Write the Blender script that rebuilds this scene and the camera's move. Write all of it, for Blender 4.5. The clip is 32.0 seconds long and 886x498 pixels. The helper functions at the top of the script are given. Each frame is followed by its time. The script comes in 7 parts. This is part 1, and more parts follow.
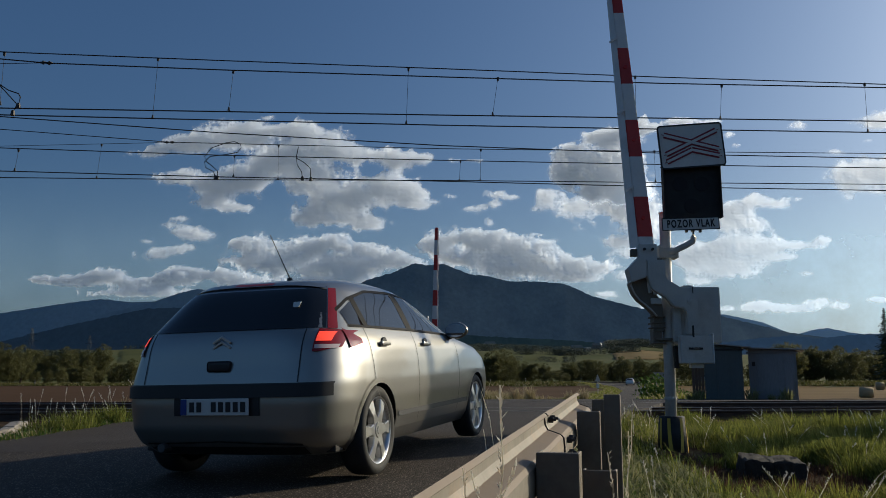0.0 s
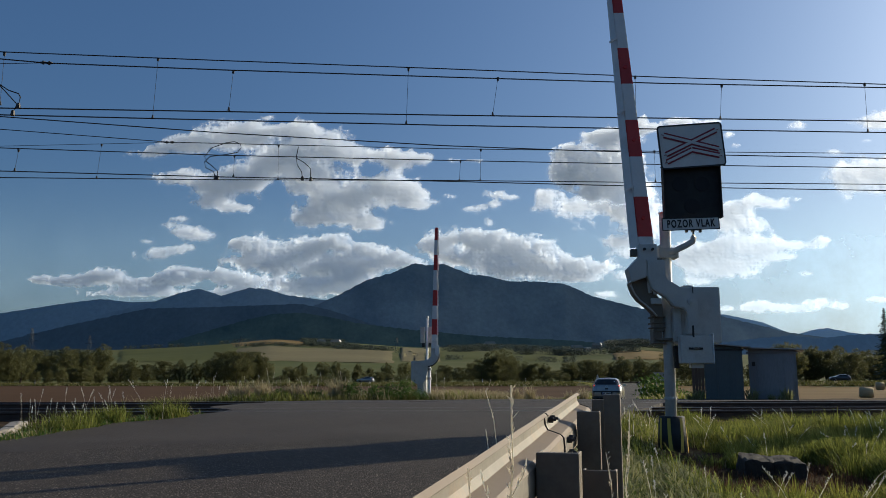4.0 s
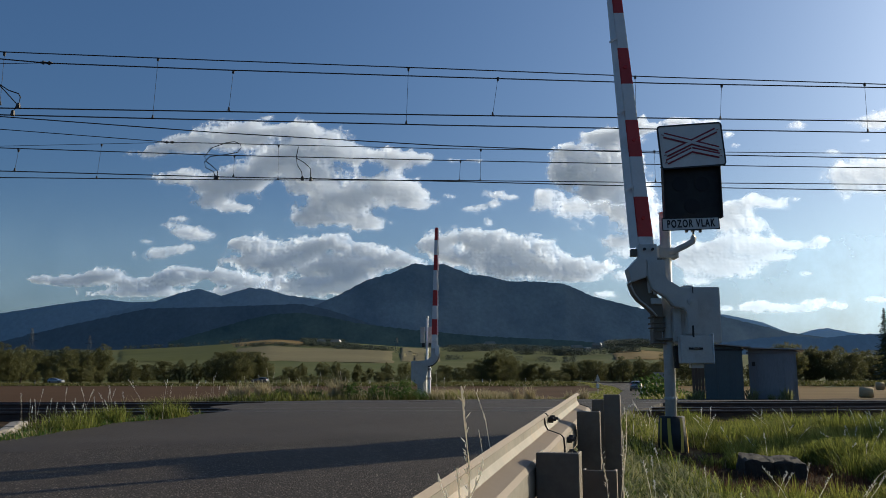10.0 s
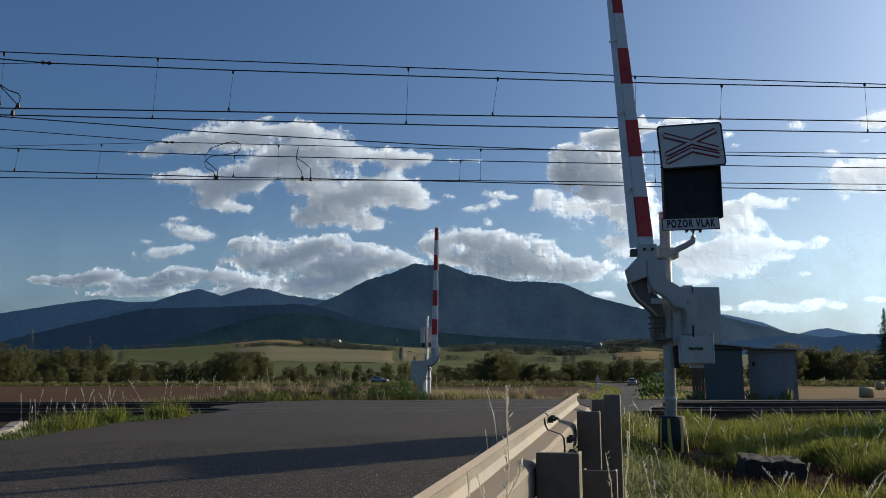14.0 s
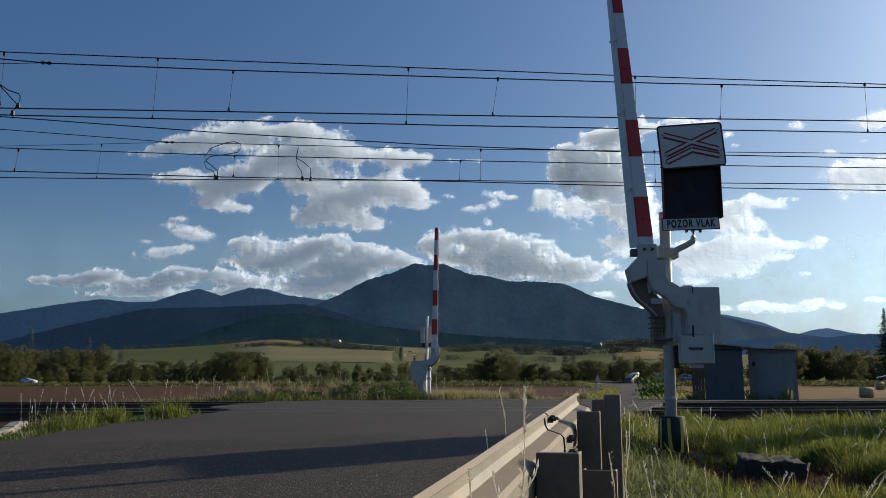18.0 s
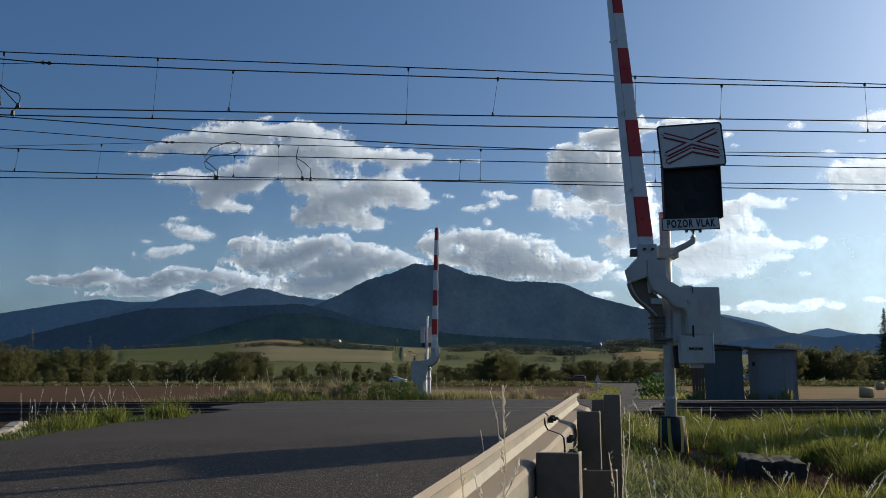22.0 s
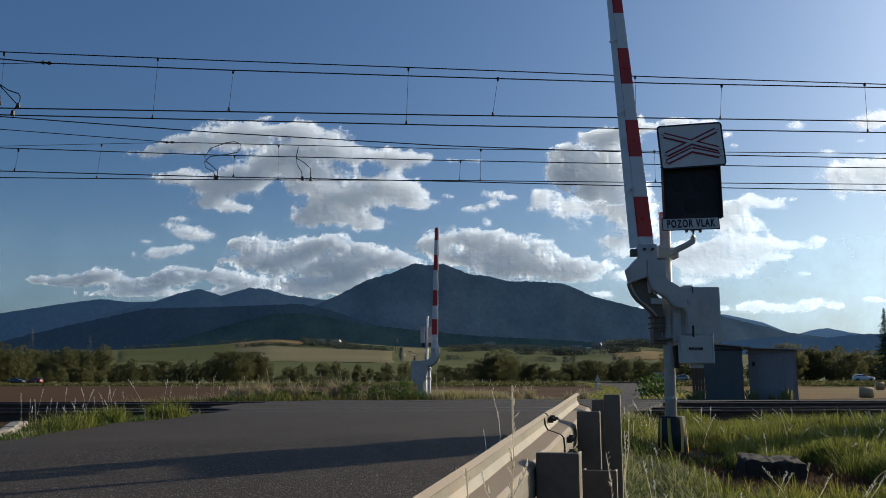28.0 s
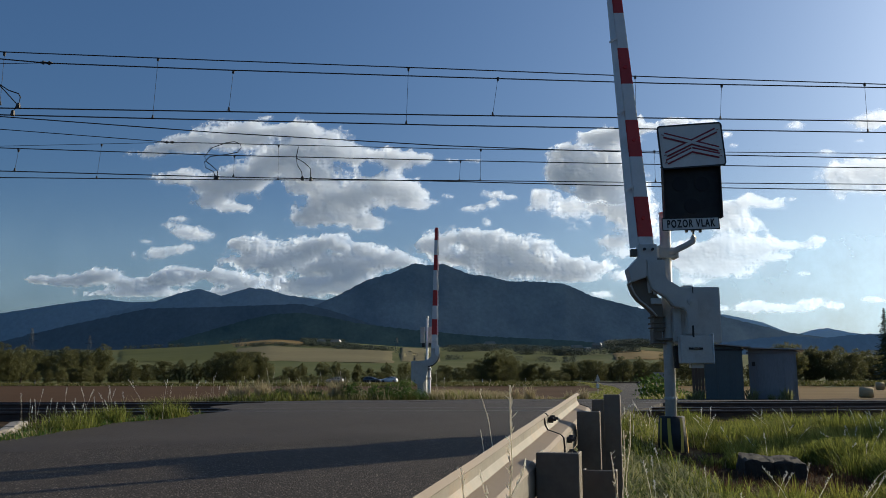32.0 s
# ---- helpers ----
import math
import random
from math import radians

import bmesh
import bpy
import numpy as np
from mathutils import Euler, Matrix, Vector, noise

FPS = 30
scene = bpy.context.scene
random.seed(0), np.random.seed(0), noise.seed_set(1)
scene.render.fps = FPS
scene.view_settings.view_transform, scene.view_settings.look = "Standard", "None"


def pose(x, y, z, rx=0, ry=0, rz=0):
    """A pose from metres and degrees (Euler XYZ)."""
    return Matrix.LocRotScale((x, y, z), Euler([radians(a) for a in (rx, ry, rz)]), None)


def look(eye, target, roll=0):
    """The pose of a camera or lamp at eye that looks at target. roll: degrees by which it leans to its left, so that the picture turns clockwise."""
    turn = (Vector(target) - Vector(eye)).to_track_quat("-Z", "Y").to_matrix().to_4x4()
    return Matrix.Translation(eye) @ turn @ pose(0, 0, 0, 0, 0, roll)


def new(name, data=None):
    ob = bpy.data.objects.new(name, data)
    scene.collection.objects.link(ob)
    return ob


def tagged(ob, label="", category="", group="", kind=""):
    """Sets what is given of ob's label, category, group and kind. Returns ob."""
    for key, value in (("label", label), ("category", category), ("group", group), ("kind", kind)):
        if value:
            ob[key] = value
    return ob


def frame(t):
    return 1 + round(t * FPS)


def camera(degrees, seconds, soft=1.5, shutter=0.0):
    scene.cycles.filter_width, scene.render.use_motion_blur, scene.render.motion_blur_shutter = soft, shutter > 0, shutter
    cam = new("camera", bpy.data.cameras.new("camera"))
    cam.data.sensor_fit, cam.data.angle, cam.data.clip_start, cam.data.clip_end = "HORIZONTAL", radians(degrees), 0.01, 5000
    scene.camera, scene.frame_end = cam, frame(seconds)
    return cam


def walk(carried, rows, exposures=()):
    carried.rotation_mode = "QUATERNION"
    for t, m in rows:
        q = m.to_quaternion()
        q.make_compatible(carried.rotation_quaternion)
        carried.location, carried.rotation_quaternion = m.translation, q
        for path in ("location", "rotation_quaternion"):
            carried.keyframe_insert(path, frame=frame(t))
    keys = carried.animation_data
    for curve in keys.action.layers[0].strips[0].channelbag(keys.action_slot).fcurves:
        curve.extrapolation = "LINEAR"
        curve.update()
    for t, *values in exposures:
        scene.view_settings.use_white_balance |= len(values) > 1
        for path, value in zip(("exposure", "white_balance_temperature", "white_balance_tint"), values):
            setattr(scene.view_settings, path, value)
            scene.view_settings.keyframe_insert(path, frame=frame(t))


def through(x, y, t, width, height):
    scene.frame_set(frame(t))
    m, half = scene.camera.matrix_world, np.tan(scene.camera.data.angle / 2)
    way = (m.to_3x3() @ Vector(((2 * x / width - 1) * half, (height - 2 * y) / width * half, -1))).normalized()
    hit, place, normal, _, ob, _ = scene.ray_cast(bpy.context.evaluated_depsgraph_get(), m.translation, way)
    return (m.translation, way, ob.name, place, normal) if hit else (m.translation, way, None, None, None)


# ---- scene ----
import functools
import itertools

# ============ camera and its walk ============
EYE = 0.50                       # height of the lens over the rail heads
TILT = 9.2
cam = camera(57.6, 32.0, soft=0.85)
walk(cam, [(0.0, pose(0, 0, EYE, 90 + TILT, 0, 0)), (32.0, pose(0, 0, EYE, 90 + TILT, 0, 0))],
     exposures=[(0.0, -0.38, 5430, 5), (0.4, -0.25, 5430, 5), (0.8, -0.05, 5430, 5), (1.0, 0.0, 5430, 5), (32.0, 0.0, 5430, 5)])

# ============ world, sun ============
SUN_AZ, SUN_EL = 61.0, 20.5      # degrees to the right of straight ahead, over the horizon
world = bpy.data.worlds.new("sky")
scene.world = world
world.use_nodes = True
wn = world.node_tree
sky = wn.nodes.new("ShaderNodeTexSky")
sky.sky_type = "NISHITA"
sky.sun_disc = False
sky.sun_elevation = radians(SUN_EL)
sky.sun_rotation = radians(SUN_AZ)
sky.altitude = 600
sky.air_density, sky.dust_density, sky.ozone_density = 1.15, 6.5, 4.9
wn.nodes["Background"].inputs["Strength"].default_value = 0.088
wn.links.new(sky.outputs[0], wn.nodes["Background"].inputs["Color"])

sun = new("sun", bpy.data.lights.new("sun", "SUN"))
sun.data.energy = 5.0
sun.data.angle = radians(0.55)
sun.data.color = (1.0, 0.77, 0.48)
sun_way = Vector((math.sin(radians(SUN_AZ)) * math.cos(radians(SUN_EL)),
                  math.cos(radians(SUN_AZ)) * math.cos(radians(SUN_EL)), math.sin(radians(SUN_EL))))
sun.matrix_world = look(sun_way * 50, (0, 0, 0))


# ============ materials ============
class Nodes:
    """Short hand for a node material."""

    def __init__(self, name):
        self.mat = bpy.data.materials.new(name)
        self.mat.use_nodes = True
        self.t = self.mat.node_tree
        self.b = self.t.nodes["Principled BSDF"]
        self.out = self.t.nodes["Material Output"]
        self.co = self.t.nodes.new("ShaderNodeTexCoord")

    def n(self, kind, **kw):
        node = self.t.nodes.new("ShaderNode" + kind)
        for k, v in kw.items():
            node.inputs[k.replace("_", " ")].default_value = v
        return node

    def link(self, a, b):
        self.t.links.new(a, b)

    def noise(self, scale, detail=4, rough=0.55, space="Object", stretch=None):
        tx = self.n("TexNoise", Scale=scale, Detail=detail, Roughness=rough)
        src = self.co.outputs[space]
        if stretch:
            mp = self.n("Mapping")
            mp.inputs["Scale"].default_value = stretch
            self.link(src, mp.inputs[0])
            src = mp.outputs[0]
        self.link(src, tx.inputs["Vector"])
        return tx.outputs["Fac"]

    def ramp(self, fac, *stops):
        r = self.n("ValToRGB")
        while len(r.color_ramp.elements) < len(stops):
            r.color_ramp.elements.new(0.5)
        for e, (p, c) in zip(r.color_ramp.elements, stops):
            e.position = p
            e.color = (*c, 1) if len(c) == 3 else c
        self.link(fac, r.inputs[0])
        return r.outputs[0]

    def mix(self, fac, a, b, kind="MIX"):
        m = self.t.nodes.new("ShaderNodeMix")
        m.data_type, m.blend_type = "RGBA", kind
        for sock, v in ((m.inputs[0], fac), (m.inputs[6], a), (m.inputs[7], b)):
            if isinstance(v, bpy.types.NodeSocket):
                self.link(v, sock)
            elif isinstance(v, (int, float)):
                sock.default_value = v
            else:
                sock.default_value = (*v, 1)
        return m.outputs[2]

    def maths(self, op, a, b=0.0, clamp=False):
        m = self.t.nodes.new("ShaderNodeMath")
        m.operation, m.use_clamp = op, clamp
        for sock, v in zip(m.inputs, (a, b)):
            if isinstance(v, bpy.types.NodeSocket):
                self.link(v, sock)
            else:
                sock.default_value = v
        return m.outputs[0]

    def bump(self, fac, strength=0.3, distance=0.01):
        b = self.n("Bump", Strength=strength, Distance=distance)
        self.link(fac, b.inputs["Height"])
        self.link(b.outputs[0], self.b.inputs["Normal"])

    def base(self, v):
        if isinstance(v, bpy.types.NodeSocket):
            self.link(v, self.b.inputs["Base Color"])
        else:
            self.b.inputs["Base Color"].default_value = (*v, 1)

    def set(self, **kw):
        for k, v in kw.items():
            self.b.inputs[k.replace("_", " ")].default_value = v
        return self


def surface(name, lo, hi, scale=6.0, fine=60.0, rough=0.6, metal=0.0, bump=0.2, dist=0.004, stain=None, space="Object", stretch=None, per_object=0.0, **kw):
    """A two-scale surface: lo and hi colours by broad noise, fine grain, optional stain colour in patches."""
    m = Nodes(name)
    big, small = m.noise(scale, 5, 0.6, space, stretch), m.noise(fine, 3, 0.6, space, stretch)
    col = m.ramp(big, (0.3, lo), (0.7, hi))
    col = m.mix(0.35, col, m.ramp(small, (0.25, (0.35, 0.35, 0.35)), (0.75, (0.65, 0.65, 0.65))), "OVERLAY")
    if stain:
        st = m.noise(scale * 0.6 + 1.3, 6, 0.65, space, stretch)
        col = m.mix(m.ramp(st, (0.55, (0, 0, 0)), (0.72, (0.7, 0.7, 0.7))), col, stain)
    if per_object:
        info = m.t.nodes.new("ShaderNodeObjectInfo")
        hsv = m.n("HueSaturation")
        m.link(col, hsv.inputs["Color"])
        m.link(m.maths("ADD", m.maths("MULTIPLY", info.outputs["Random"], per_object), 1 - per_object / 2), hsv.inputs["Value"])
        col = hsv.outputs[0]
    m.base(col)
    m.set(Roughness=rough, Metallic=metal, **kw)
    if bump:
        m.bump(m.mix(0.5, big, small), bump, dist)
    return m.mat


def foliage(name, lo, hi, scale=0.5, through=0.35, rough=0.6):
    """Leaves or blades: colour by island and by broad noise, light passes through them."""
    m = Nodes(name)
    geo = m.t.nodes.new("ShaderNodeNewGeometry")
    big = m.noise(scale, 3)
    f = m.maths("ADD", m.maths("MULTIPLY", geo.outputs["Random Per Island"], 0.55), m.maths("MULTIPLY", big, 0.45))
    col = m.ramp(f, (0.2, lo), (0.8, hi))
    m.base(col)
    m.set(Roughness=rough, Specular_IOR_Level=0.15)
    tr = m.n("BsdfTranslucent")
    m.link(col, tr.inputs["Color"])
    mx = m.n("MixShader", Fac=through)
    m.link(m.b.outputs[0], mx.inputs[1])
    m.link(tr.outputs[0], mx.inputs[2])
    m.link(mx.outputs[0], m.out.inputs["Surface"])
    return m.mat


def plain(name, col, rough=0.5, metal=0.0, **kw):
    m = Nodes(name)
    m.base(m.mix(0.25, col, m.ramp(m.noise(9, 4), (0.3, tuple(c * 0.75 for c in col)), (0.7, tuple(min(1, c * 1.15) for c in col)))))
    m.set(Roughness=rough, Metallic=metal, **kw)
    return m.mat


def glow(name, col, strength):
    m = Nodes(name)
    m.base(col)
    m.b.inputs["Emission Color"].default_value = (*col, 1)
    m.set(Emission_Strength=strength, Roughness=0.3)
    return m.mat


def asphalt(name, lo, hi, chips, chip_scale, bump):
    m = Nodes(name)
    big = m.noise(0.7, 6, 0.6)
    mid = m.noise(5, 4)
    v = m.n("TexVoronoi", Scale=chip_scale)
    m.link(m.co.outputs["Object"], v.inputs["Vector"])
    col = m.ramp(big, (0.3, lo), (0.7, hi))
    col = m.mix(0.3, col, m.ramp(mid, (0.3, lo), (0.7, hi)))
    pick = m.ramp(v.outputs["Color"], (0.54, (0, 0, 0)), (0.74, (1, 1, 1)))
    near = m.ramp(v.outputs["Distance"], (0.25, (1, 1, 1)), (0.5, (0, 0, 0)))
    col = m.mix(m.mix(1.0, pick, near, "MULTIPLY"), col, chips)
    m.base(col)
    m.set(Roughness=0.8, Specular_IOR_Level=0.3)
    m.bump(m.maths("SUBTRACT", 1.0, v.outputs["Distance"]), bump, 0.006)
    return m.mat


M = {}
M["asphalt_old"] = asphalt("asphalt_old", (0.026, 0.019, 0.0135), (0.043, 0.033, 0.024), (0.28, 0.235, 0.18), 68, 1.0)
M["asphalt_new"] = asphalt("asphalt_new", (0.036, 0.028, 0.021), (0.058, 0.046, 0.036), (0.12, 0.105, 0.09), 130, 0.35)
M["soil"] = surface("soil", (0.042, 0.026, 0.014), (0.085, 0.056, 0.030), 2.0, 30, 0.95, bump=0.6, dist=0.03, stain=(0.06, 0.08, 0.025), Specular_IOR_Level=0.08)
M["ploughed"] = surface("ploughed", (0.062, 0.034, 0.017), (0.094, 0.054, 0.027), 0.10, 3.0, 0.95, bump=0.7, dist=0.06, stretch=(0.25, 1, 1), Specular_IOR_Level=0.08)
M["stubble"] = surface("stubble", (0.15, 0.095, 0.034), (0.205, 0.135, 0.051), 0.08, 3.0, 0.9, bump=0.6, dist=0.06, stretch=(0.4, 1, 1), Specular_IOR_Level=0.08)
M["verge"] = surface("verge", (0.055, 0.060, 0.016), (0.15, 0.13, 0.05), 0.06, 1.2, 0.9, bump=0.8, dist=0.2, stretch=(0.3, 1, 1), Specular_IOR_Level=0.08)
M["meadow"] = surface("meadow", (0.065, 0.085, 0.024), (0.13, 0.125, 0.048), 0.006, 0.08, 0.9, bump=0.3, dist=0.5, Specular_IOR_Level=0.08)
M["crop_green"] = surface("crop_green", (0.070, 0.078, 0.022), (0.102, 0.108, 0.034), 0.01, 0.2, 0.9, bump=0.2, dist=0.3, Specular_IOR_Level=0.08)
M["crop_tan"] = surface("crop_tan", (0.16, 0.115, 0.042), (0.23, 0.165, 0.065), 0.01, 0.2, 0.9, bump=0.2, dist=0.3, Specular_IOR_Level=0.08)
# far woods: pale blue aerial haze is put into these base colours
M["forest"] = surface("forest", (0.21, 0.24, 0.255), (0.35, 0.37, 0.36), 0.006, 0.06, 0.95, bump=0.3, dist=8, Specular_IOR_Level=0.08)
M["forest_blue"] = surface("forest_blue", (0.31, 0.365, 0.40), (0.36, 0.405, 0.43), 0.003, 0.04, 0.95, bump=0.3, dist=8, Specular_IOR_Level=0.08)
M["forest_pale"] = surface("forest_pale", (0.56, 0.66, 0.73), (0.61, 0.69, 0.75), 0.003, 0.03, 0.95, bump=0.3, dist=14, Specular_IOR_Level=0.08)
M["ballast"] = surface("ballast", (0.035, 0.030, 0.027), (0.09, 0.078, 0.07), 4, 28, 0.95, bump=1.0, dist=0.04, Specular_IOR_Level=0.08)
M["rail"] = surface("rail", (0.05, 0.033, 0.026), (0.09, 0.06, 0.045), 4, 60, 0.7, 0.3)
M["rail_head"] = plain("rail_head", (0.22, 0.20, 0.18), 0.42, 1.0)
M["galvanised"] = surface("galvanised", (0.155, 0.135, 0.105), (0.225, 0.198, 0.158), 3, 40, 0.6, 0.1, 0.1, 0.002, stain=(0.30, 0.195, 0.115))


def dusty(mat, dust):
    """Road dust settled on the upward faces of a material."""
    t = mat.node_tree
    bsdf = t.nodes["Principled BSDF"]
    old = bsdf.inputs["Base Color"].links[0].from_socket
    geo, sep, ramp, mix, tex = [t.nodes.new("ShaderNode" + k) for k in ("NewGeometry", "SeparateXYZ", "ValToRGB", "Mix", "TexNoise")]
    tex.inputs["Scale"].default_value = 9
    add = t.nodes.new("ShaderNodeMath")
    add.operation = "MULTIPLY_ADD"
    add.inputs[1].default_value = 0.7
    t.links.new(geo.outputs["Normal"], sep.inputs[0])
    t.links.new(tex.outputs["Fac"], add.inputs[0])
    t.links.new(sep.outputs["Z"], add.inputs[2])
    ramp.color_ramp.elements[0].position, ramp.color_ramp.elements[1].position = 0.80, 1.0
    ramp.color_ramp.elements[1].color = (0.75, 0.75, 0.75, 1)
    t.links.new(add.outputs[0], ramp.inputs[0])
    mix.data_type = "RGBA"
    mix.inputs[7].default_value = (*dust, 1)
    t.links.new(ramp.outputs[0], mix.inputs[0])
    t.links.new(old, mix.inputs[6])
    t.links.new(mix.outputs[2], bsdf.inputs["Base Color"])


dusty(M["galvanised"], (0.225, 0.168, 0.112))
M["post_steel"] = surface("post_steel", (0.13, 0.112, 0.086), (0.20, 0.172, 0.132), 5, 50, 0.6, 0.3, 0.2, 0.003, stain=(0.20, 0.14, 0.10))
M["grey_paint"] = surface("grey_paint", (0.46, 0.45, 0.415), (0.57, 0.555, 0.515), 4, 60, 0.45, 0.0, 0.08, 0.002, stain=(0.38, 0.35, 0.30))
M["white_paint"] = surface("white_paint", (0.70, 0.70, 0.68), (0.80, 0.80, 0.78), 3, 50, 0.45, 0.0, 0.05, 0.002, stain=(0.55, 0.53, 0.48))
M["red_paint"] = surface("red_paint", (0.42, 0.030, 0.025), (0.55, 0.05, 0.04), 3, 50, 0.4, 0.0, 0.05, 0.002)
M["black"] = plain("black", (0.018, 0.018, 0.02), 0.5)
M["rubber"] = surface("rubber", (0.015, 0.015, 0.015), (0.03, 0.03, 0.03), 8, 90, 0.75)
M["wire"] = plain("wire", (0.05, 0.045, 0.04), 0.5, 0.6)
M["yellow"] = plain("yellow", (0.65, 0.45, 0.05), 0.5)
M["concrete"] = surface("concrete", (0.20, 0.18, 0.16), (0.34, 0.31, 0.28), 3, 40, 0.9, bump=0.5, dist=0.01, stain=(0.12, 0.11, 0.09))
M["dark_concrete"] = surface("dark_concrete", (0.020, 0.016, 0.012), (0.058, 0.047, 0.037), 7, 60, 0.95, bump=0.8, dist=0.02, stain=(0.07, 0.07, 0.05))
M["hut_blue"] = surface("hut_blue", (0.23, 0.235, 0.245), (0.295, 0.30, 0.305), 2, 30, 0.6, bump=0.1, stain=(0.14, 0.14, 0.13), stretch=(1, 1, 0.2))
M["hut_teal"] = surface("hut_teal", (0.082, 0.10, 0.098), (0.108, 0.128, 0.124), 2, 30, 0.6, bump=0.1, stain=(0.08, 0.08, 0.07), stretch=(1, 1, 0.2))
M["roof_sheet"] = surface("roof_sheet", (0.30, 0.29, 0.27), (0.42, 0.40, 0.37), 2, 30, 0.5, 0.3, 0.1)
# blue-grey tone puts distance haze into the pylons' colour
M["pylon_steel"] = surface("pylon_steel", (0.045, 0.052, 0.056), (0.07, 0.078, 0.082), 3, 30, 0.7)
M["wood_old"] = surface("wood_old", (0.10, 0.06, 0.04), (0.17, 0.11, 0.075), 2, 40, 0.85, bump=0.4, stretch=(1, 1, 0.1))
M["bark"] = surface("bark", (0.05, 0.04, 0.03), (0.10, 0.08, 0.06), 2, 12, 0.95, bump=0.8, dist=0.03)
M["straw"] = surface("straw", (0.33, 0.26, 0.14), (0.48, 0.39, 0.22), 3, 40, 0.9, bump=0.8, dist=0.02, stretch=(0.2, 1, 1))
M["leaf_tree"] = foliage("leaf_tree", (0.09, 0.092, 0.038), (0.17, 0.166, 0.068), 0.25, 0.42)
M["leaf_light"] = foliage("leaf_light", (0.12, 0.12, 0.048), (0.215, 0.205, 0.085), 0.25, 0.42)
# greyer, bluer green than the near leaves: haze put into the colour
M["leaf_far"] = foliage("leaf_far", (0.060, 0.072, 0.048), (0.095, 0.108, 0.064), 0.05, 0.15)
M["grass_olive"] = foliage("grass_olive", (0.055, 0.065, 0.014), (0.17, 0.16, 0.05), 0.05, 0.4)
M["weed_pale"] = foliage("weed_pale", (0.13, 0.155, 0.055), (0.38, 0.37, 0.19), 1.5, 0.4)
M["needle"] = foliage("needle", (0.025, 0.040, 0.025), (0.060, 0.085, 0.048), 0.5, 0.15)
M["grass"] = foliage("grass", (0.055, 0.075, 0.013), (0.31, 0.325, 0.07), 0.7, 0.5)
M["grass_dry"] = foliage("grass_dry", (0.24, 0.20, 0.10), (0.50, 0.43, 0.27), 0.9, 0.4)
M["seed"] = foliage("seed", (0.78, 0.72, 0.60), (0.95, 0.92, 0.84), 9, 0.65)
M["grass_yellow"] = foliage("grass_yellow", (0.12, 0.125, 0.02), (0.33, 0.32, 0.07), 0.9, 0.5)
M["grass_brown"] = foliage("grass_brown", (0.07, 0.04, 0.022), (0.17, 0.10, 0.06), 1.5, 0.3)
M["weed"] = foliage("weed", (0.035, 0.075, 0.015), (0.12, 0.18, 0.04), 1.5, 0.4)


# ============ building helpers ============
def part(name, bm, material, parent=None, label="", smooth=False):
    """Links a bmesh as one mesh object under a thing or a part."""
    if smooth:
        for f in bm.faces:
            f.smooth = True
    me = bpy.data.meshes.new(name)
    bm.to_mesh(me)
    bm.free()
    me.materials.append(M[material] if isinstance(material, str) else material)
    ob = new(name, me)
    ob.parent = parent
    if label:
        tagged(ob, label)
    return ob


def mesh_part(name, verts, faces, material, parent=None, label="", smooth=False):
    me = bpy.data.meshes.new(name)
    me.from_pydata(verts, [], faces)
    if smooth:
        me.shade_smooth()
    for mt in (material if isinstance(material, list) else [material]):
        me.materials.append(M[mt] if isinstance(mt, str) else mt)
    ob = new(name, me)
    ob.parent = parent
    if label:
        tagged(ob, label)
    return ob


def thing(name, m, label, category, group="", kind=""):
    ob = new(name)
    ob.empty_display_size = 0.1
    ob.matrix_world = m
    return tagged(ob, label, category, group, kind)


def boxm(size, at=(0, 0, 0), bevel=0.0, segs=2, turn=None):
    bm = bmesh.new()
    bmesh.ops.create_cube(bm, size=1)
    bmesh.ops.scale(bm, vec=size, verts=bm.verts)
    if bevel:
        bmesh.ops.bevel(bm, geom=bm.edges[:], offset=bevel, segments=segs, affect="EDGES", profile=0.6)
    if turn:
        bmesh.ops.transform(bm, matrix=turn, verts=bm.verts)
    bmesh.ops.translate(bm, vec=at, verts=bm.verts)
    return bm


def join(*bms):
    out = bms[0]
    for b in bms[1:]:
        tmp = bpy.data.meshes.new("tmp")
        b.to_mesh(tmp)
        b.free()
        out.from_mesh(tmp)
        bpy.data.meshes.remove(tmp)
    return out


def rod(a, b, r, r2=None, seg=12, caps=True):
    """A round bar from a to b."""
    a, b = Vector(a), Vector(b)
    bm = bmesh.new()
    bmesh.ops.create_cone(bm, cap_ends=caps, segments=seg, radius1=r, radius2=r if r2 is None else r2, depth=(b - a).length)
    turn = (b - a).to_track_quat("Z", "Y").to_matrix().to_4x4()
    bmesh.ops.transform(bm, matrix=Matrix.Translation((a + b) / 2) @ turn, verts=bm.verts)
    return bm


def tube(points, r, seg=8):
    """A bent bar through points, as one swept skin."""
    pts = [Vector(p) for p in points]
    verts, faces = [], []
    for i, p in enumerate(pts):
        d = (pts[min(i + 1, len(pts) - 1)] - pts[max(i - 1, 0)]).normalized()
        q = d.to_track_quat("Z", "Y")
        for k in range(seg):
            a = 2 * math.pi * k / seg
            verts.append(p + q @ Vector((math.cos(a) * r, math.sin(a) * r, 0)))
    for i in range(len(pts) - 1):
        for k in range(seg):
            k2 = (k + 1) % seg
            faces.append((i * seg + k, i * seg + k2, (i + 1) * seg + k2, (i + 1) * seg + k))
    faces += [tuple(range(seg))[::-1], tuple((len(pts) - 1) * seg + k for k in range(seg))]
    bm = bmesh.new()
    vs = [bm.verts.new(v) for v in verts]
    for f in faces:
        bm.faces.new([vs[i] for i in f])
    return bm


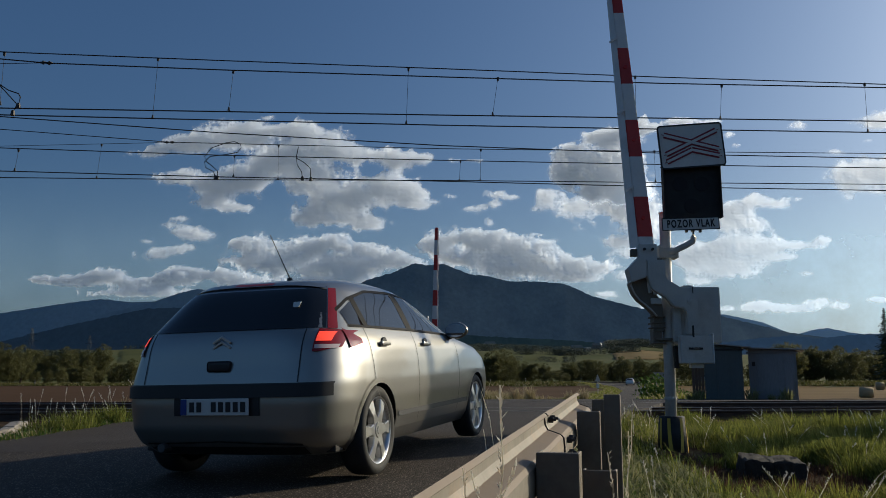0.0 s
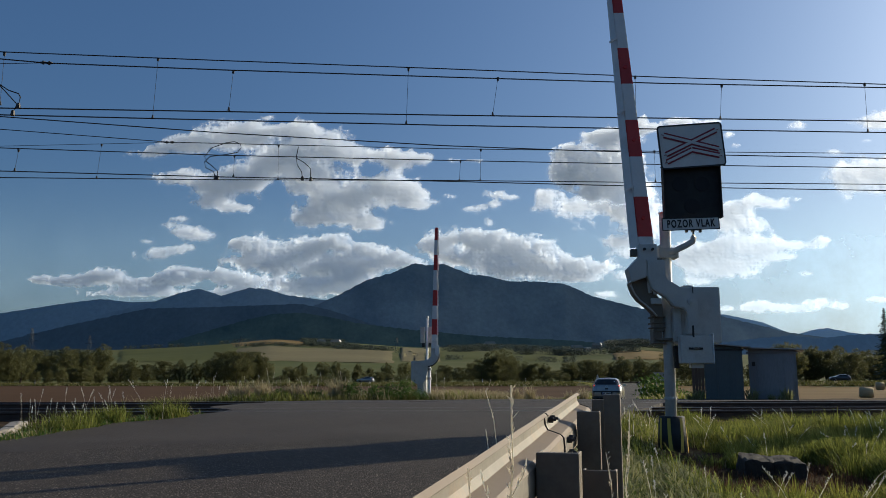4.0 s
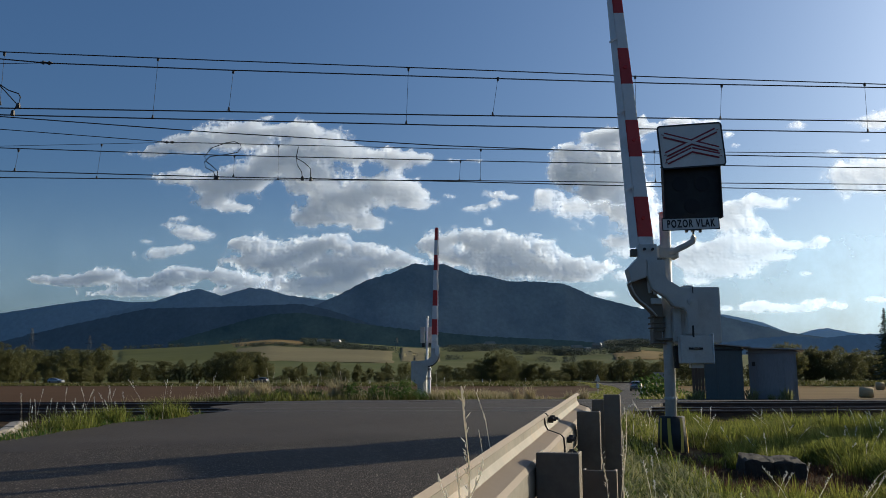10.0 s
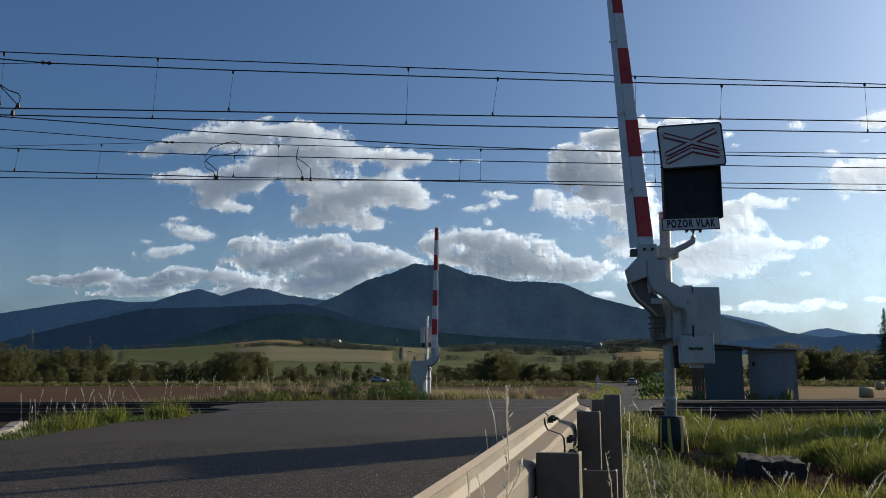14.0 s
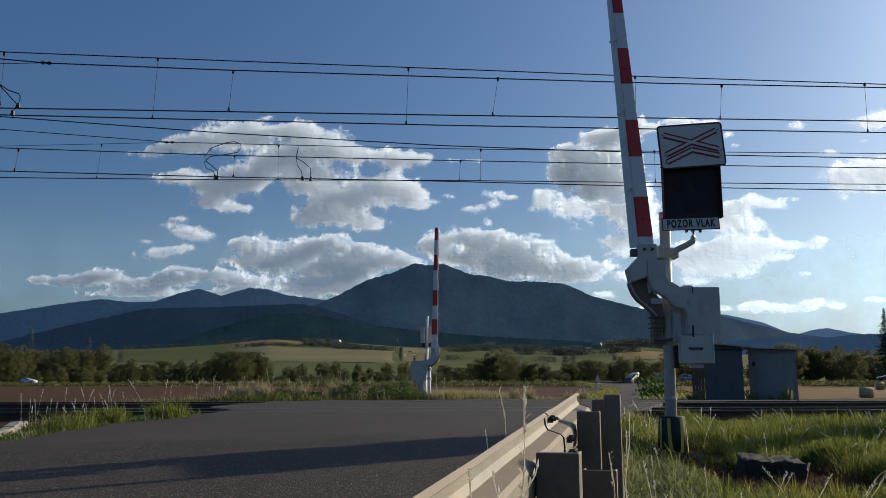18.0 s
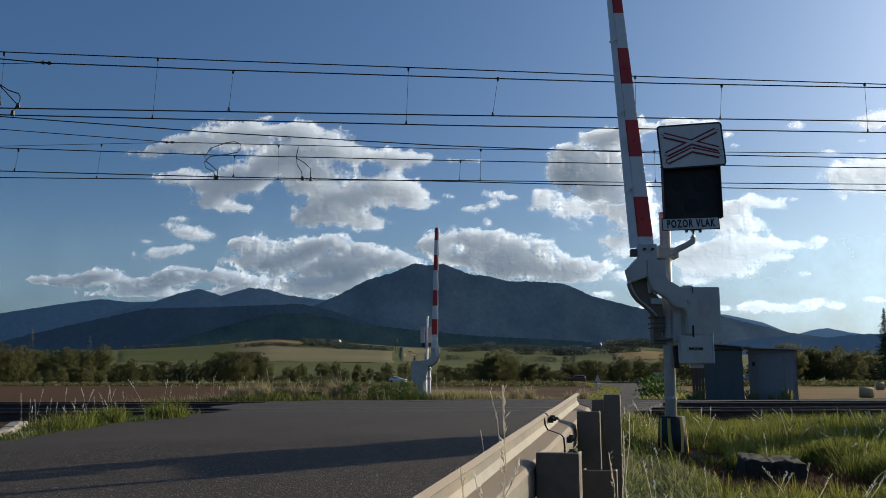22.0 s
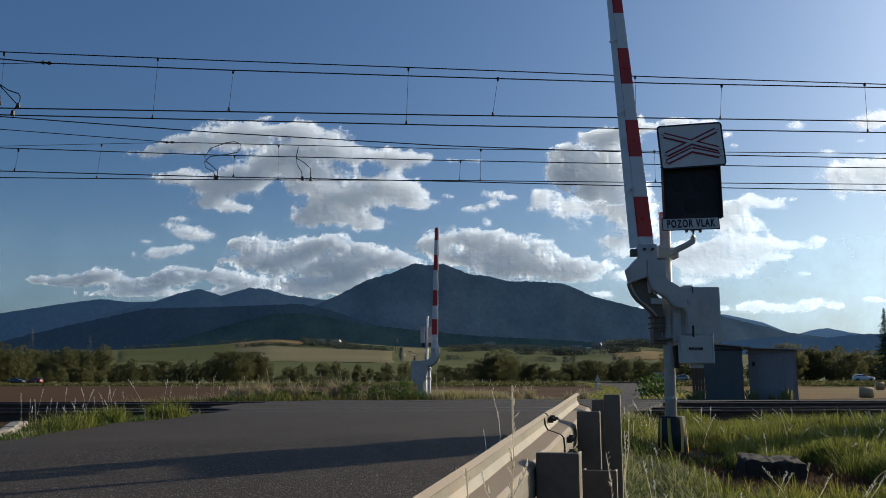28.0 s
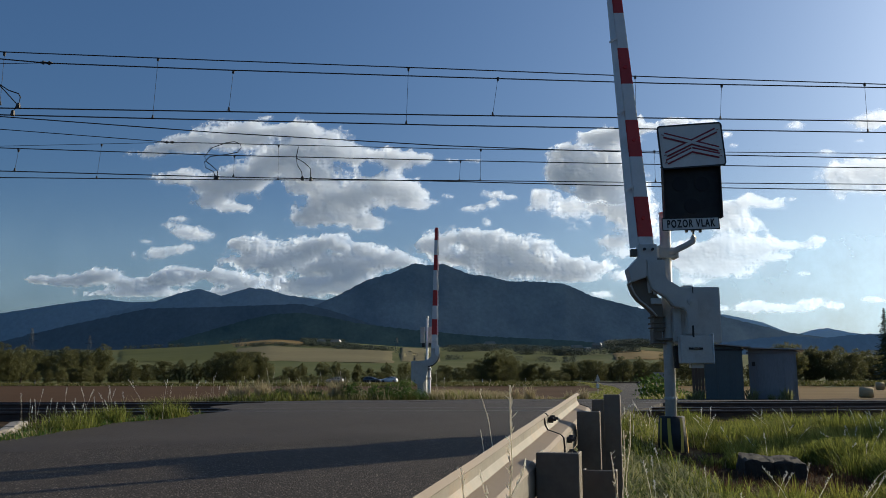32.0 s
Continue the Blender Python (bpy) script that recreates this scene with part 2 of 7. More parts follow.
def slab(outline, y0, y1, bevel=0.0):
    """An outline in x and z, given thickness from y0 to y1."""
    bm = bmesh.new()
    vs = [bm.verts.new((x, y0, z)) for x, z in outline]
    f = bm.faces.new(vs)
    ext = bmesh.ops.extrude_face_region(bm, geom=[f])
    bmesh.ops.translate(bm, vec=(0, y1 - y0, 0), verts=[v for v in ext["geom"] if isinstance(v, bmesh.types.BMVert)])
    bmesh.ops.recalc_face_normals(bm, faces=bm.faces)
    if bevel:
        bmesh.ops.bevel(bm, geom=bm.edges[:], offset=bevel, segments=2, affect="EDGES")
    return bm


def lettering(text, size, m, material, parent, name="lettering"):
    cu = bpy.data.curves.new("text", "FONT")
    cu.body, cu.size, cu.align_x, cu.align_y, cu.extrude, cu.offset = text, size, "CENTER", "CENTER", 0.002, size * 0.03
    cu.space_character = 1.28
    tmp = new("text", cu)
    me = bpy.data.meshes.new_from_object(tmp.evaluated_get(bpy.context.evaluated_depsgraph_get()))
    bpy.data.objects.remove(tmp)
    me.materials.clear()
    me.materials.append(M[material])
    ob = new(name, me)
    ob.parent = parent
    ob.matrix_local = m
    return ob


def far(u, v, dist):
    """A place dist metres ahead, u and v thousandths of that to the right of and over the lens."""
    return Vector((u * dist / 1000, dist, EYE + v * dist / 1000))

# ============ the lie of the land ============
# driving line of the near lane: x, y, z of the surface under the car's middle
LINE_Y = [-40, 0, 6.2, 8.9, 11.85, 15.8, 20.5, 27, 37.5, 52, 69, 95, 121, 150, 165, 178, 187]
LINE_X = [-16.5, -3.4, -1.28, -0.52, 0.33, 1.41, 2.5, 4.1, 6.8, 10.7, 14.9, 21.9, 28.6, 34.9, 38.2, 40.8, 42.6]
LINE_Z = [-0.9, -0.35, -0.20, -0.11, -0.06, -0.055, -0.055, -0.14, -0.55, -0.95, -1.17, -1.27, -1.17, -0.95, -0.68, -0.30, 0.0]
LANE_END = 187


def main_y(x):
    """Middle line of the main road beyond the fields; it comes nearer to the right."""
    return 192 - 0.2 * max(-420.0, min(420.0, x))


def main_z(x):
    return float(np.interp(x, [-160, -60, 0, 40, 120], [-0.6, -0.5, -0.25, 0.08, 0.15]))


CROSSFALL = 0.018


def line_x(y):
    return float(np.interp(y, LINE_Y, LINE_X))


def road_z(x, y):
    """Surface of the road at x, y, tilted down to its far side near the crossing."""
    lat = x - line_x(y)
    fall = CROSSFALL * float(np.interp(y, [0, 9.5, 13.2, 22, 60], [1, 1, 0, 0, 0]))
    return float(np.interp(y, LINE_Y, LINE_Z)) + fall * lat


def road_edges(y):
    """How far the asphalt reaches to the left and right of the driving line."""
    left = float(np.interp(y, [0, 7, 8, 9.25, 11.5, 12.1, 13.3, 14.7, 16, 17, 21, 23.5, 25.5, 28, 32, 52, 95, 121, 150, 172, 187], [3.4, 3.9, 4.3, 4.55, 4.8, 4.5, 4.7, 4.9, 6.0, 6.5, 6.8, 6.2, 3.6, 2.1, 1.75, 1.6, 1.6, 2.0, 3.2, 6.5, 12]))
    right = float(np.interp(y, [0, 4, 9, 14, 16, 20, 22.5, 27, 30, 60, 165, 180, 187], [2.0, 2.0, 2.0, 2.2, 2.6, 3.0, 6.8, 6.8, 2.3, 1.8, 1.8, 3.5, 8]))
    return left, right


TRACK_SLOPE = 0.066              # the tracks run almost straight across, receding a little to the right
TRACKS = (15.2, 20.0)


def open_ground(x, y):
    z = float(np.interp(y, [-60, 0, 5, 8, 10, 12, 13.4, 22.4, 24.5, 30, 40, 60], [-0.7, -0.62, -0.52, -0.43, -0.37, -0.34, -0.26, -0.26, -0.5, -0.85, -1.1, -1.2]))
    if 22.4 < y < 42 and x > -11:             # raised verge beyond the tracks
        z += min(1.0, (x + 11) / 5) * float(np.interp(y, [22.4, 24.5, 27, 31, 35, 42], [0.04, 0.34, 0.52, 0.68, 0.45, 0.0]))
    if y > 90:
        d = y - main_y(x)
        k = max(0.0, min(1.0, (d + 20) / 13))
        k = k * k * (3 - 2 * k)
        z = -1.2 * (1 - k) + (main_z(x) - 0.25) * k
        if d > 15:
            f = min(1.0, (d - 15) / 60)
            z = z * (1 - f) - 0.5 * f
    if y > 260:
        u = 1000 * x / y
        top = float(np.interp(u, [-700, -407, -316, -247, -212, -177, -100, -31, 81, 150, 241, 359, 700],
                              [34, 36, 41, 46, 49, 47, 45, 40, 39, 36, 42, 31, 28])) / 1000 * 1300
        f = max(0.0, min(1.0, (y - 300) / 1000))
        z = -0.5 + top * f ** 1.15 - (0 if y < 1300 else (y - 1300) * 0.03)
        z += 2.2 * noise.noise(Vector((x / 160, y / 200, 3))) * min(1, f * 3)
    elif abs(x) < 60 and y < 40:
        z += 0.05 * noise.noise(Vector((x * 0.5, y * 0.5, 0))) + 0.02 * noise.noise(Vector((x * 2, y * 2, 7)))
    return z


def ground_z(x, y):
    z = open_ground(x, y)
    if -40 < y < LANE_END:
        lat = x - line_x(y)
        l, r = road_edges(y)
        out = max(-lat - l, lat - r)
        rz = road_z(x if out < 0 else line_x(y) + max(-l, min(r, lat)), y)
        if out < 0.15:
            return rz - 0.07
        bank = rz - 0.05 - 0.32 * (out - 0.15)
        if bank > z:
            return bank
        k = min(1.0, (out - 0.15) / 1.2)
        return (rz - 0.06) * (1 - k) + z * k
    return z


def steps(*runs):
    out = []
    for a, b, d in runs:
        n = max(1, round((b - a) / d))
        out += [a + (b - a) * i / n for i in range(n)]
    return out + [runs[-1][1]]


def growing(a, b, d, f=1.18):
    out = [a]
    while out[-1] + d < b:
        out.append(out[-1] + d)
        d *= f
    return out[1:] + [b]


def build_ground():
    xs = [-x for x in reversed(growing(12, 4200, 0.7))] + steps((-12, 14, 0.4)) + growing(14, 4200, 0.7)
    ys = steps((-45, 0, 5), (0, 30, 0.4)) + growing(30, 120, 0.8, 1.12) + steps((124, 240, 4)) + growing(240, 4300, 8, 1.12)
    verts = [(x, y, ground_z(x, y)) for y in ys for x in xs]
    nx = len(xs)
    faces, slots = [], []
    for j in range(len(ys) - 1):
        for i in range(nx - 1):
            faces.append((j * nx + i, j * nx + i + 1, (j + 1) * nx + i + 1, (j + 1) * nx + i))
            x, y = (xs[i] + xs[i + 1]) / 2, (ys[j] + ys[j + 1]) / 2
            if y < 31:
                s = 0
            elif y < main_y(x) - 15:
                s = 1 if x < line_x(min(y, 187)) - 6 else 2 if x > line_x(min(y, 187)) + 4 else 3
            elif y < 300:
                s = 3
            else:
                s = 4
            slots.append(s)
    ob = mesh_part("ground", verts, faces, ["soil", "ploughed", "stubble", "verge", "meadow"], smooth=True)
    ob.data.polygons.foreach_set("material_index", slots)
    tagged(ob, "grassy earth, ploughed and stubble fields reaching to the hills", "ground", kind="structure")


def strip(name, ys, left, right, lift, material, label, n=10):
    """A sheet of road between two edges, with a side skirt."""
    verts, faces = [], []
    for y in ys:
        l, r = left(y), right(y)
        for k in range(n + 1):
            x = l + (r - l) * k / n
            verts.append((x, y, road_z(x, y) + (lift(x, y) if callable(lift) else lift) + 0.006 * noise.noise(Vector((x, y, 1)))))
    m = n + 1
    for j in range(len(ys) - 1):
        for k in range(n):
            faces.append((j * m + k, j * m + k + 1, (j + 1) * m + k + 1, (j + 1) * m + k))
    for edge in (0, n):                       # the sheet's thickness at its edges
        base = len(verts)
        verts += [(verts[j * m + edge][0], verts[j * m + edge][1], verts[j * m + edge][2] - 0.09) for j in range(len(ys))]
        for j in range(len(ys) - 1):
            q = (j * m + edge, (j + 1) * m + edge, base + j + 1, base + j)
            faces.append(q if edge else q[::-1])
    ob = mesh_part(name, verts, faces, material, smooth=False)
    return tagged(ob, label, "road", kind="structure")


def ragged(y, seed, size):
    return size * (noise.noise(Vector((y * 1.7, seed, 0))) + 0.5 * noise.noise(Vector((y * 5, seed, 4))))


def build_road():
    ys = steps((-40, 2, 3), (2, 30, 0.3), (30, LANE_END, 3))
    strip("road", ys, lambda y: line_x(y) - road_edges(y)[0] + ragged(y, 1, 0.12), lambda y: line_x(y) + road_edges(y)[1] + ragged(y, 2, 0.05), 0,
          "asphalt_old", "worn grey asphalt road running over the railway", 16)
    # smoother newer layer before and on the crossing
    ys = steps((7.2, 23.5, 0.18))
    strip("road_patch", ys, lambda y: line_x(y) - road_edges(y)[0] + 0.05 + ragged(y, 1, 0.12), lambda y: line_x(y) + road_edges(y)[1] - 0.03, lambda x, y: max(-0.02, min(0.012, 0.02 * (y - 8.15 - 0.16 * (x + 4.6) - 0.35 * noise.noise(Vector((x * 0.9, 2, 6))) - 0.12 * noise.noise(Vector((x * 3.1, y, 1)))))),
          "asphalt_new", "smoother newer asphalt layer at the level crossing", 40)
    # the main road far across the fields
    verts, faces = [], []
    xs = steps((-400, 400, 10))
    for x in xs:
        for dy in (-3.6, 3.6):
            verts.append((x, main_y(x) + dy, main_z(x)))
    for i in range(len(xs) - 1):
        faces.append((2 * i, 2 * i + 2, 2 * i + 3, 2 * i + 1))
    tagged(mesh_part("main_road", verts, faces, "asphalt_new"), "distant asphalt main road across the fields", "road", kind="structure")


def ridge(name, skyline, dist, depth, base, material, label, rough, seed):
    """A mountain range: a wooded crest at dist, its slopes cut by gullies and spurs down towards the viewer."""
    us, vs = [p[0] for p in skyline], [p[1] for p in skyline]
    n, rows = 460, 40
    peak = max(vs) / 1000 * dist - base
    verts, faces = [], []
    for j in range(rows + 1):
        f = j / rows
        for i in range(n + 1):
            u = us[0] + (us[-1] - us[0]) * i / n
            crest = float(np.interp(u, us, vs)) / 1000 * dist + EYE
            run = 0.75 * depth * max(0.25, min(1.0, (crest - base) / peak))
            if f < 0.1:                            # tree tops along the crest
                crest += (1 - f * 10) * (rough * 0.45 * noise.noise(Vector((u * 0.16, seed, 0))) + 0.0003 * dist * (noise.noise(Vector((u * 0.9, seed, 3))) + 0.8 * noise.noise(Vector((u * 2.1, seed, 8)))))
            x = u * dist / 1000 * (1 - 0.06 * f)
            warp = 0.7 * noise.noise(Vector((x / 420, f * 1.5, seed + 4)))
            spur = 1 - 2 * abs(noise.noise(Vector((x / 250 + warp, f * 0.8 + seed, seed)))) + 0.6 * noise.noise(Vector((x / 95 + warp, f * 2.4, seed + 9)))
            env = math.sin(math.pi * min(1.0, f * 1.1)) if f < 0.9 else 0.0
            z = base + (crest - base) * (1 - f) ** 1.1 + rough * 0.55 * spur * env
            verts.append((x, dist - run * f, z))
    m = n + 1
    for j in range(rows):
        for i in range(n):
            faces.append((j * m + i, (j + 1) * m + i, (j + 1) * m + i + 1, j * m + i + 1))
    base_i = len(verts)                        # the far side falls away behind a sharp crest
    verts += [(verts[i][0] * 1.02, dist + 250, base) for i in range(m)] + verts[:m]
    for i in range(n):
        faces.append((base_i + i, base_i + m + i, base_i + m + i + 1, base_i + i + 1))
    ob = mesh_part(name, verts, faces, material, smooth=True)
    return tagged(ob, label, "mountain", kind="structure")


# haze tint in these base colours too; the second is a darker, shaded copy
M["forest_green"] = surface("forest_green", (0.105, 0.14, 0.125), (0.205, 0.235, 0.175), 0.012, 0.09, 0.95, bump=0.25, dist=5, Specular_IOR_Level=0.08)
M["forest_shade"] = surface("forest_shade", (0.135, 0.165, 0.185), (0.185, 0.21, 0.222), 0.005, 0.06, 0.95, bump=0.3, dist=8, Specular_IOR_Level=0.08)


def build_mountains():
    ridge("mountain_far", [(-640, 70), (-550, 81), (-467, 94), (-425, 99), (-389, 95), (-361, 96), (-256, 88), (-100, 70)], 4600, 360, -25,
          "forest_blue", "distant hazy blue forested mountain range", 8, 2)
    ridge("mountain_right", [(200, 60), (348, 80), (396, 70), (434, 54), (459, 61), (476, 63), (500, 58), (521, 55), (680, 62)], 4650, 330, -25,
          "forest_pale", "distant mountain range with pale blue haze put into its colour", 6, 5)
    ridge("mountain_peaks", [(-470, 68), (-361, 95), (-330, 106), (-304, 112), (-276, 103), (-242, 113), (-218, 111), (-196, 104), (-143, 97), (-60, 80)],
          4100, 300, -25, "forest_blue", "forested mountain with twin peaks, blue-green haze put into its colour", 8, 7)
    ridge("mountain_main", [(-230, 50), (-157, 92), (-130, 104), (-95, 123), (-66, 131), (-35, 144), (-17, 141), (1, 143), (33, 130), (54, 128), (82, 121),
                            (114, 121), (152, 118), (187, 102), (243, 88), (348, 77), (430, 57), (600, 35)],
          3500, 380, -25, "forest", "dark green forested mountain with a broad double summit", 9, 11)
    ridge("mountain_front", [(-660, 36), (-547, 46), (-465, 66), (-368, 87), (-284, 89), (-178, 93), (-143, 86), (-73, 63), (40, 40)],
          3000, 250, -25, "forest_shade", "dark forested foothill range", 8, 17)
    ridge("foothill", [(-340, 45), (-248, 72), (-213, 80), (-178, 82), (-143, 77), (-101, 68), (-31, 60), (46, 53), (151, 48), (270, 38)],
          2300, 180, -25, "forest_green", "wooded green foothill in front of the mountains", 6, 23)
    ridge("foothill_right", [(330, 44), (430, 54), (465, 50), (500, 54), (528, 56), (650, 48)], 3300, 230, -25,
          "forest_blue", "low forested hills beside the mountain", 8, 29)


# ============ clouds ============
def cloud_material(veil=False):
    """Far cloud with sunlight baked in: thin parts glow bright, deep parts only dimly."""
    m = Nodes("cloud_veil" if veil else "cloud")
    at = m.t.nodes.new("ShaderNodeAttribute")
    at.attribute_name = "cover"
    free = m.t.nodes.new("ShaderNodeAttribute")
    free.attribute_name = "baked_sunlight"
    fine = m.noise(0.022, 5, 0.6)
    a = at.outputs["Fac"]
    edge = m.maths("MULTIPLY", a, m.maths("SUBTRACT", 1.0, a))
    alpha = m.maths("ADD", a, m.maths("MULTIPLY", edge, m.maths("MULTIPLY", m.maths("SUBTRACT", fine, 0.5), 3.0)), True)
    if veil:                          # the added glow sheet: an even thin haze, a little uneven
        alpha = m.maths("MULTIPLY", a, m.maths("ADD", m.maths("MULTIPLY", m.noise(0.0032, 5, 0.6), 1.2), 0.4), True)
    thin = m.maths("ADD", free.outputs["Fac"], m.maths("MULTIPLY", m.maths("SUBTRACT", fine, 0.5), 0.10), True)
    df = m.n("BsdfDiffuse")
    df.inputs["Color"].default_value = (0.92, 0.92, 0.93, 1)
    tl = m.n("BsdfTranslucent")
    tl.inputs["Color"].default_value = (0.62, 0.82, 0.97, 1) if veil else (0.97, 0.97, 0.97, 1)
    body = m.n("MixShader")
    m.link(thin, body.inputs[0])
    m.link(df.outputs[0], body.inputs[1])
    m.link(tl.outputs[0], body.inputs[2])
    em = m.n("Emission")              # glow put in for daylight scattered inside the far cloud
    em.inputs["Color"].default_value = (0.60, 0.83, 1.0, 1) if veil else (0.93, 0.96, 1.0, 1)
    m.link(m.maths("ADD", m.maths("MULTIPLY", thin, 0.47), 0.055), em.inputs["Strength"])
    both = m.n("AddShader")
    m.link(body.outputs[0], both.inputs[0])
    m.link(em.outputs[0], both.inputs[1])
    tr = m.n("BsdfTransparent")
    mx = m.n("MixShader")
    m.link(alpha, mx.inputs[0])
    m.link(tr.outputs[0], mx.inputs[1])
    m.link(both.outputs[0], mx.inputs[2])
    m.link(mx.outputs[0], m.out.inputs["Surface"])
    return m.mat


CLOUD_DIST = 4750
CLOUDS = []
LATTICE = np.random.RandomState(7).uniform(-1, 1, (64, 64, 64)).astype(np.float32)


def lattice_noise(x, y, z):
    """Smooth noise between -1 and 1 over whole arrays."""
    out, parts = 0.0, []
    for c in (x, y, z):
        f = np.floor(c)
        t = (c - f).astype(np.float32)
        i = f.astype(np.int32)
        parts.append(((i & 63, (i + 1) & 63), t * t * (3 - 2 * t)))
    (ix, tx), (iy, ty), (iz, tz) = parts
    for a in (0, 1):
        for b in (0, 1):
            for c in (0, 1):
                k = (tx if a else 1 - tx) * (ty if b else 1 - ty) * (tz if c else 1 - tz)
                out = out + k * LATTICE[ix[a], iy[b], iz[c]]
    return out


def shifted(a, n0, n1, n2):
    """The array moved by whole cells, empty where nothing comes in."""
    out = np.zeros_like(a)
    src, dst = [], []
    for n, size in zip((n0, n1, n2), a.shape):
        if abs(n) >= size:
            return out
        src.append(slice(max(n, 0), size + min(n, 0)))
        dst.append(slice(max(-n, 0), size + min(-n, 0)))
    out[tuple(dst)] = a[tuple(src)]
    return out


def cloud_body(puffs, seed, ragged_by, thickness):
    """Fills heaped puffs with uneven droplets; finds cover along sight, bakes in sun and shade."""
    su, sv, sw = 1.3, 1.15, 5.0
    u0, u1 = min(p[0] - 1.25 * p[2] - 10 for p in puffs), max(p[0] + 1.25 * p[2] + 10 for p in puffs)
    v0, v1 = min(p[1] - 1.25 * p[3] - 8 for p in puffs), max(p[1] + 1.25 * p[3] + 10 for p in puffs)
    deep = 0.8 * max(min(p[2], 1.6 * p[3]) for p in puffs) + 8
    us, vs, ws = np.arange(u0, u1, su, dtype=np.float32), np.arange(v0, v1, sv, dtype=np.float32), np.arange(-deep, deep, sw, dtype=np.float32)
    W, V, U = np.meshgrid(ws, vs, us, indexing="ij")
    rnd = random.Random(seed)
    f = np.full(W.shape, 0.0, dtype=np.float32)
    for pu, pv, a, b in puffs:
        pw, c = rnd.uniform(-0.3, 0.3) * b, min(a, 1.6 * b)
        i0, i1 = np.searchsorted(us, (pu - 2 * a, pu + 2 * a))
        j0, j1 = np.searchsorted(vs, (pv - 2 * b, pv + 2 * b))
        s = (slice(None), slice(j0, j1), slice(i0, i1))
        dv = (V[s] - pv) / (1.08 * b)
        dv = np.where(dv < 0, dv * 1.18, dv)             # flatter bases
        q = ((U[s] - pu) / (1.08 * a)) ** 2 + dv ** 2 + ((W[s] - pw) / c) ** 2
        f[s] += np.exp(-1.5 * q)
    f = np.minimum(f, 1.0 + 0.15 * np.tanh(f - 1.0))
    live = f > 0.05
    x, y, z = U[live], V[live], W[live]
    bil, wisp, amp = 0.0, 0.0, 1.0
    for k, wave in enumerate((40.0, 19.0, 9.5, 5.0, 2.7)):
        n = lattice_noise(x / wave + 7.3 * seed, y / (wave * 0.85) + 3.1 * k, z / wave + 11.7 * k)
        bil = bil + amp * (0.27 - abs(n))
        wisp = wisp + amp * n
        amp *= 0.68
    rho = np.zeros_like(f)
    rho[live] = np.clip((f[live] - 0.40 + ragged_by * (0.62 * bil + 0.30 * wisp)) * 1.7, 0, 1) * 0.24 * thickness
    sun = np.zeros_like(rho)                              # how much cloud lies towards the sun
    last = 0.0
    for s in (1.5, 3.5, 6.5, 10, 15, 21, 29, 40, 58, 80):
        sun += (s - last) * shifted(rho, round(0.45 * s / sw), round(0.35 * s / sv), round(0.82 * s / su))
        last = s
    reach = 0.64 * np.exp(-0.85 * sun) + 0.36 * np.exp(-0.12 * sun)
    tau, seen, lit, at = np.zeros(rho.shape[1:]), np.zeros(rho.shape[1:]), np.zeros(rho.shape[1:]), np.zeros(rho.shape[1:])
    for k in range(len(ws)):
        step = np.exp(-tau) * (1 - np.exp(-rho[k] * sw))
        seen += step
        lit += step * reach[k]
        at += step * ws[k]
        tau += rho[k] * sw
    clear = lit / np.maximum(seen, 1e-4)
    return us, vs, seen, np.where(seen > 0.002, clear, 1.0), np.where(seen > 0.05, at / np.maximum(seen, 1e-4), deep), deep


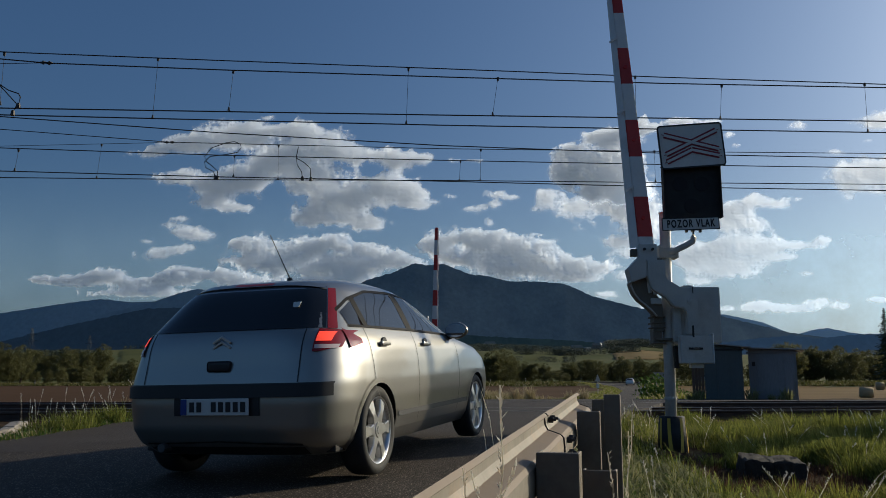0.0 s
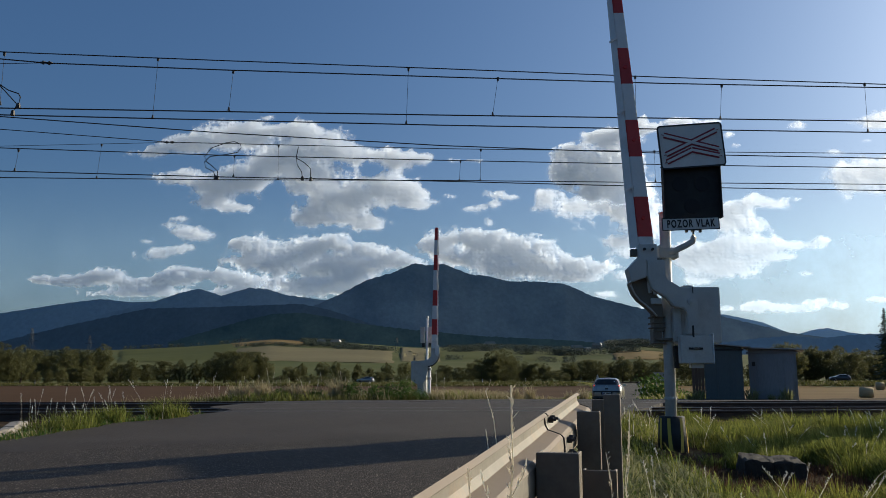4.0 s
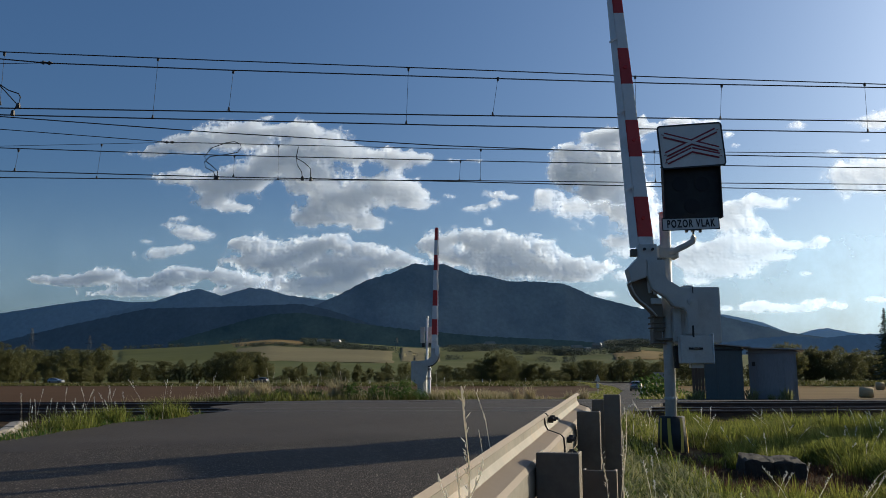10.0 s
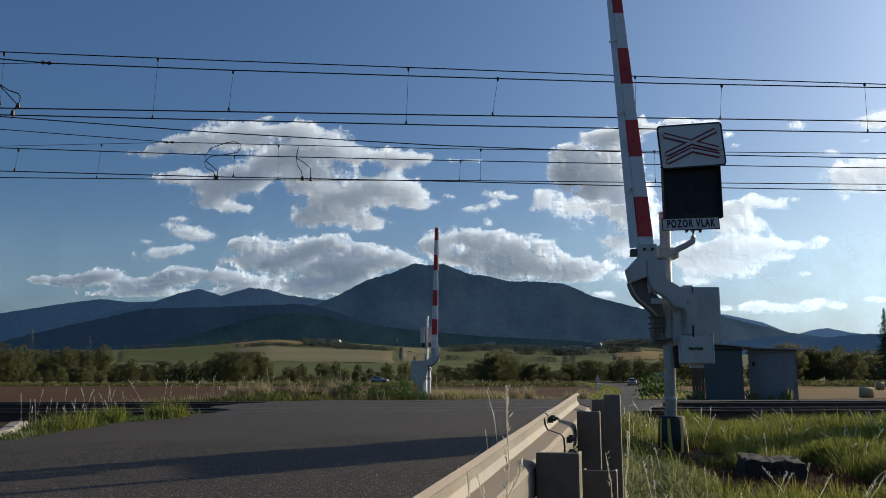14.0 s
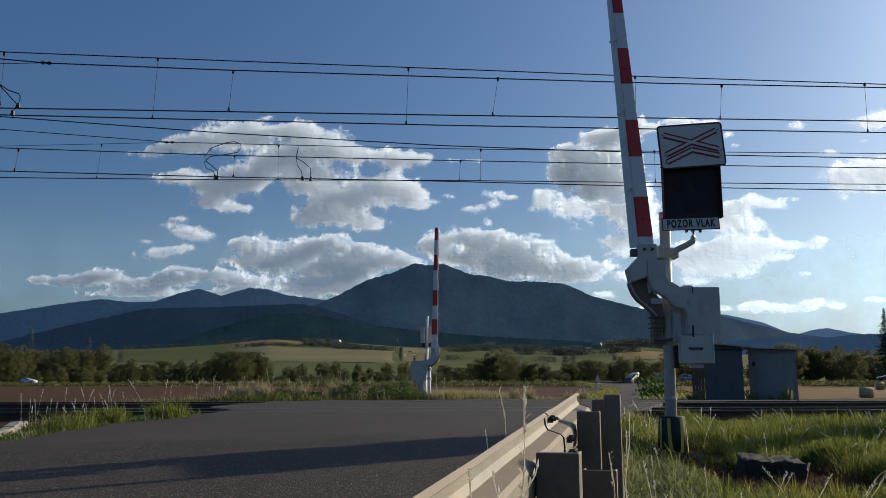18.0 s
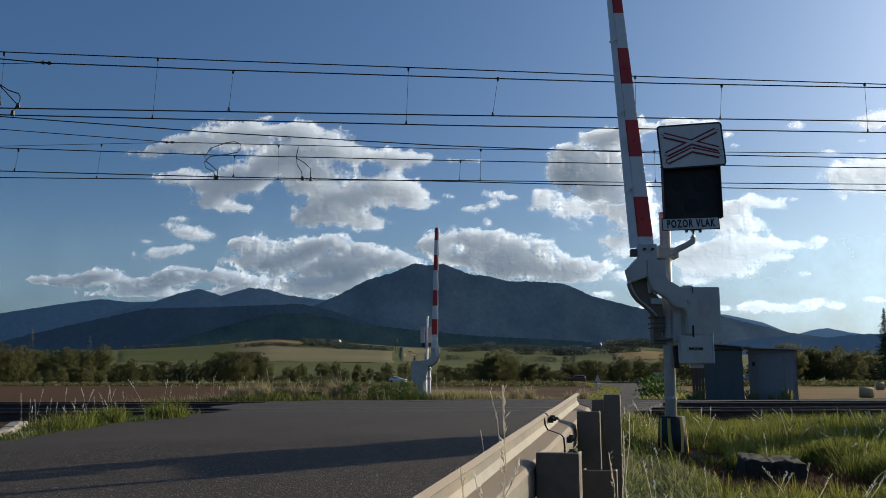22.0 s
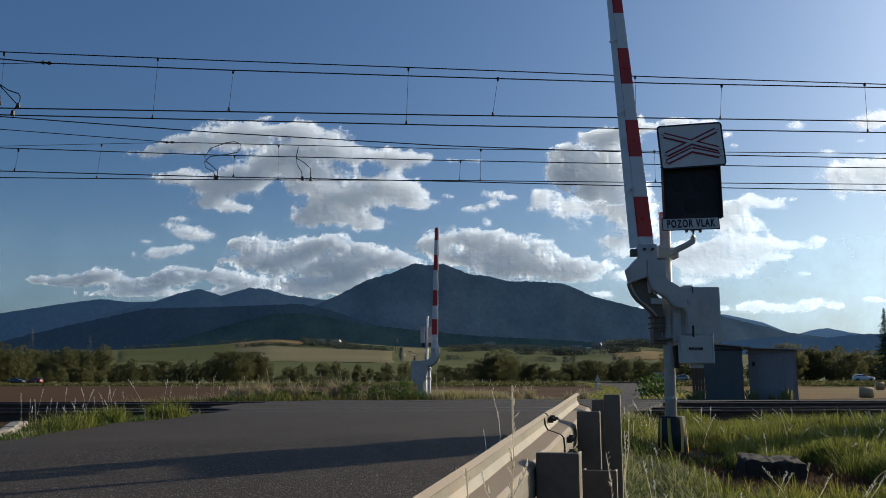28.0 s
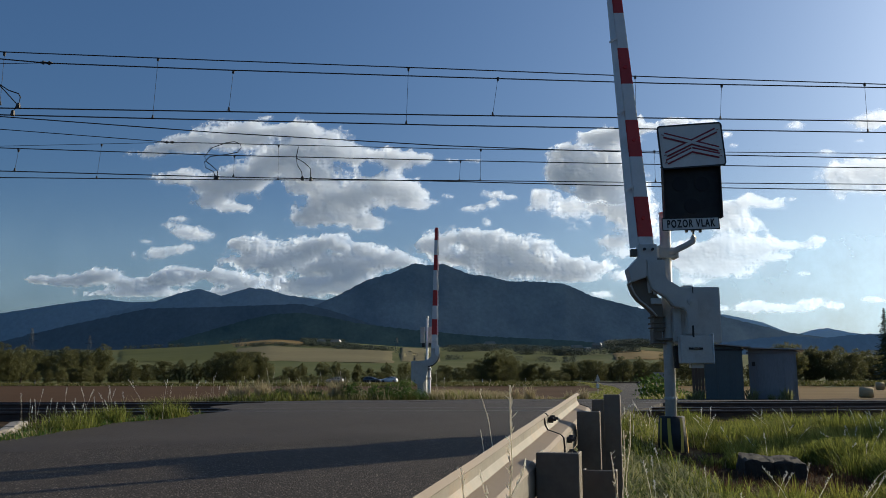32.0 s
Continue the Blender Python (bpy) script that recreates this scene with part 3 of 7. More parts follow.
def build_clouds():
    mat = cloud_material()
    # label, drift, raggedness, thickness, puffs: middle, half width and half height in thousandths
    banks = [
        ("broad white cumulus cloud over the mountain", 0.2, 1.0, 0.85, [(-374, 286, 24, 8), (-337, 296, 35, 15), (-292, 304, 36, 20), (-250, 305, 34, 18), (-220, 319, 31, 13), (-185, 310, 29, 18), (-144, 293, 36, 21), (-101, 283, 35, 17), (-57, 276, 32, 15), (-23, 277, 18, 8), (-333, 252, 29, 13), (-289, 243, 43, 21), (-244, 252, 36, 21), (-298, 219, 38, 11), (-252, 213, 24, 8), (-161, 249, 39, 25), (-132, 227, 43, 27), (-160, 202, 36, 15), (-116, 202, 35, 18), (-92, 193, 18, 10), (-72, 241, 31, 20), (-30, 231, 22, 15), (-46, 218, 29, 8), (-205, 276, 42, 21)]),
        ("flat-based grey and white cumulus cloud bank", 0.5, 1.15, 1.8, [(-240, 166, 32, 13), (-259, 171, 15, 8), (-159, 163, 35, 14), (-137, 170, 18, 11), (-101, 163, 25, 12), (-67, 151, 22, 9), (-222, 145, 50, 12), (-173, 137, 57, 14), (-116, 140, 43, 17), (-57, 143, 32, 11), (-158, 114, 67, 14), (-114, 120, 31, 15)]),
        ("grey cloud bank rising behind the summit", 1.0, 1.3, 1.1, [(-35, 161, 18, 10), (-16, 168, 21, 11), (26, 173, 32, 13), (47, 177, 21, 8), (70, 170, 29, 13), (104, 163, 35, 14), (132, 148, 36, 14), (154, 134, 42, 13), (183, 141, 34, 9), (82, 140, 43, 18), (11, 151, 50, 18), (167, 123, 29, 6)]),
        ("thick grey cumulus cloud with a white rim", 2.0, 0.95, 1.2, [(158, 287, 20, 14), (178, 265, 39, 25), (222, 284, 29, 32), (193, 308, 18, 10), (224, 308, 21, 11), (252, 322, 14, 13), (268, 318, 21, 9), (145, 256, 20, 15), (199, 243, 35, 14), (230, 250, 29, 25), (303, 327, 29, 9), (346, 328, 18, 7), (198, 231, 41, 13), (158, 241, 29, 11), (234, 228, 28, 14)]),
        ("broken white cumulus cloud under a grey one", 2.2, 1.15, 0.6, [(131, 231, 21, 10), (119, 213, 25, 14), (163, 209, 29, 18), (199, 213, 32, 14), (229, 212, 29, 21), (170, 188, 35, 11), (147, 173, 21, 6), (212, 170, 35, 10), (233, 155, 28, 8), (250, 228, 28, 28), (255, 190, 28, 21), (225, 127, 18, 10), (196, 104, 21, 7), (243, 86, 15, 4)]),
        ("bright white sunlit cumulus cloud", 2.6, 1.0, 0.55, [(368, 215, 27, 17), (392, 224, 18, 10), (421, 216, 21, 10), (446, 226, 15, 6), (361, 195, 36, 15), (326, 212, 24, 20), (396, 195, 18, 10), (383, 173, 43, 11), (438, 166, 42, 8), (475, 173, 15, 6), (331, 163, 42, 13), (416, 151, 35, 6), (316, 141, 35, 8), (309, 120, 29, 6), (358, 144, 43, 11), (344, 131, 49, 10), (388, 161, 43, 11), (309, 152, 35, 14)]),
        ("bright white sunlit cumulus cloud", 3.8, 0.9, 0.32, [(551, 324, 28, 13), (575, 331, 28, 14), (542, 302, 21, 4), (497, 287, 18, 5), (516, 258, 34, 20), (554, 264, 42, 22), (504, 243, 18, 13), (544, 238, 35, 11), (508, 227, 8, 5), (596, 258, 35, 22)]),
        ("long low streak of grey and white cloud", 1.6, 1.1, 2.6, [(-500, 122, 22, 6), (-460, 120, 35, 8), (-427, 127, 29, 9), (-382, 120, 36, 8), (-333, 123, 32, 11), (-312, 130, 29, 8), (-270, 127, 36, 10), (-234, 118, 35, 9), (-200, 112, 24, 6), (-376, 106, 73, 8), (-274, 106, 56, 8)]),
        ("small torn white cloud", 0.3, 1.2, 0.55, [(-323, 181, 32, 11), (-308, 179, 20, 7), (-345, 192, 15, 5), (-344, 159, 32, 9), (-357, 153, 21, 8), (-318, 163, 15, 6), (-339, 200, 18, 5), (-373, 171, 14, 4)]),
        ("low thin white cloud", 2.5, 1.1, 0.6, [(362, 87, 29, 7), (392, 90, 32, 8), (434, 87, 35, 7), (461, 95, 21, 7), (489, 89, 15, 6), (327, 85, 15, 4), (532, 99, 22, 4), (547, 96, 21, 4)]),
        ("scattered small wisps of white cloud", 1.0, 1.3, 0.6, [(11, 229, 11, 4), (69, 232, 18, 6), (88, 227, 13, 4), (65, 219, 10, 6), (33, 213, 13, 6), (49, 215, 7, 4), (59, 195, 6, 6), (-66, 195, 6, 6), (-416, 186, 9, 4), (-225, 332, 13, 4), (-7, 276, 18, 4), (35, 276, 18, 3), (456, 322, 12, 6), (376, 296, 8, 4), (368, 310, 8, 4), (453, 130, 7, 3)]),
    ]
    for n, (label, drift, ragged_by, thickness, puffs) in enumerate(banks):
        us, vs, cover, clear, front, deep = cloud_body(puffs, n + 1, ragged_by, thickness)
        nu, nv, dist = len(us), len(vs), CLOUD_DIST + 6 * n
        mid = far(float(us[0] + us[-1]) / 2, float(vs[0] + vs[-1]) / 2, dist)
        uu, vv = np.meshgrid(us, vs)
        clear = clear ** (1 - 0.42 * np.clip((uu - 100) / 250, 0, 1)) * np.clip(0.80 + uu / 1600, 0.5, 1.0)   # forward scatter baked in: droplets throw light onward, so cloud beside the sun is brightest
        relief = (front / deep - 1) * 25                 # the near side bulges towards the viewer
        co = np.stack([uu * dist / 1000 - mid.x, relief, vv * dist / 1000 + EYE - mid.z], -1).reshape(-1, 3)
        live = cover > 0.01
        keep = live[:-1, :-1] | live[1:, :-1] | live[:-1, 1:] | live[1:, 1:]
        j, i = np.nonzero(keep)
        c = j * nu + i
        faces = np.stack([c, c + 1, c + nu + 1, c + nu], 1)
        used = np.unique(faces)
        index = np.zeros(nu * nv, dtype=np.int64)
        index[used] = np.arange(len(used))
        ob = mesh_part("cloud", co[used].tolist(), index[faces].tolist(), mat, smooth=True)
        ob.location = mid
        # cover and the baked sun and shade go into vertex attributes
        for key, v in (("cover", cover), ("baked_sunlight", clear)):
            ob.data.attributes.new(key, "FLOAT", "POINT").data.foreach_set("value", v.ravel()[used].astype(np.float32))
        tagged(ob, label, "cloud", "clouds over the mountains", "structure")
        CLOUDS.append((ob, drift))
    # thin glowing haze sheet, added to brighten the sky towards sun and horizon
    nu, nv, dist = 120, 50, 4825
    uu, vv = np.meshgrid(np.linspace(-1100, 1100, nu), np.linspace(10, 300, nv))
    d = 0.34 * np.exp(-((uu - 620) / 320) ** 2 - ((vv - 110) / 150) ** 2) + 0.13 * np.exp(-((vv - 40) / 170) ** 2)
    d = d * np.clip((uu + 1100) / 200, 0, 1) * np.clip((1100 - uu) / 200, 0, 1) * np.clip((300 - vv) / 130, 0, 1)
    verts = [(x * dist / 1000, 0.0, y * dist / 1000) for x, y in zip(uu.ravel(), vv.ravel())]
    faces = [(j * nu + i, j * nu + i + 1, (j + 1) * nu + i + 1, (j + 1) * nu + i) for j in range(nv - 1) for i in range(nu - 1)]
    ob = mesh_part("cloud_veil", verts, faces, cloud_material(True), smooth=True)
    ob.location = (0, dist, EYE)
    for key, v in (("cover", d), ("baked_sunlight", d * 0 + 1)):
        ob.data.attributes.new(key, "FLOAT", "POINT").data.foreach_set("value", v.ravel().astype(np.float32))
    tagged(ob, "thin glowing haze sheet added to brighten the sky", "cloud", kind="structure")


build_ground()
build_road()
build_mountains()
build_clouds()


# ============ the railway ============
def track_y(x, y0):
    return y0 + TRACK_SLOPE * x


def rail_section():
    return [(-0.07, 0), (0.07, 0), (0.07, 0.012), (0.012, 0.03), (0.010, 0.115), (0.034, 0.128), (0.034, 0.155), (0.026, 0.160), (-0.026, 0.160),
            (-0.034, 0.155), (-0.034, 0.128), (-0.010, 0.115), (-0.012, 0.03), (-0.07, 0.012)]


def build_tracks():
    ang = math.atan(TRACK_SLOPE)
    for y0 in TRACKS:
        bed = thing("railway_track", pose(0, y0, -0.042, 0, 0, math.degrees(ang)), "railway track on dark ballast, sunk into the asphalt at the crossing", "railway track", "railway tracks", "structure")
        # ballast shoulders left and right of the road, with lumpy tops
        for x0, x1 in ((-90, -8.3), (5.2, 90)):
            xs = steps((x0, x1, 0.45)) if x1 - x0 < 50 else (steps((x0, x0 + 60, 4), (x0 + 60, x1, 0.4)) if x0 < 0 else steps((x0, x0 + 22, 0.4), (x0 + 22, x1, 4)))
            ys = [-2.6, -2.1, -1.75, -1.3, -0.9, -0.45, 0, 0.45, 0.9, 1.3, 1.75, 2.1, 2.6]
            prof = [-0.50, -0.28, -0.19] + [-0.185] * 7 + [-0.19, -0.28, -0.50]
            verts = [(x, y, z + 0.035 * noise.noise(Vector((x * 4, y * 4, y0)))) for x in xs for y, z in zip(ys, prof)]
            n = len(ys)
            faces = [(i * n + k, (i + 1) * n + k, (i + 1) * n + k + 1, i * n + k + 1) for i in range(len(xs) - 1) for k in range(n - 1)]
            mesh_part("ballast_bed", verts, faces, "ballast", bed)
        for side in (-0.7525, 0.7525):
            sec = rail_section()
            verts = [(x, side + a, b - 0.160) for x in (-90, 90) for a, b in sec]
            n = len(sec)
            faces = [(k, (k + 1) % n, n + (k + 1) % n, n + k) for k in range(n)] + [tuple(range(n))[::-1], tuple(range(n, 2 * n))]
            r = mesh_part("rail", verts, faces, ["rail", "rail_head"], bed, "steel rail with a polished running surface")
            for p in r.data.polygons:
                if p.normal.z > 0.6 and p.center.z > -0.02:
                    p.material_index = 1
        # sleepers outside the road
        sl = None
        for i in range(-26, 27):
            x = i * 0.62
            if -8.4 < x < 5.2:
                continue
            if sl is None:
                sl = part("sleeper", boxm((0.24, 2.5, 0.1), (0, 0, 0), 0.015, 1), "dark_concrete", bed)
                sl.location = (x, 0, -0.195)
            else:
                o = sl.copy()
                scene.collection.objects.link(o)
                o.location = (x, 0, -0.195)
    # flangeway grooves in the asphalt beside each rail: dark rubber strips
    for y0 in TRACKS:
        for off in (-0.7525 + 0.075, 0.7525 - 0.075):
            verts, faces = [], []
            xs = steps((-5.4, 5.0, 0.4))
            for x in xs:
                y = track_y(x, y0) + off
                for dy in (-0.035, 0.035):
                    verts.append((x, y + dy, road_z(x, y + dy) + 0.022))
            for i in range(len(xs) - 1):
                faces.append((2 * i, 2 * i + 2, 2 * i + 3, 2 * i + 1))
            tagged(mesh_part("flangeway", verts, faces, "rubber"), "black rubber flangeway strip in the crossing asphalt", "strip", kind="structure")


def wire_place(u, v, y0):
    return far(u, v, y0 / (1 - TRACK_SLOPE * u / 1000))


def overhead(name, label, pts, y0, r, drops=(), y1=None):
    """One wire of the overhead line, with its droppers as parts."""
    places = [wire_place(u, v, y0) for u, v in pts]
    for end, nxt in ((0, 1), (-1, -2)):           # run on far past the view
        d = places[end] - places[nxt]
        if abs(pts[end][0]) > 600:
            places.insert(0 if end == 0 else len(places), places[end] + d.normalized() * 60)
    ob = part(name, tube(places, r, 6), "wire")
    tagged(ob, label, "wire", "overhead line wires")
    for a, b, c, d in drops:
        p, q = wire_place(a, b, y0), wire_place(c, d, y1 or y0)
        bm = join(rod(p, q, 0.004, seg=5), rod(p - Vector((0, 0, 0.05)), p + Vector((0, 0, 0.015)), 0.02, 0.03, 6), rod(q + Vector((0, 0, 0.06)), q - Vector((0, 0, 0.01)), 0.012, 0.028, 6))
        part("dropper", bm, "wire", ob)
    return ob


def jumper(name, pts, y0, r=0.011):
    places = [wire_place(u, v, y0) for u, v in pts]
    bm = tube(places, r, 6)
    e = places[-1]
    bm = join(bm, rod(e + Vector((0, 0, 0.05)), e - Vector((0, 0, 0.05)), 0.028, 0.045, 8))
    return bm


def build_overhead():
    mess, cont = "dark stranded carrier wire of the overhead line", "dark contact wire of the overhead line"
    overhead("carrier_wire", mess, [(-624, 425), (-580, 423.5), (-289, 411.4), (0, 400.2), (288, 388.5), (576, 378.9), (629, 377)], 15.4, 0.0105,
             [(-573.8, 421.1, -573.6, 351.7), (-372.3, 414.1, -375, 333.4), (-45, 400.2, -47.4, 325.9), (250.2, 389.3, 249, 319.8), (548.1, 379.3, 547.1, 315.3)])
    overhead("contact_wire", cont, [(-616, 338.8), (-572, 337.6), (-286, 330.4), (0, 323.6), (285, 318.3), (570, 313.8), (623, 313)], 15.4, 0.012)
    overhead("carrier_wire", mess, [(-624, 418), (-579, 413.7), (-516, 407.9), (-289, 398.6), (0, 388.9), (288, 380.1), (576, 374.3), (628, 373.1)], 15.0, 0.0115,
             [(-273.3, 397.1, -277, 344.1), (71.4, 387, 64.2, 337.2), (362.1, 377.8, 358.1, 331.9)])
    overhead("carrier_wire", mess, [(-623, 406.4), (-578, 407.1), (-522, 408.2)], 15.0, 0.006)
    overhead("contact_wire", cont, [(-617, 347.5), (-573, 346.7), (0, 337.2), (572, 328.9), (624, 328.1)], 15.0, 0.012)
    overhead("feeder_wire", "dark feeder wire of the overhead line", [(-616, 338.8), (-572, 335.3), (-285, 313.4), (0, 296.4), (156, 290.5), (366, 283.7), (567, 279.6), (619, 278.5)], 19.6, 0.013)
    overhead("carrier_wire", mess, [(-615, 322.1), (-571, 318.3), (-351, 301), (0, 292.3), (367, 287.8), (568, 286), (620, 285.2)], 20.2, 0.010,
             [(-438.3, 298, -441.7, 253.2), (-211.1, 296.4, -210.4, 251.7), (48.6, 291.2, 47.5, 250.3), (271, 289, 270.8, 248.8)])
    overhead("carrier_wire", mess, [(-612, 294.2), (-569, 295.7), (-355, 300.6)], 20.2, 0.006)
    overhead("carrier_wire", mess, [(-612, 294.9), (-568, 293.4), (-284, 283.7), (0, 277), (228, 272.5), (366, 269.9), (566, 266.9), (618, 265.8)], 19.8, 0.012,
             [(-544.3, 290.5, -547.1, 263.6), (-267.1, 283, -267.4, 255.4), (22.4, 276.2, 20.9, 249.5)])
    overhead("contact_wire", cont, [(-609, 264.3), (-566, 262.9), (-283, 255.1), (0, 249.5), (282, 242.1), (564, 237.3), (615, 236.2)], 19.8, 0.013)
    overhead("contact_wire", cont, [(-608, 254.7), (-565, 254.3), (-282, 251.4), (0, 250.6), (282, 247.7), (564, 245.4), (616, 245.1)], 20.2, 0.012)
    lbl = "black looped jumper cable clamped between overhead wires"
    loops = [(20.0, [(-260.5, 298.7), (-258.9, 293.4), (-263.7, 287.5), (-278.1, 284.5), (-298.2, 282.2), (-305.1, 274.8), (-303.3, 267.3), (-293, 262.1), (-290.5, 254.7)]),
             (20.0, [(-260.5, 298.7), (-267.9, 301.7), (-278.7, 300.2), (-296.6, 293.4), (-305.5, 282.2), (-302.2, 274.8), (-296.2, 270.3), (-287.9, 262.9), (-287.5, 254)]),
             (20.0, [(-185.6, 295), (-188.1, 280), (-186.4, 271), (-180.4, 261.4), (-179.4, 253.2)]),
             (20.0, [(-188.1, 280), (-178.6, 274.8), (-169.7, 266.6), (-168.6, 252.5)]),
             (15.2, [(-576, 378.5), (-564.3, 370.8), (-550.7, 366.2), (-548.1, 361.6), (-549.5, 350)]),
             (15.2, [(-575.8, 377), (-566.1, 367), (-551.8, 352), (-556, 340)])]
    for y0, pts in loops:
        tagged(part("jumper_cable", jumper("j", pts, y0), "wire"), lbl, "cable", "jumper cables")
    for u, v, y0 in ((-522, 408.6, 15), (-514, 407.8, 15), (-355, 301, 20.2), (-348, 300.9, 20.2)):
        p = wire_place(u, v, y0)
        tagged(part("wire_clamp", join(rod(p - Vector((0.05, 0, 0)), p + Vector((0.05, 0, 0)), 0.022, seg=8), boxm((0.03, 0.03, 0.07), p)), "wire"), "dark cast clamp on an overhead wire", "clamp", "wire clamps")


# ============ level crossing barriers ============
def boom_segment(z0, z1, x0, x1, w0, w1, d0, d1):
    """A piece of the tapering box boom between two heights."""
    bm = bmesh.new()
    ring = []
    for z, x, w, d in ((z0, x0, w0, d0), (z1, x1, w1, d1)):
        ring.append([bm.verts.new((x - w / 2, -d / 2, z)), bm.verts.new((x + w / 2, -d / 2, z)), bm.verts.new((x + w / 2, d / 2, z)), bm.verts.new((x - w / 2, d / 2, z))])
    for k in range(4):
        bm.faces.new((ring[0][k], ring[0][(k + 1) % 4], ring[1][(k + 1) % 4], ring[1][k]))
    bm.faces.new(ring[0][::-1])
    bm.faces.new(ring[1])
    bmesh.ops.bevel(bm, geom=[e for e in bm.edges if abs(e.verts[0].co.z - e.verts[1].co.z) > 0.1], offset=0.012, segments=2, affect="EDGES")
    return bm


def bolt(parent, at, r=0.018, material="black", depth=0.03, name="bolt"):
    return part(name, rod(Vector(at), Vector(at) - Vector((0, depth, 0)), r, seg=8), material, parent)


def build_near_barrier():
    base = thing("crossing_barrier", pose(2.8, 10.0, -0.36), "raised red and white barrier with grey drive on a post", "barrier", "level crossing barriers")
    p = part("post", rod((-0.03, 0, -0.1), (0.003, 0, 2.93), 0.068, seg=20), "grey_paint", base, "grey tubular steel post", True)
    part("post_cap", rod((0.003, 0, 2.93), (0.003, 0, 2.945), 0.074, seg=20), "grey_paint", p)
    part("clamp_band", rod((-0.022, 0, 0.62), (-0.022, 0, 0.65), 0.078, seg=20), "grey_paint", p)
    # black rubber skirt with yellow stripes
    bm = bmesh.new()
    bmesh.ops.create_cone(bm, cap_ends=True, segments=20, radius1=0.185, radius2=0.15, depth=0.46)
    bmesh.ops.translate(bm, vec=(-0.02, 0, 0.19), verts=bm.verts)
    sk = part("skirt", bm, "rubber", base, "black rubber foot cover with yellow stripes", True)
    for a0 in (-118, -62, -160, -20):
        verts, faces = [], []
        for i in range(9):
            f = i / 8
            r = 0.185 + (0.15 - 0.185) * (0.06 + 0.88 * f) + 0.004
            c = a0 + (8 if a0 in (-118, -160) else -8) * (1 - f) ** 2
            for da in (-7, 7):
                a = radians(c + da)
                verts.append((-0.02 + math.cos(a) * r, math.sin(a) * r, -0.02 + 0.42 * f))
        faces = [(2 * i, 2 * i + 1, 2 * i + 3, 2 * i + 2) for i in range(8)]
        mesh_part("stripe", verts, faces, "yellow", sk)
    # boom: tapering box, leaning slightly past vertical over the road
    z = 2.47
    x_at = lambda z: -0.303 - (z - 2.6) * 0.0765
    edges = [2.47, 2.60, 3.105, 3.62, 4.10, 4.58, 5.06, 5.54, 6.02, 6.50, 6.98, 7.46]
    for i in range(len(edges) - 1):
        a, b = edges[i], edges[i + 1]
        w = lambda z: 0.190 - (z - 2.6) * 0.019
        s = boom_segment(a, b, x_at(a), x_at(b), w(a), w(b), w(a) * 0.62, w(b) * 0.62)
        bmesh.ops.translate(s, vec=(0, -0.16, 0), verts=s.verts)
        white = i % 2 == 0
        seg = part("boom_segment", s, "white_paint" if white else "red_paint", base, "white boom section" if white else "red boom section")
        if not white and b < 6:
            part("reflector", rod((x_at((a + b) / 2), -0.16 - w(a) * 0.31 + 0.004, (a + b) / 2 - 0.02), (x_at((a + b) / 2), -0.16 - w(a) * 0.31 - 0.012, (a + b) / 2 - 0.02), 0.024, seg=14), "red_glass", seg, "round red reflector")
        # pale side web of the channel, turned to the road
        fw = lambda z: max(0.03, 0.088 - (z - 2.6) * 0.014)
        bm = bmesh.new()
        q = [(x_at(zz) - w(zz) / 2 - d * fw(zz), -0.16 - w(zz) * 0.31 + 0.004 + d * 0.10, zz) for zz, d in ((a, 1), (a, 0.04), (b, 0.04), (b, 1))]
        vs = [bm.verts.new(p) for p in q] + [bm.verts.new((p[0] + 0.006, p[1] + 0.006, p[2])) for p in q]
        for k in range(4):
            bm.faces.new((vs[k], vs[(k + 1) % 4], vs[4 + (k + 1) % 4], vs[4 + k]))
        bm.faces.new(vs[3::-1])
        bm.faces.new(vs[4:])
        bmesh.ops.recalc_face_normals(bm, faces=bm.faces)
        part("side_web", bm, "white_paint", seg, "white side web of the boom")
        if 2.6 < a < 5.5 and not i % 2:
            zz = a + 0.06
            part("gusset", slab([(x_at(zz) - w(zz) / 2 - 0.10, zz + 0.02), (x_at(zz) - w(zz) / 2 - 0.005, zz + 0.09), (x_at(zz) - w(zz) / 2 - 0.005, zz + 0.05), (x_at(zz) - w(zz) / 2 - 0.09, zz)], -0.235, -0.20, 0.002), "white_paint", seg)
    part("boom_root", boxm((0.10, 0.10, 0.09), (-0.425, -0.12, 2.41), 0.01), "post_steel", base, "dark rubber buffer at the boom's root")
    part("root_plate", boxm((0.06, 0.12, 0.03), (-0.15, -0.2, 2.31), 0.006), "post_steel", base)
    pl = part("boom_bracket", boxm((0.225, 0.14, 0.21), (-0.288, -0.18, 2.40), 0.012), "grey_paint", base, "pale boom bracket with bolts")
    for x in (-0.335, -0.235):
        bolt(pl, (x, -0.25, 2.435))
    part("drip_hood", slab([(-0.551, 2.188), (-0.40, 2.345), (-0.322, 2.30), (-0.326, 2.09), (-0.54, 2.014), (-0.512, 2.04)], -0.30, -0.08, 0.008), "grey_paint", base, "grey folded sheet hood")
    cv = part("curved_cover", slab([(-0.50, 2.05), (-0.497, 2.0), (-0.46, 1.90), (-0.40, 1.82), (-0.33, 1.765), (-0.26, 1.70), (-0.20, 1.63), (-0.155, 1.60), (-0.12, 1.62), (-0.125, 1.78), (-0.20, 1.90), (-0.26, 1.955), (-0.31, 2.1)], -0.20, 0.02, 0.008), "post_steel", base, "curved dark underside cover")
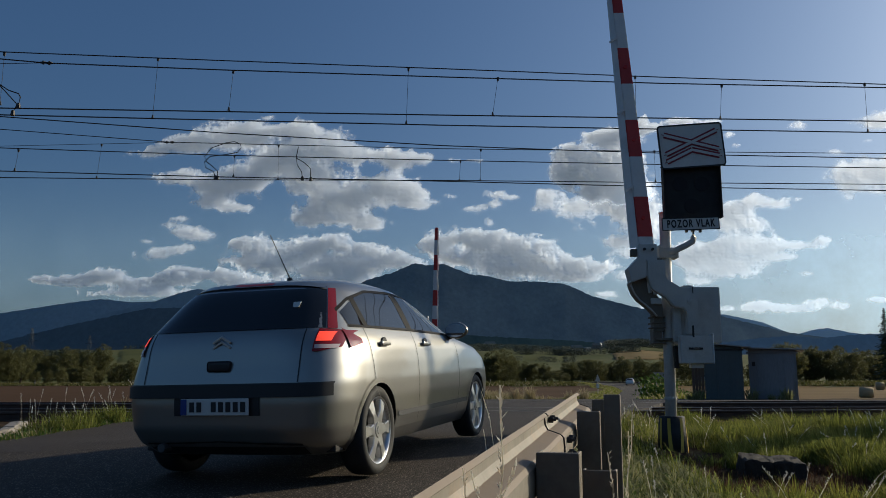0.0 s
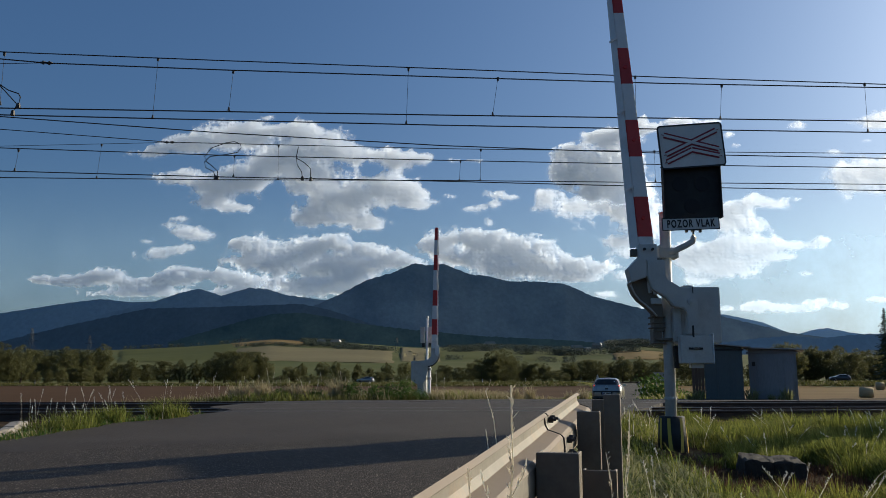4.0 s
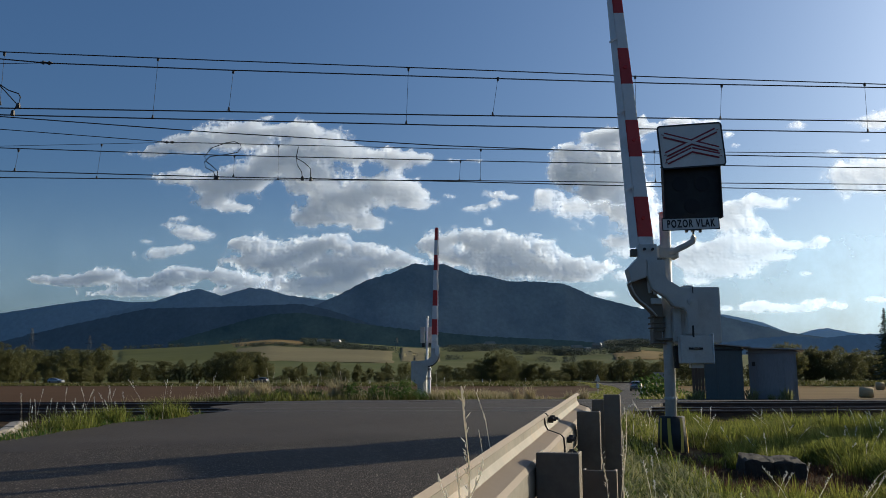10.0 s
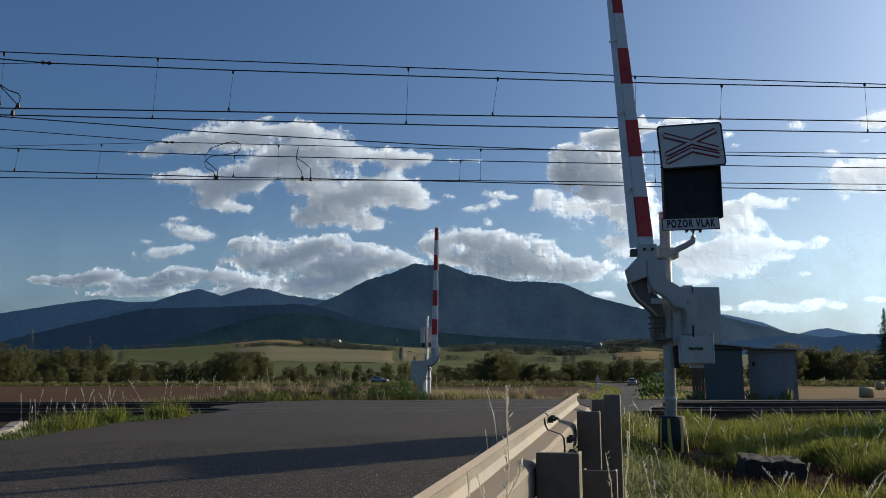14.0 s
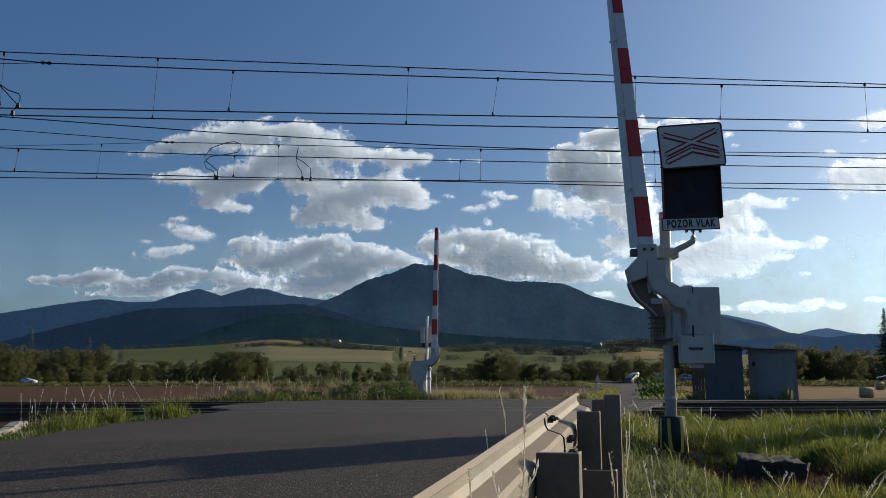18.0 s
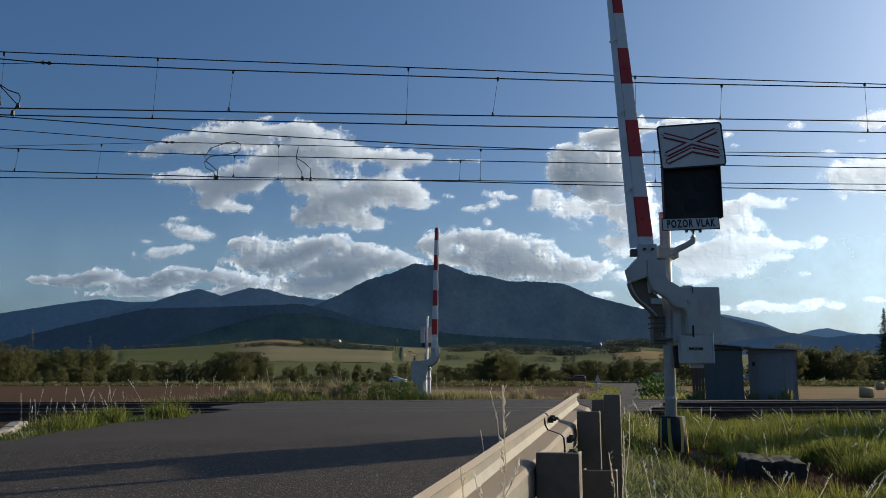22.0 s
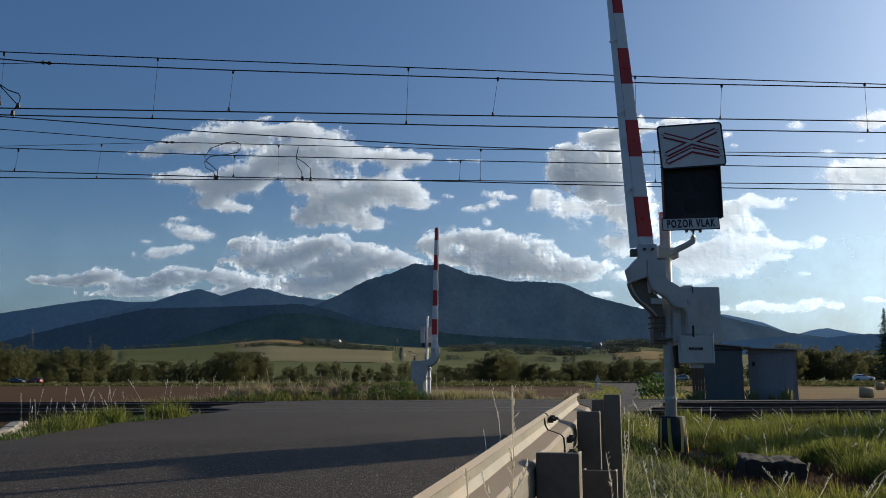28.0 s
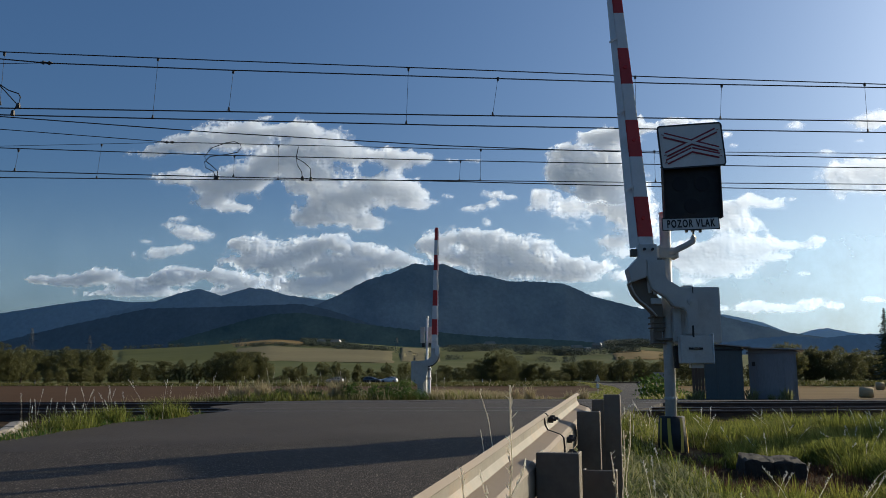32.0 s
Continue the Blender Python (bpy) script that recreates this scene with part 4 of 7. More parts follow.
    part("cover_lip", tube([(-0.505, -0.21, 2.04), (-0.50, -0.21, 1.99), (-0.463, -0.21, 1.895), (-0.402, -0.21, 1.813), (-0.332, -0.21, 1.757), (-0.262, -0.21, 1.692), (-0.202, -0.21, 1.622)], 0.011, 8), "grey_paint", cv, "pale rolled edge", True)
    part("link_rod", join(rod((-0.29, -0.215, 2.04), (-0.275, -0.215, 1.90), 0.022, seg=10), boxm((0.13, 0.04, 0.075), (-0.205, -0.215, 1.80), 0.012), boxm((0.05, 0.05, 0.04), (-0.215, -0.225, 1.90), 0.008)), "grey_paint", cv, "grey link rod of the drive")
    arm = [(-0.325, 2.30), (-0.09, 2.30), (-0.098, 2.09), (-0.06, 2.05), (0.013, 2.005), (0.09, 1.955), (0.20, 1.90), (0.278, 1.87), (0.278, 1.40), (0.135, 1.40), (0.141, 1.62), (0.128, 1.68),
           (0.09, 1.712), (-0.007, 1.727), (-0.05, 1.77), (-0.104, 1.842), (-0.20, 1.90), (-0.272, 1.945), (-0.32, 2.09)]
    ar = part("arm", slab(arm, -0.30, -0.20, 0.012), "grey_paint", base, "cranked grey counterweight arm")
    part("pivot", join(rod((0.195, -0.30, 1.79), (0.195, -0.315, 1.79), 0.045, seg=16), rod((0.195, -0.315, 1.79), (0.195, -0.33, 1.79), 0.022, seg=6)), "grey_paint", ar)
    dr = part("drive_box", boxm((0.50, 0.34, 0.69), (0.35, 0.02, 1.64), 0.02), "grey_paint", base, "grey steel drive housing")
    part("lid", boxm((0.11, 0.20, 0.025), (0.22, -0.02, 1.995), 0.008), "grey_paint", dr)
    part("slot", boxm((0.022, 0.01, 0.14), (0.20, -0.306, 1.43), 0), "black", ar)
    sb = part("control_box", boxm((0.39, 0.12, 0.33), (0.235, -0.25, 1.215), 0.010), "grey_paint", base, "pale grey control box with a handle slot")
    part("handle_slot", boxm((0.17, 0.01, 0.026), (0.22, -0.312, 1.225), 0.003, 1), "black", sb)
    part("handle", join(rod((0.22, -0.312, 1.225), (0.22, -0.335, 1.225), 0.018, seg=10), boxm((0.07, 0.012, 0.02), (0.22, -0.335, 1.225), 0.004, 1)), "post_steel", sb)
    part("outlet", boxm((0.15, 0.1, 0.06), (0.25, -0.2, 1.025), 0.008), "grey_paint", sb)
    part("lower_leg", boxm((0.10, 0.10, 0.42), (0.055, -0.12, 1.52), 0.012), "grey_paint", base)
    part("cable_duct", boxm((0.055, 0.06, 0.27), (0.045, -0.09, 1.13), 0.008), "black", base)
    part("rear_bracket", join(boxm((0.12, 0.18, 0.20), (-0.15, 0.0, 1.56), 0.01), boxm((0.11, 0.16, 0.16), (-0.165, 0.0, 1.37), 0.01), boxm((0.14, 0.2, 0.03), (-0.15, 0, 1.46), 0.004, 1)), "post_steel", base, "dark steel bracket behind the post")
    part("clamp_band", boxm((0.25, 0.22, 0.03), (-0.06, 0, 1.345), 0.006), "post_steel", base)
    for zz in (1.62, 1.545, 1.49, 1.30):
        part("bracket_rib", boxm((0.17, 0.19, 0.018), (-0.155, -0.01, zz), 0.004, 1), "post_steel", base)
    part("box_edge", boxm((0.012, 0.13, 0.36), (0.432, -0.255, 1.225), 0.003, 1), "white_paint", sb, "bright edge of the open box door")
    part("housing_seam", boxm((0.008, 0.01, 0.16), (0.265, -0.155, 1.91)), "black", dr)
    # warning light head with cross sign
    s = thing("warning_signal", pose(2.8, 10.0, -0.36), "black crossing light board with white cross sign and warning plate", "railway signal")
    br = part("arm", tube([(0.0, -0.06, 2.415), (0.06, -0.10, 2.43), (0.22, -0.14, 2.505), (0.295, -0.15, 2.55), (0.31, -0.15, 2.60), (0.305, -0.15, 2.70)], 0.038, 12), "grey_paint", s, "bent grey mounting tube", True)
    part("clamp", join(boxm((0.20, 0.16, 0.13), (0.0, -0.02, 2.42), 0.012), boxm((0.03, 0.2, 0.16), (-0.10, -0.02, 2.43), 0.006), boxm((0.03, 0.2, 0.10), (0.11, -0.02, 2.40), 0.006)), "grey_paint", br)
    part("fixing_bracket", join(boxm((0.21, 0.05, 0.025), (0.305, -0.17, 2.70), 0.006), boxm((0.03, 0.04, 0.05), (0.22, -0.17, 2.685), 0.004), boxm((0.03, 0.04, 0.05), (0.39, -0.17, 2.685), 0.004)), "post_steel", s)
    roll = Matrix.Rotation(radians(-2.2), 4, "Y")
    bd = part("backboard", boxm((0.715, 0.035, 0.66), (0.31, -0.13, 3.175), 0.012, 2), "rubber", s, "matt black light board")
    for x, zz in ((0.31, 3.0), (0.17, 3.28), (0.45, 3.28)):
        bm = rod((x, -0.147, zz), (x, -0.155, zz), 0.095, seg=28)
        ln = part("lamp_lens", bm, "dark_glass", bd, "unlit dark signal lens")
    part("visor", join(boxm((0.74, 0.10, 0.012), (0.31, -0.17, 3.503), 0.004, 1), boxm((0.012, 0.10, 0.66), (-0.047, -0.17, 3.175), 0.004, 1), boxm((0.012, 0.10, 0.66), (0.667, -0.17, 3.175), 0.004, 1)), "rubber", bd, "matt black visor round the light board")
    tp = part("text_plate", boxm((0.71, 0.012, 0.155), (0, 0, 0), 0.004, 1), "sign_white", s, "white plate with black warning text")
    tp.matrix_local = pose(0.262, -0.215, 2.76) @ Matrix.Rotation(radians(-2.0), 4, "Y")
    lettering("POZOR VLAK", 0.115, pose(0, -0.009, 0, 90, 0, 0) @ Matrix.Diagonal((0.70, 1.15, 1, 1)), "black", tp)
    frame_bm = join(boxm((0.71, 0.010, 0.010), (0, -0.004, 0.073)), boxm((0.71, 0.010, 0.010), (0, -0.004, -0.073)), boxm((0.010, 0.010, 0.155), (-0.351, -0.004, 0)), boxm((0.010, 0.010, 0.155), (0.351, -0.004, 0)))
    part("border", frame_bm, "black", tp)
    pn = part("sign_panel", boxm((0.80, 0.012, 0.545), (0, 0, 0), 0.0, 1), "sign_white", s, "pale reflective panel with a red-edged crossing cross")
    pn.matrix_local = pose(0.317, -0.22, 3.757) @ Matrix.Rotation(radians(-4.2), 4, "Y")

    def bar(a, b, w, y, mat, nm):
        a, b = Vector((a[0], 0, a[1])), Vector((b[0], 0, b[1]))
        bm = boxm(((b - a).length + w, 0.006, w), (0, 0, 0))
        bmesh.ops.bevel(bm, geom=[e for e in bm.edges if abs(e.verts[0].co.y - e.verts[1].co.y) > 0.003], offset=w * 0.45, segments=4, affect="EDGES")
        d = b - a
        bmesh.ops.transform(bm, matrix=Matrix.Translation((a + b) / 2 + Vector((0, y, 0))) @ Matrix.Rotation(-math.atan2(d.z, d.x), 4, "Y"), verts=bm.verts)
        return part(nm, bm, mat, pn)
    strokes = [((-0.328, 0.156), (0.333, -0.066)), ((0.325, 0.175), (-0.326, -0.092)), ((-0.326, -0.19), (0.0, -0.055)), ((0.333, -0.152), (0.0, -0.055))]
    for k, (a, b) in enumerate(strokes):
        bar(a, b, 0.074, -0.008 - 0.0006 * k, "sign_red", "cross_edge")
    for k, (a, b) in enumerate(strokes):
        bar(a, b, 0.032, -0.0125 - 0.0006 * k, "sign_white", "cross_arm")
    rim = bmesh.new()
    outer, inner = [], []
    for sx, sz, a0 in ((1, 1, 0), (-1, 1, 90), (-1, -1, 180), (1, -1, 270)):
        for k in range(5):
            a = radians(a0 + 90 * k / 4)
            outer.append((sx * 0.365 + 0.045 * math.cos(a), sz * 0.238 + 0.045 * math.sin(a)))
            inner.append((sx * 0.365 + 0.027 * math.cos(a), sz * 0.238 + 0.027 * math.sin(a)))
    n = len(outer)
    vo = [rim.verts.new((x, -0.011, z)) for x, z in outer]
    vi = [rim.verts.new((x, -0.011, z)) for x, z in inner]
    for k in range(n):
        rim.faces.new((vo[k], vo[(k + 1) % n], vi[(k + 1) % n], vi[k]))
    ext = bmesh.ops.extrude_face_region(rim, geom=rim.faces[:])
    bmesh.ops.translate(rim, vec=(0, 0.022, 0), verts=[v for v in ext["geom"] if isinstance(v, bmesh.types.BMVert)])
    bmesh.ops.recalc_face_normals(rim, faces=rim.faces)
    part("border", rim, "black", pn, "black rounded border")


def build_far_barrier():
    base = thing("crossing_barrier", pose(-0.5, 27.0, -0.12), "raised red and white crossing barrier in weeds beyond the tracks", "barrier", "level crossing barriers")
    # three short posts carry the drive
    for x, y, r, top in ((0.05, -0.02, 0.055, 1.30), (-0.07, 0.12, 0.032, 1.02), (-0.135, 0.16, 0.026, 1.0)):
        p = part("post", rod((x, y, -0.5), (x, y, top), r, seg=14), "white_paint", base, "white tubular post", True)
        for z in (0.92, 0.62):
            part("clamp", rod((x, y, z), (x, y, z + 0.07), r * 1.5, seg=10), "grey_paint", p)
    part("counterweight", slab([(-0.56, 1.22), (-0.14, 1.24), (-0.02, 1.28), (0.02, 1.02), (-0.08, 0.60), (-0.22, 0.42), (-0.42, 0.50), (-0.56, 0.62)], -0.14, 0.16, 0.015), "grey_paint", base, "grey drive and counterweight box")
    part("drive_foot", boxm((0.22, 0.24, 0.5), (-0.24, 0.04, 0.22), 0.015), "grey_paint", base)
    elbow = [(0.10, 1.66), (0.36, 1.66), (0.375, 1.48), (0.355, 1.34), (0.28, 1.20), (0.16, 1.10), (0.0, 1.05), (-0.16, 1.06), (-0.16, 1.22), (0.0, 1.26), (0.09, 1.36)]
    ar = part("arm", slab(elbow, -0.20, -0.10, 0.015), "grey_paint", base, "cranked grey arm of the barrier")
    # highlight on the elbow, put in as a white slab
    part("arm_edge", slab([(0.22, 1.74), (0.375, 1.74), (0.38, 1.48), (0.33, 1.36), (0.25, 1.44)], -0.225, -0.20, 0.01), "white_paint", ar, "highlight on the arm put in as a white strip")
    part("arm_underside", tube([(0.385, -0.15, 1.46), (0.365, -0.15, 1.33), (0.285, -0.15, 1.185), (0.16, -0.15, 1.085), (0.0, -0.15, 1.035)], 0.022, 8), "black", ar, "", True)
    edges = [1.64, 2.09, 2.6, 3.05, 3.57, 4.24, 4.76, 5.27, 5.7]
    for i in range(len(edges) - 1):
        a, b = edges[i], edges[i + 1]
        w = lambda z: 0.185 - (z - 1.64) * 0.022
        xx = lambda z: 0.205 + (z - 1.64) * 0.016
        s = boom_segment(a, b, xx(a), xx(b), w(a), w(b), w(a) * 0.62, w(b) * 0.62)
        bmesh.ops.translate(s, vec=(0, -0.15, 0), verts=s.verts)
        white = i % 2 == 0
        seg = part("boom_segment", s, "white_paint" if white else "red_paint", base, "white boom section" if white else "red boom section")
        e = boom_segment(a, b, xx(a) + w(a) / 2 + 0.022, xx(b) + w(b) / 2 + 0.014, 0.05, 0.032, w(a) * 0.4, w(b) * 0.4)
        bmesh.ops.translate(e, vec=(0, -0.12, 0), verts=e.verts)
        part("side_web", e, "white_paint", seg, "white side web of the boom")
    # the back of the warning light on its own post
    sg = thing("warning_signal", pose(-0.5, 27.0, -0.12), "grey back of a crossing warning light beside the barrier", "railway signal")
    part("post", rod((-0.03, 0.22, -0.5), (-0.035, 0.22, 2.66), 0.042, seg=12), "white_paint", sg, "white tubular post", True)
    part("post_cap", rod((-0.035, 0.22, 2.66), (-0.035, 0.22, 2.74), 0.055, 0.05, 10), "grey_paint", sg)
    part("signal_back", boxm((0.15, 0.10, 0.54), (-0.19, 0.24, 2.10), 0.02), "grey_paint", sg, "grey back of a light housing")
    part("signal_back", boxm((0.15, 0.10, 0.54), (0.075, 0.24, 2.10), 0.02), "grey_paint", sg, "grey back of a light housing")
    part("lamp_hood", boxm((0.10, 0.10, 0.14), (-0.16, 0.22, 1.76), 0.01), "black", sg)
    part("lamp_hood", boxm((0.07, 0.10, 0.12), (0.06, 0.22, 1.77), 0.01), "black", sg)


# ============ guardrail ============
RAIL_A = Vector((-0.60, -0.4, EYE - 0.335))
RAIL_B = Vector((0.863, 5.25, EYE - 0.082))


def rail_pt(y):
    f = (y - RAIL_A.y) / (RAIL_B.y - RAIL_A.y)
    return RAIL_A.lerp(RAIL_B, f)


def build_guardrail():
    d = (RAIL_B - RAIL_A)
    flat = Vector((d.x, d.y, 0)).normalized()
    side = Vector((flat.y, -flat.x, 0))                 # to the grass side
    g = thing("guardrail", Matrix.Identity(4), "dusty galvanised steel guardrail beside the road, seen from behind", "guardrail")
    # profile: offset to the grass side, drop from the top edge
    prof = [(0.006, 0.012), (-0.006, 0.0), (-0.012, 0.006), (-0.008, 0.05), (0.004, 0.074), (0.060, 0.092), (0.074, 0.106), (0.078, 0.150), (0.078, 0.166), (0.074, 0.205), (0.060, 0.222),
            (0.004, 0.240), (-0.008, 0.262), (-0.012, 0.306), (-0.006, 0.312)]
    t = 0.004

    def beam(y0, y1, out, name):
        sec = [(a + out, b) for a, b in prof]
        ring = sec + [(a - t, b + (t if k in (0, len(sec) - 1) else 0)) for k, (a, b) in reversed(list(enumerate(sec)))]
        n = len(ring)
        ys = steps((y0, y1, 0.35))
        verts = []
        for y in ys:
            p = rail_pt(y)
            verts += [tuple(p + side * a - Vector((0, 0, b)) + Vector((0, 0, 0.003 * noise.noise(Vector((y * 2, 0, 0)))))) for a, b in ring]
        faces = [(i * n + k, i * n + (k + 1) % n, (i + 1) * n + (k + 1) % n, (i + 1) * n + k) for i in range(len(ys) - 1) for k in range(n)]
        faces += [tuple(range(n)), tuple(len(ys) * n - 1 - k for k in range(n))]
        ob = mesh_part(name, verts, faces, "galvanised", g, smooth=False)
        return ob
    first = beam(-0.4, 3.98, 0, "rail_beam")
    second = beam(3.72, 5.25, 0.006, "rail_beam")
    # splice bolts
    for y in (3.80, 3.87):
        for drop, out in ((0.036, 0.0), (0.125, 0.084), (0.19, 0.084)):
            p = rail_pt(y) + side * out - Vector((0, 0, drop))
            bm = join(rod(p, p + side * 0.022, 0.014, seg=6), rod(p, p + side * 0.035, 0.007, seg=6))
            part("splice_bolt", bm, "rubber", second, "dark rusty bolt")
    part("splice_edge", tube([rail_pt(3.715) + side * (a + 0.004) - Vector((0, 0, b)) for a, b in prof[1:12]], 0.0035, 6), "rubber", second)
    part("end_edge", tube([rail_pt(5.252) + side * (a + 0.004) - Vector((0, 0, b)) for a, b in prof[1:12]], 0.0045, 6), "rubber", second)
    # posts: pressed steel channels with their open side along the road
    def post(y, out, top, w, depth, nm, lab, cap):
        p = rail_pt(y) + side * out
        foot = ground_z(p.x, p.y) - 0.15
        h = top - foot
        rot = Matrix.Rotation(math.atan2(flat.y, flat.x) - math.pi / 2, 4, "Z")
        bm = join(boxm((w, 0.012, h), (0, 0, 0), 0.005, 2), boxm((0.012, depth, h), (-w / 2 + 0.006, depth / 2, 0), 0.003, 1), boxm((0.012, depth, h), (w / 2 - 0.006, depth / 2, 0), 0.003, 1))
        if cap:
            bm = join(bm, boxm((w - 0.01, depth - 0.004, 0.010), (0, depth / 2 + 0.004, h / 2 - 0.012), 0.002, 1))
        bmesh.ops.transform(bm, matrix=Matrix.Translation((p.x, p.y, foot + h / 2)) @ rot, verts=bm.verts)
        ob = part(nm, bm, "post_steel", g, lab)
        return ob
    post(2.82, 0.155, EYE - 0.243, 0.145, 0.10, "post", "grey steel guardrail post", True)
    post(3.36, 0.255, EYE - 0.355, 0.135, 0.06, "post_stub", "grey steel slab behind the post", False)
    post(4.19, 0.150, EYE - 0.159, 0.115, 0.09, "post", "grey steel guardrail post", True)
    post(4.33, 0.262, EYE - 0.077, 0.085, 0.05, "post_stub", "tall dark grey steel slab", False)
    post(4.95, 0.160, EYE - 0.118, 0.10, 0.08, "post", "grey steel guardrail post", True)
    post(1.2, 0.155, EYE - 0.30, 0.14, 0.10, "post", "grey steel guardrail post", True)


# ============ huts, bales, block ============
def build_huts():
    def hut(x0, x1, y, depth, top_l, top_r, body, label, plank):
        z0 = ground_z((x0 + x1) / 2, y) - 0.1
        h = thing("hut", pose((x0 + x1) / 2, y, z0, 0, 0, -math.degrees(math.atan2((x0 + x1) / 2, y))), label, "hut", "trackside huts")
        w = x1 - x0
        zl, zr = top_l - z0, top_r - z0
        part("wall_shell", slab([(-w / 2, 0), (w / 2, 0), (w / 2, zr), (-w / 2, zl)], 0, depth), body, h, "painted sheet-metal walls")
        a = math.atan2(zr - zl, w)
        rf = boxm((w + 0.38, depth + 0.4, 0.045), (0.08, 0, 0), 0.008, 1, Matrix.Rotation(-a, 4, "Y"))
        bmesh.ops.translate(rf, vec=(0, depth / 2, (zl + zr) / 2 + 0.03), verts=rf.verts)
        r = part("roof", rf, "roof_sheet", h, "thin grey overhanging roof sheet")
        part("fascia", boxm((w + 0.1, 0.02, 0.06), (0, -0.012, min(zl, zr) - 0.06), 0.004, 1), "black" if plank else body, r)
        n = 3 if plank else 4
        for k in range(n + 1):
            part("seam", boxm((0.02, 0.016, min(zl, zr) - 0.1), (-w / 2 + w * k / n * 0.98 + 0.012, -0.006, (min(zl, zr) - 0.1) / 2), 0.003, 1), body, h)
        if plank:
            for k in range(4):
                part("plank", boxm((0.088, 0.03, 1.55 - 0.03 * (k % 2)), (-w / 2 - 0.06 - k * 0.095, 0.05, 0.78), 0.006, 1), "wood_old", h)
        else:
            part("door", boxm((0.62, 0.02, min(zl, zr) * 0.82), (-0.15, -0.014, min(zl, zr) * 0.45), 0.004, 1), body, h)
            part("vent", boxm((0.10, 0.02, 0.14), (-w / 2 + 0.15, -0.016, min(zl, zr) - 0.42), 0.004, 1), "black", h)
        return h
    hut(8.365, 9.535, 26.0, 1.5, 1.62, 1.50, "hut_teal", "dark teal sheet-metal hut with rusty planks by the tracks", True)
    hut(9.885, 11.315, 26.2, 1.6, 1.48, 1.42, "hut_blue", "slate-blue sheet-metal hut with thin flat roof", False)


def build_bales():
    for x, y, r, turn in ((40.35, 78, 0.50, -28), (72.2, 135, 0.66, -20)):
        bm = bmesh.new()
        bmesh.ops.create_cone(bm, cap_ends=True, segments=40, radius1=r, radius2=r, depth=1.25)
        bmesh.ops.bevel(bm, geom=[e for e in bm.edges if len(e.link_faces) == 2 and abs(e.link_faces[0].normal.z - e.link_faces[1].normal.z) > 0.5], offset=0.08, segments=3, affect="EDGES")
        bmesh.ops.rotate(bm, cent=(0, 0, 0), matrix=Matrix.Rotation(radians(90), 3, "Y"), verts=bm.verts)
        for v in bm.verts:
            v.co += v.co.normalized() * 0.03 * noise.noise(v.co * 3)
        ob = part("hay_bale", bm, "straw", None, smooth=True)
        ob.matrix_world = pose(x, y, ground_z(x, y) + r - 0.03, 0, 0, turn)
        tagged(ob, "round pale straw bale on the stubble field", "hay bale", "hay bales")


def build_block():
    h = thing("concrete_block", pose(3.17, 8.1, -0.485, 0, 0, -14), "dark weathered cracked concrete block half buried in the grass", "concrete block")
    for k, (x, w) in enumerate(((-0.135, 0.26), (0.145, 0.29))):
        bm = boxm((w, 0.80, 0.46), (x, 0.02 * k, 0.0), 0.03, 2, Matrix.Rotation(radians(4 - 6 * k), 4, "Y"))
        bmesh.ops.subdivide_edges(bm, edges=bm.edges[:], cuts=4, use_grid_fill=True)
        for v in bm.verts:
            c = v.co
            v.co += Vector((noise.noise(c * 5), noise.noise(c * 5 + Vector((9, 0, 0))), noise.noise(c * 6 + Vector((0, 9, 0))))) * 0.028 + Vector((noise.noise(c * 17), noise.noise(c * 19), noise.noise(c * 15))) * 0.016
        part("slab", bm, "dark_concrete", h)


def build_kerbs():
    """Old concrete kerb stones at the road's left edge."""
    first = None
    for k, (x, y, turn, sink) in enumerate(((-5.02, 8.95, 22, 0.0), (-5.34, 9.72, 22, 0.02), (-5.67, 10.5, 22, 0.0), (-5.98, 11.28, 22, 0.03), (-6.30, 12.06, 22, 0.01), (-6.60, 12.84, 21, 0.02))):
        bm = boxm((0.16, 0.80, 0.24), (0, 0, 0), 0.025, 2)
        bmesh.ops.subdivide_edges(bm, edges=[e for e in bm.edges if e.calc_length() > 0.3], cuts=3)
        for v in bm.verts:
            v.co += Vector((noise.noise(v.co * 6 + Vector((k, 0, 0))), 0, noise.noise(v.co * 7 + Vector((0, k, 0))))) * 0.014
        ob = part("kerb_stone", bm, "concrete")
        ob.matrix_world = pose(x, y, -0.25 - sink, 2 * math.sin(k * 2.1), 3 * math.cos(k), turn)
        tagged(ob, "weathered pale concrete kerb stone among weeds", "kerb stone", "kerb stones at the road's edge")


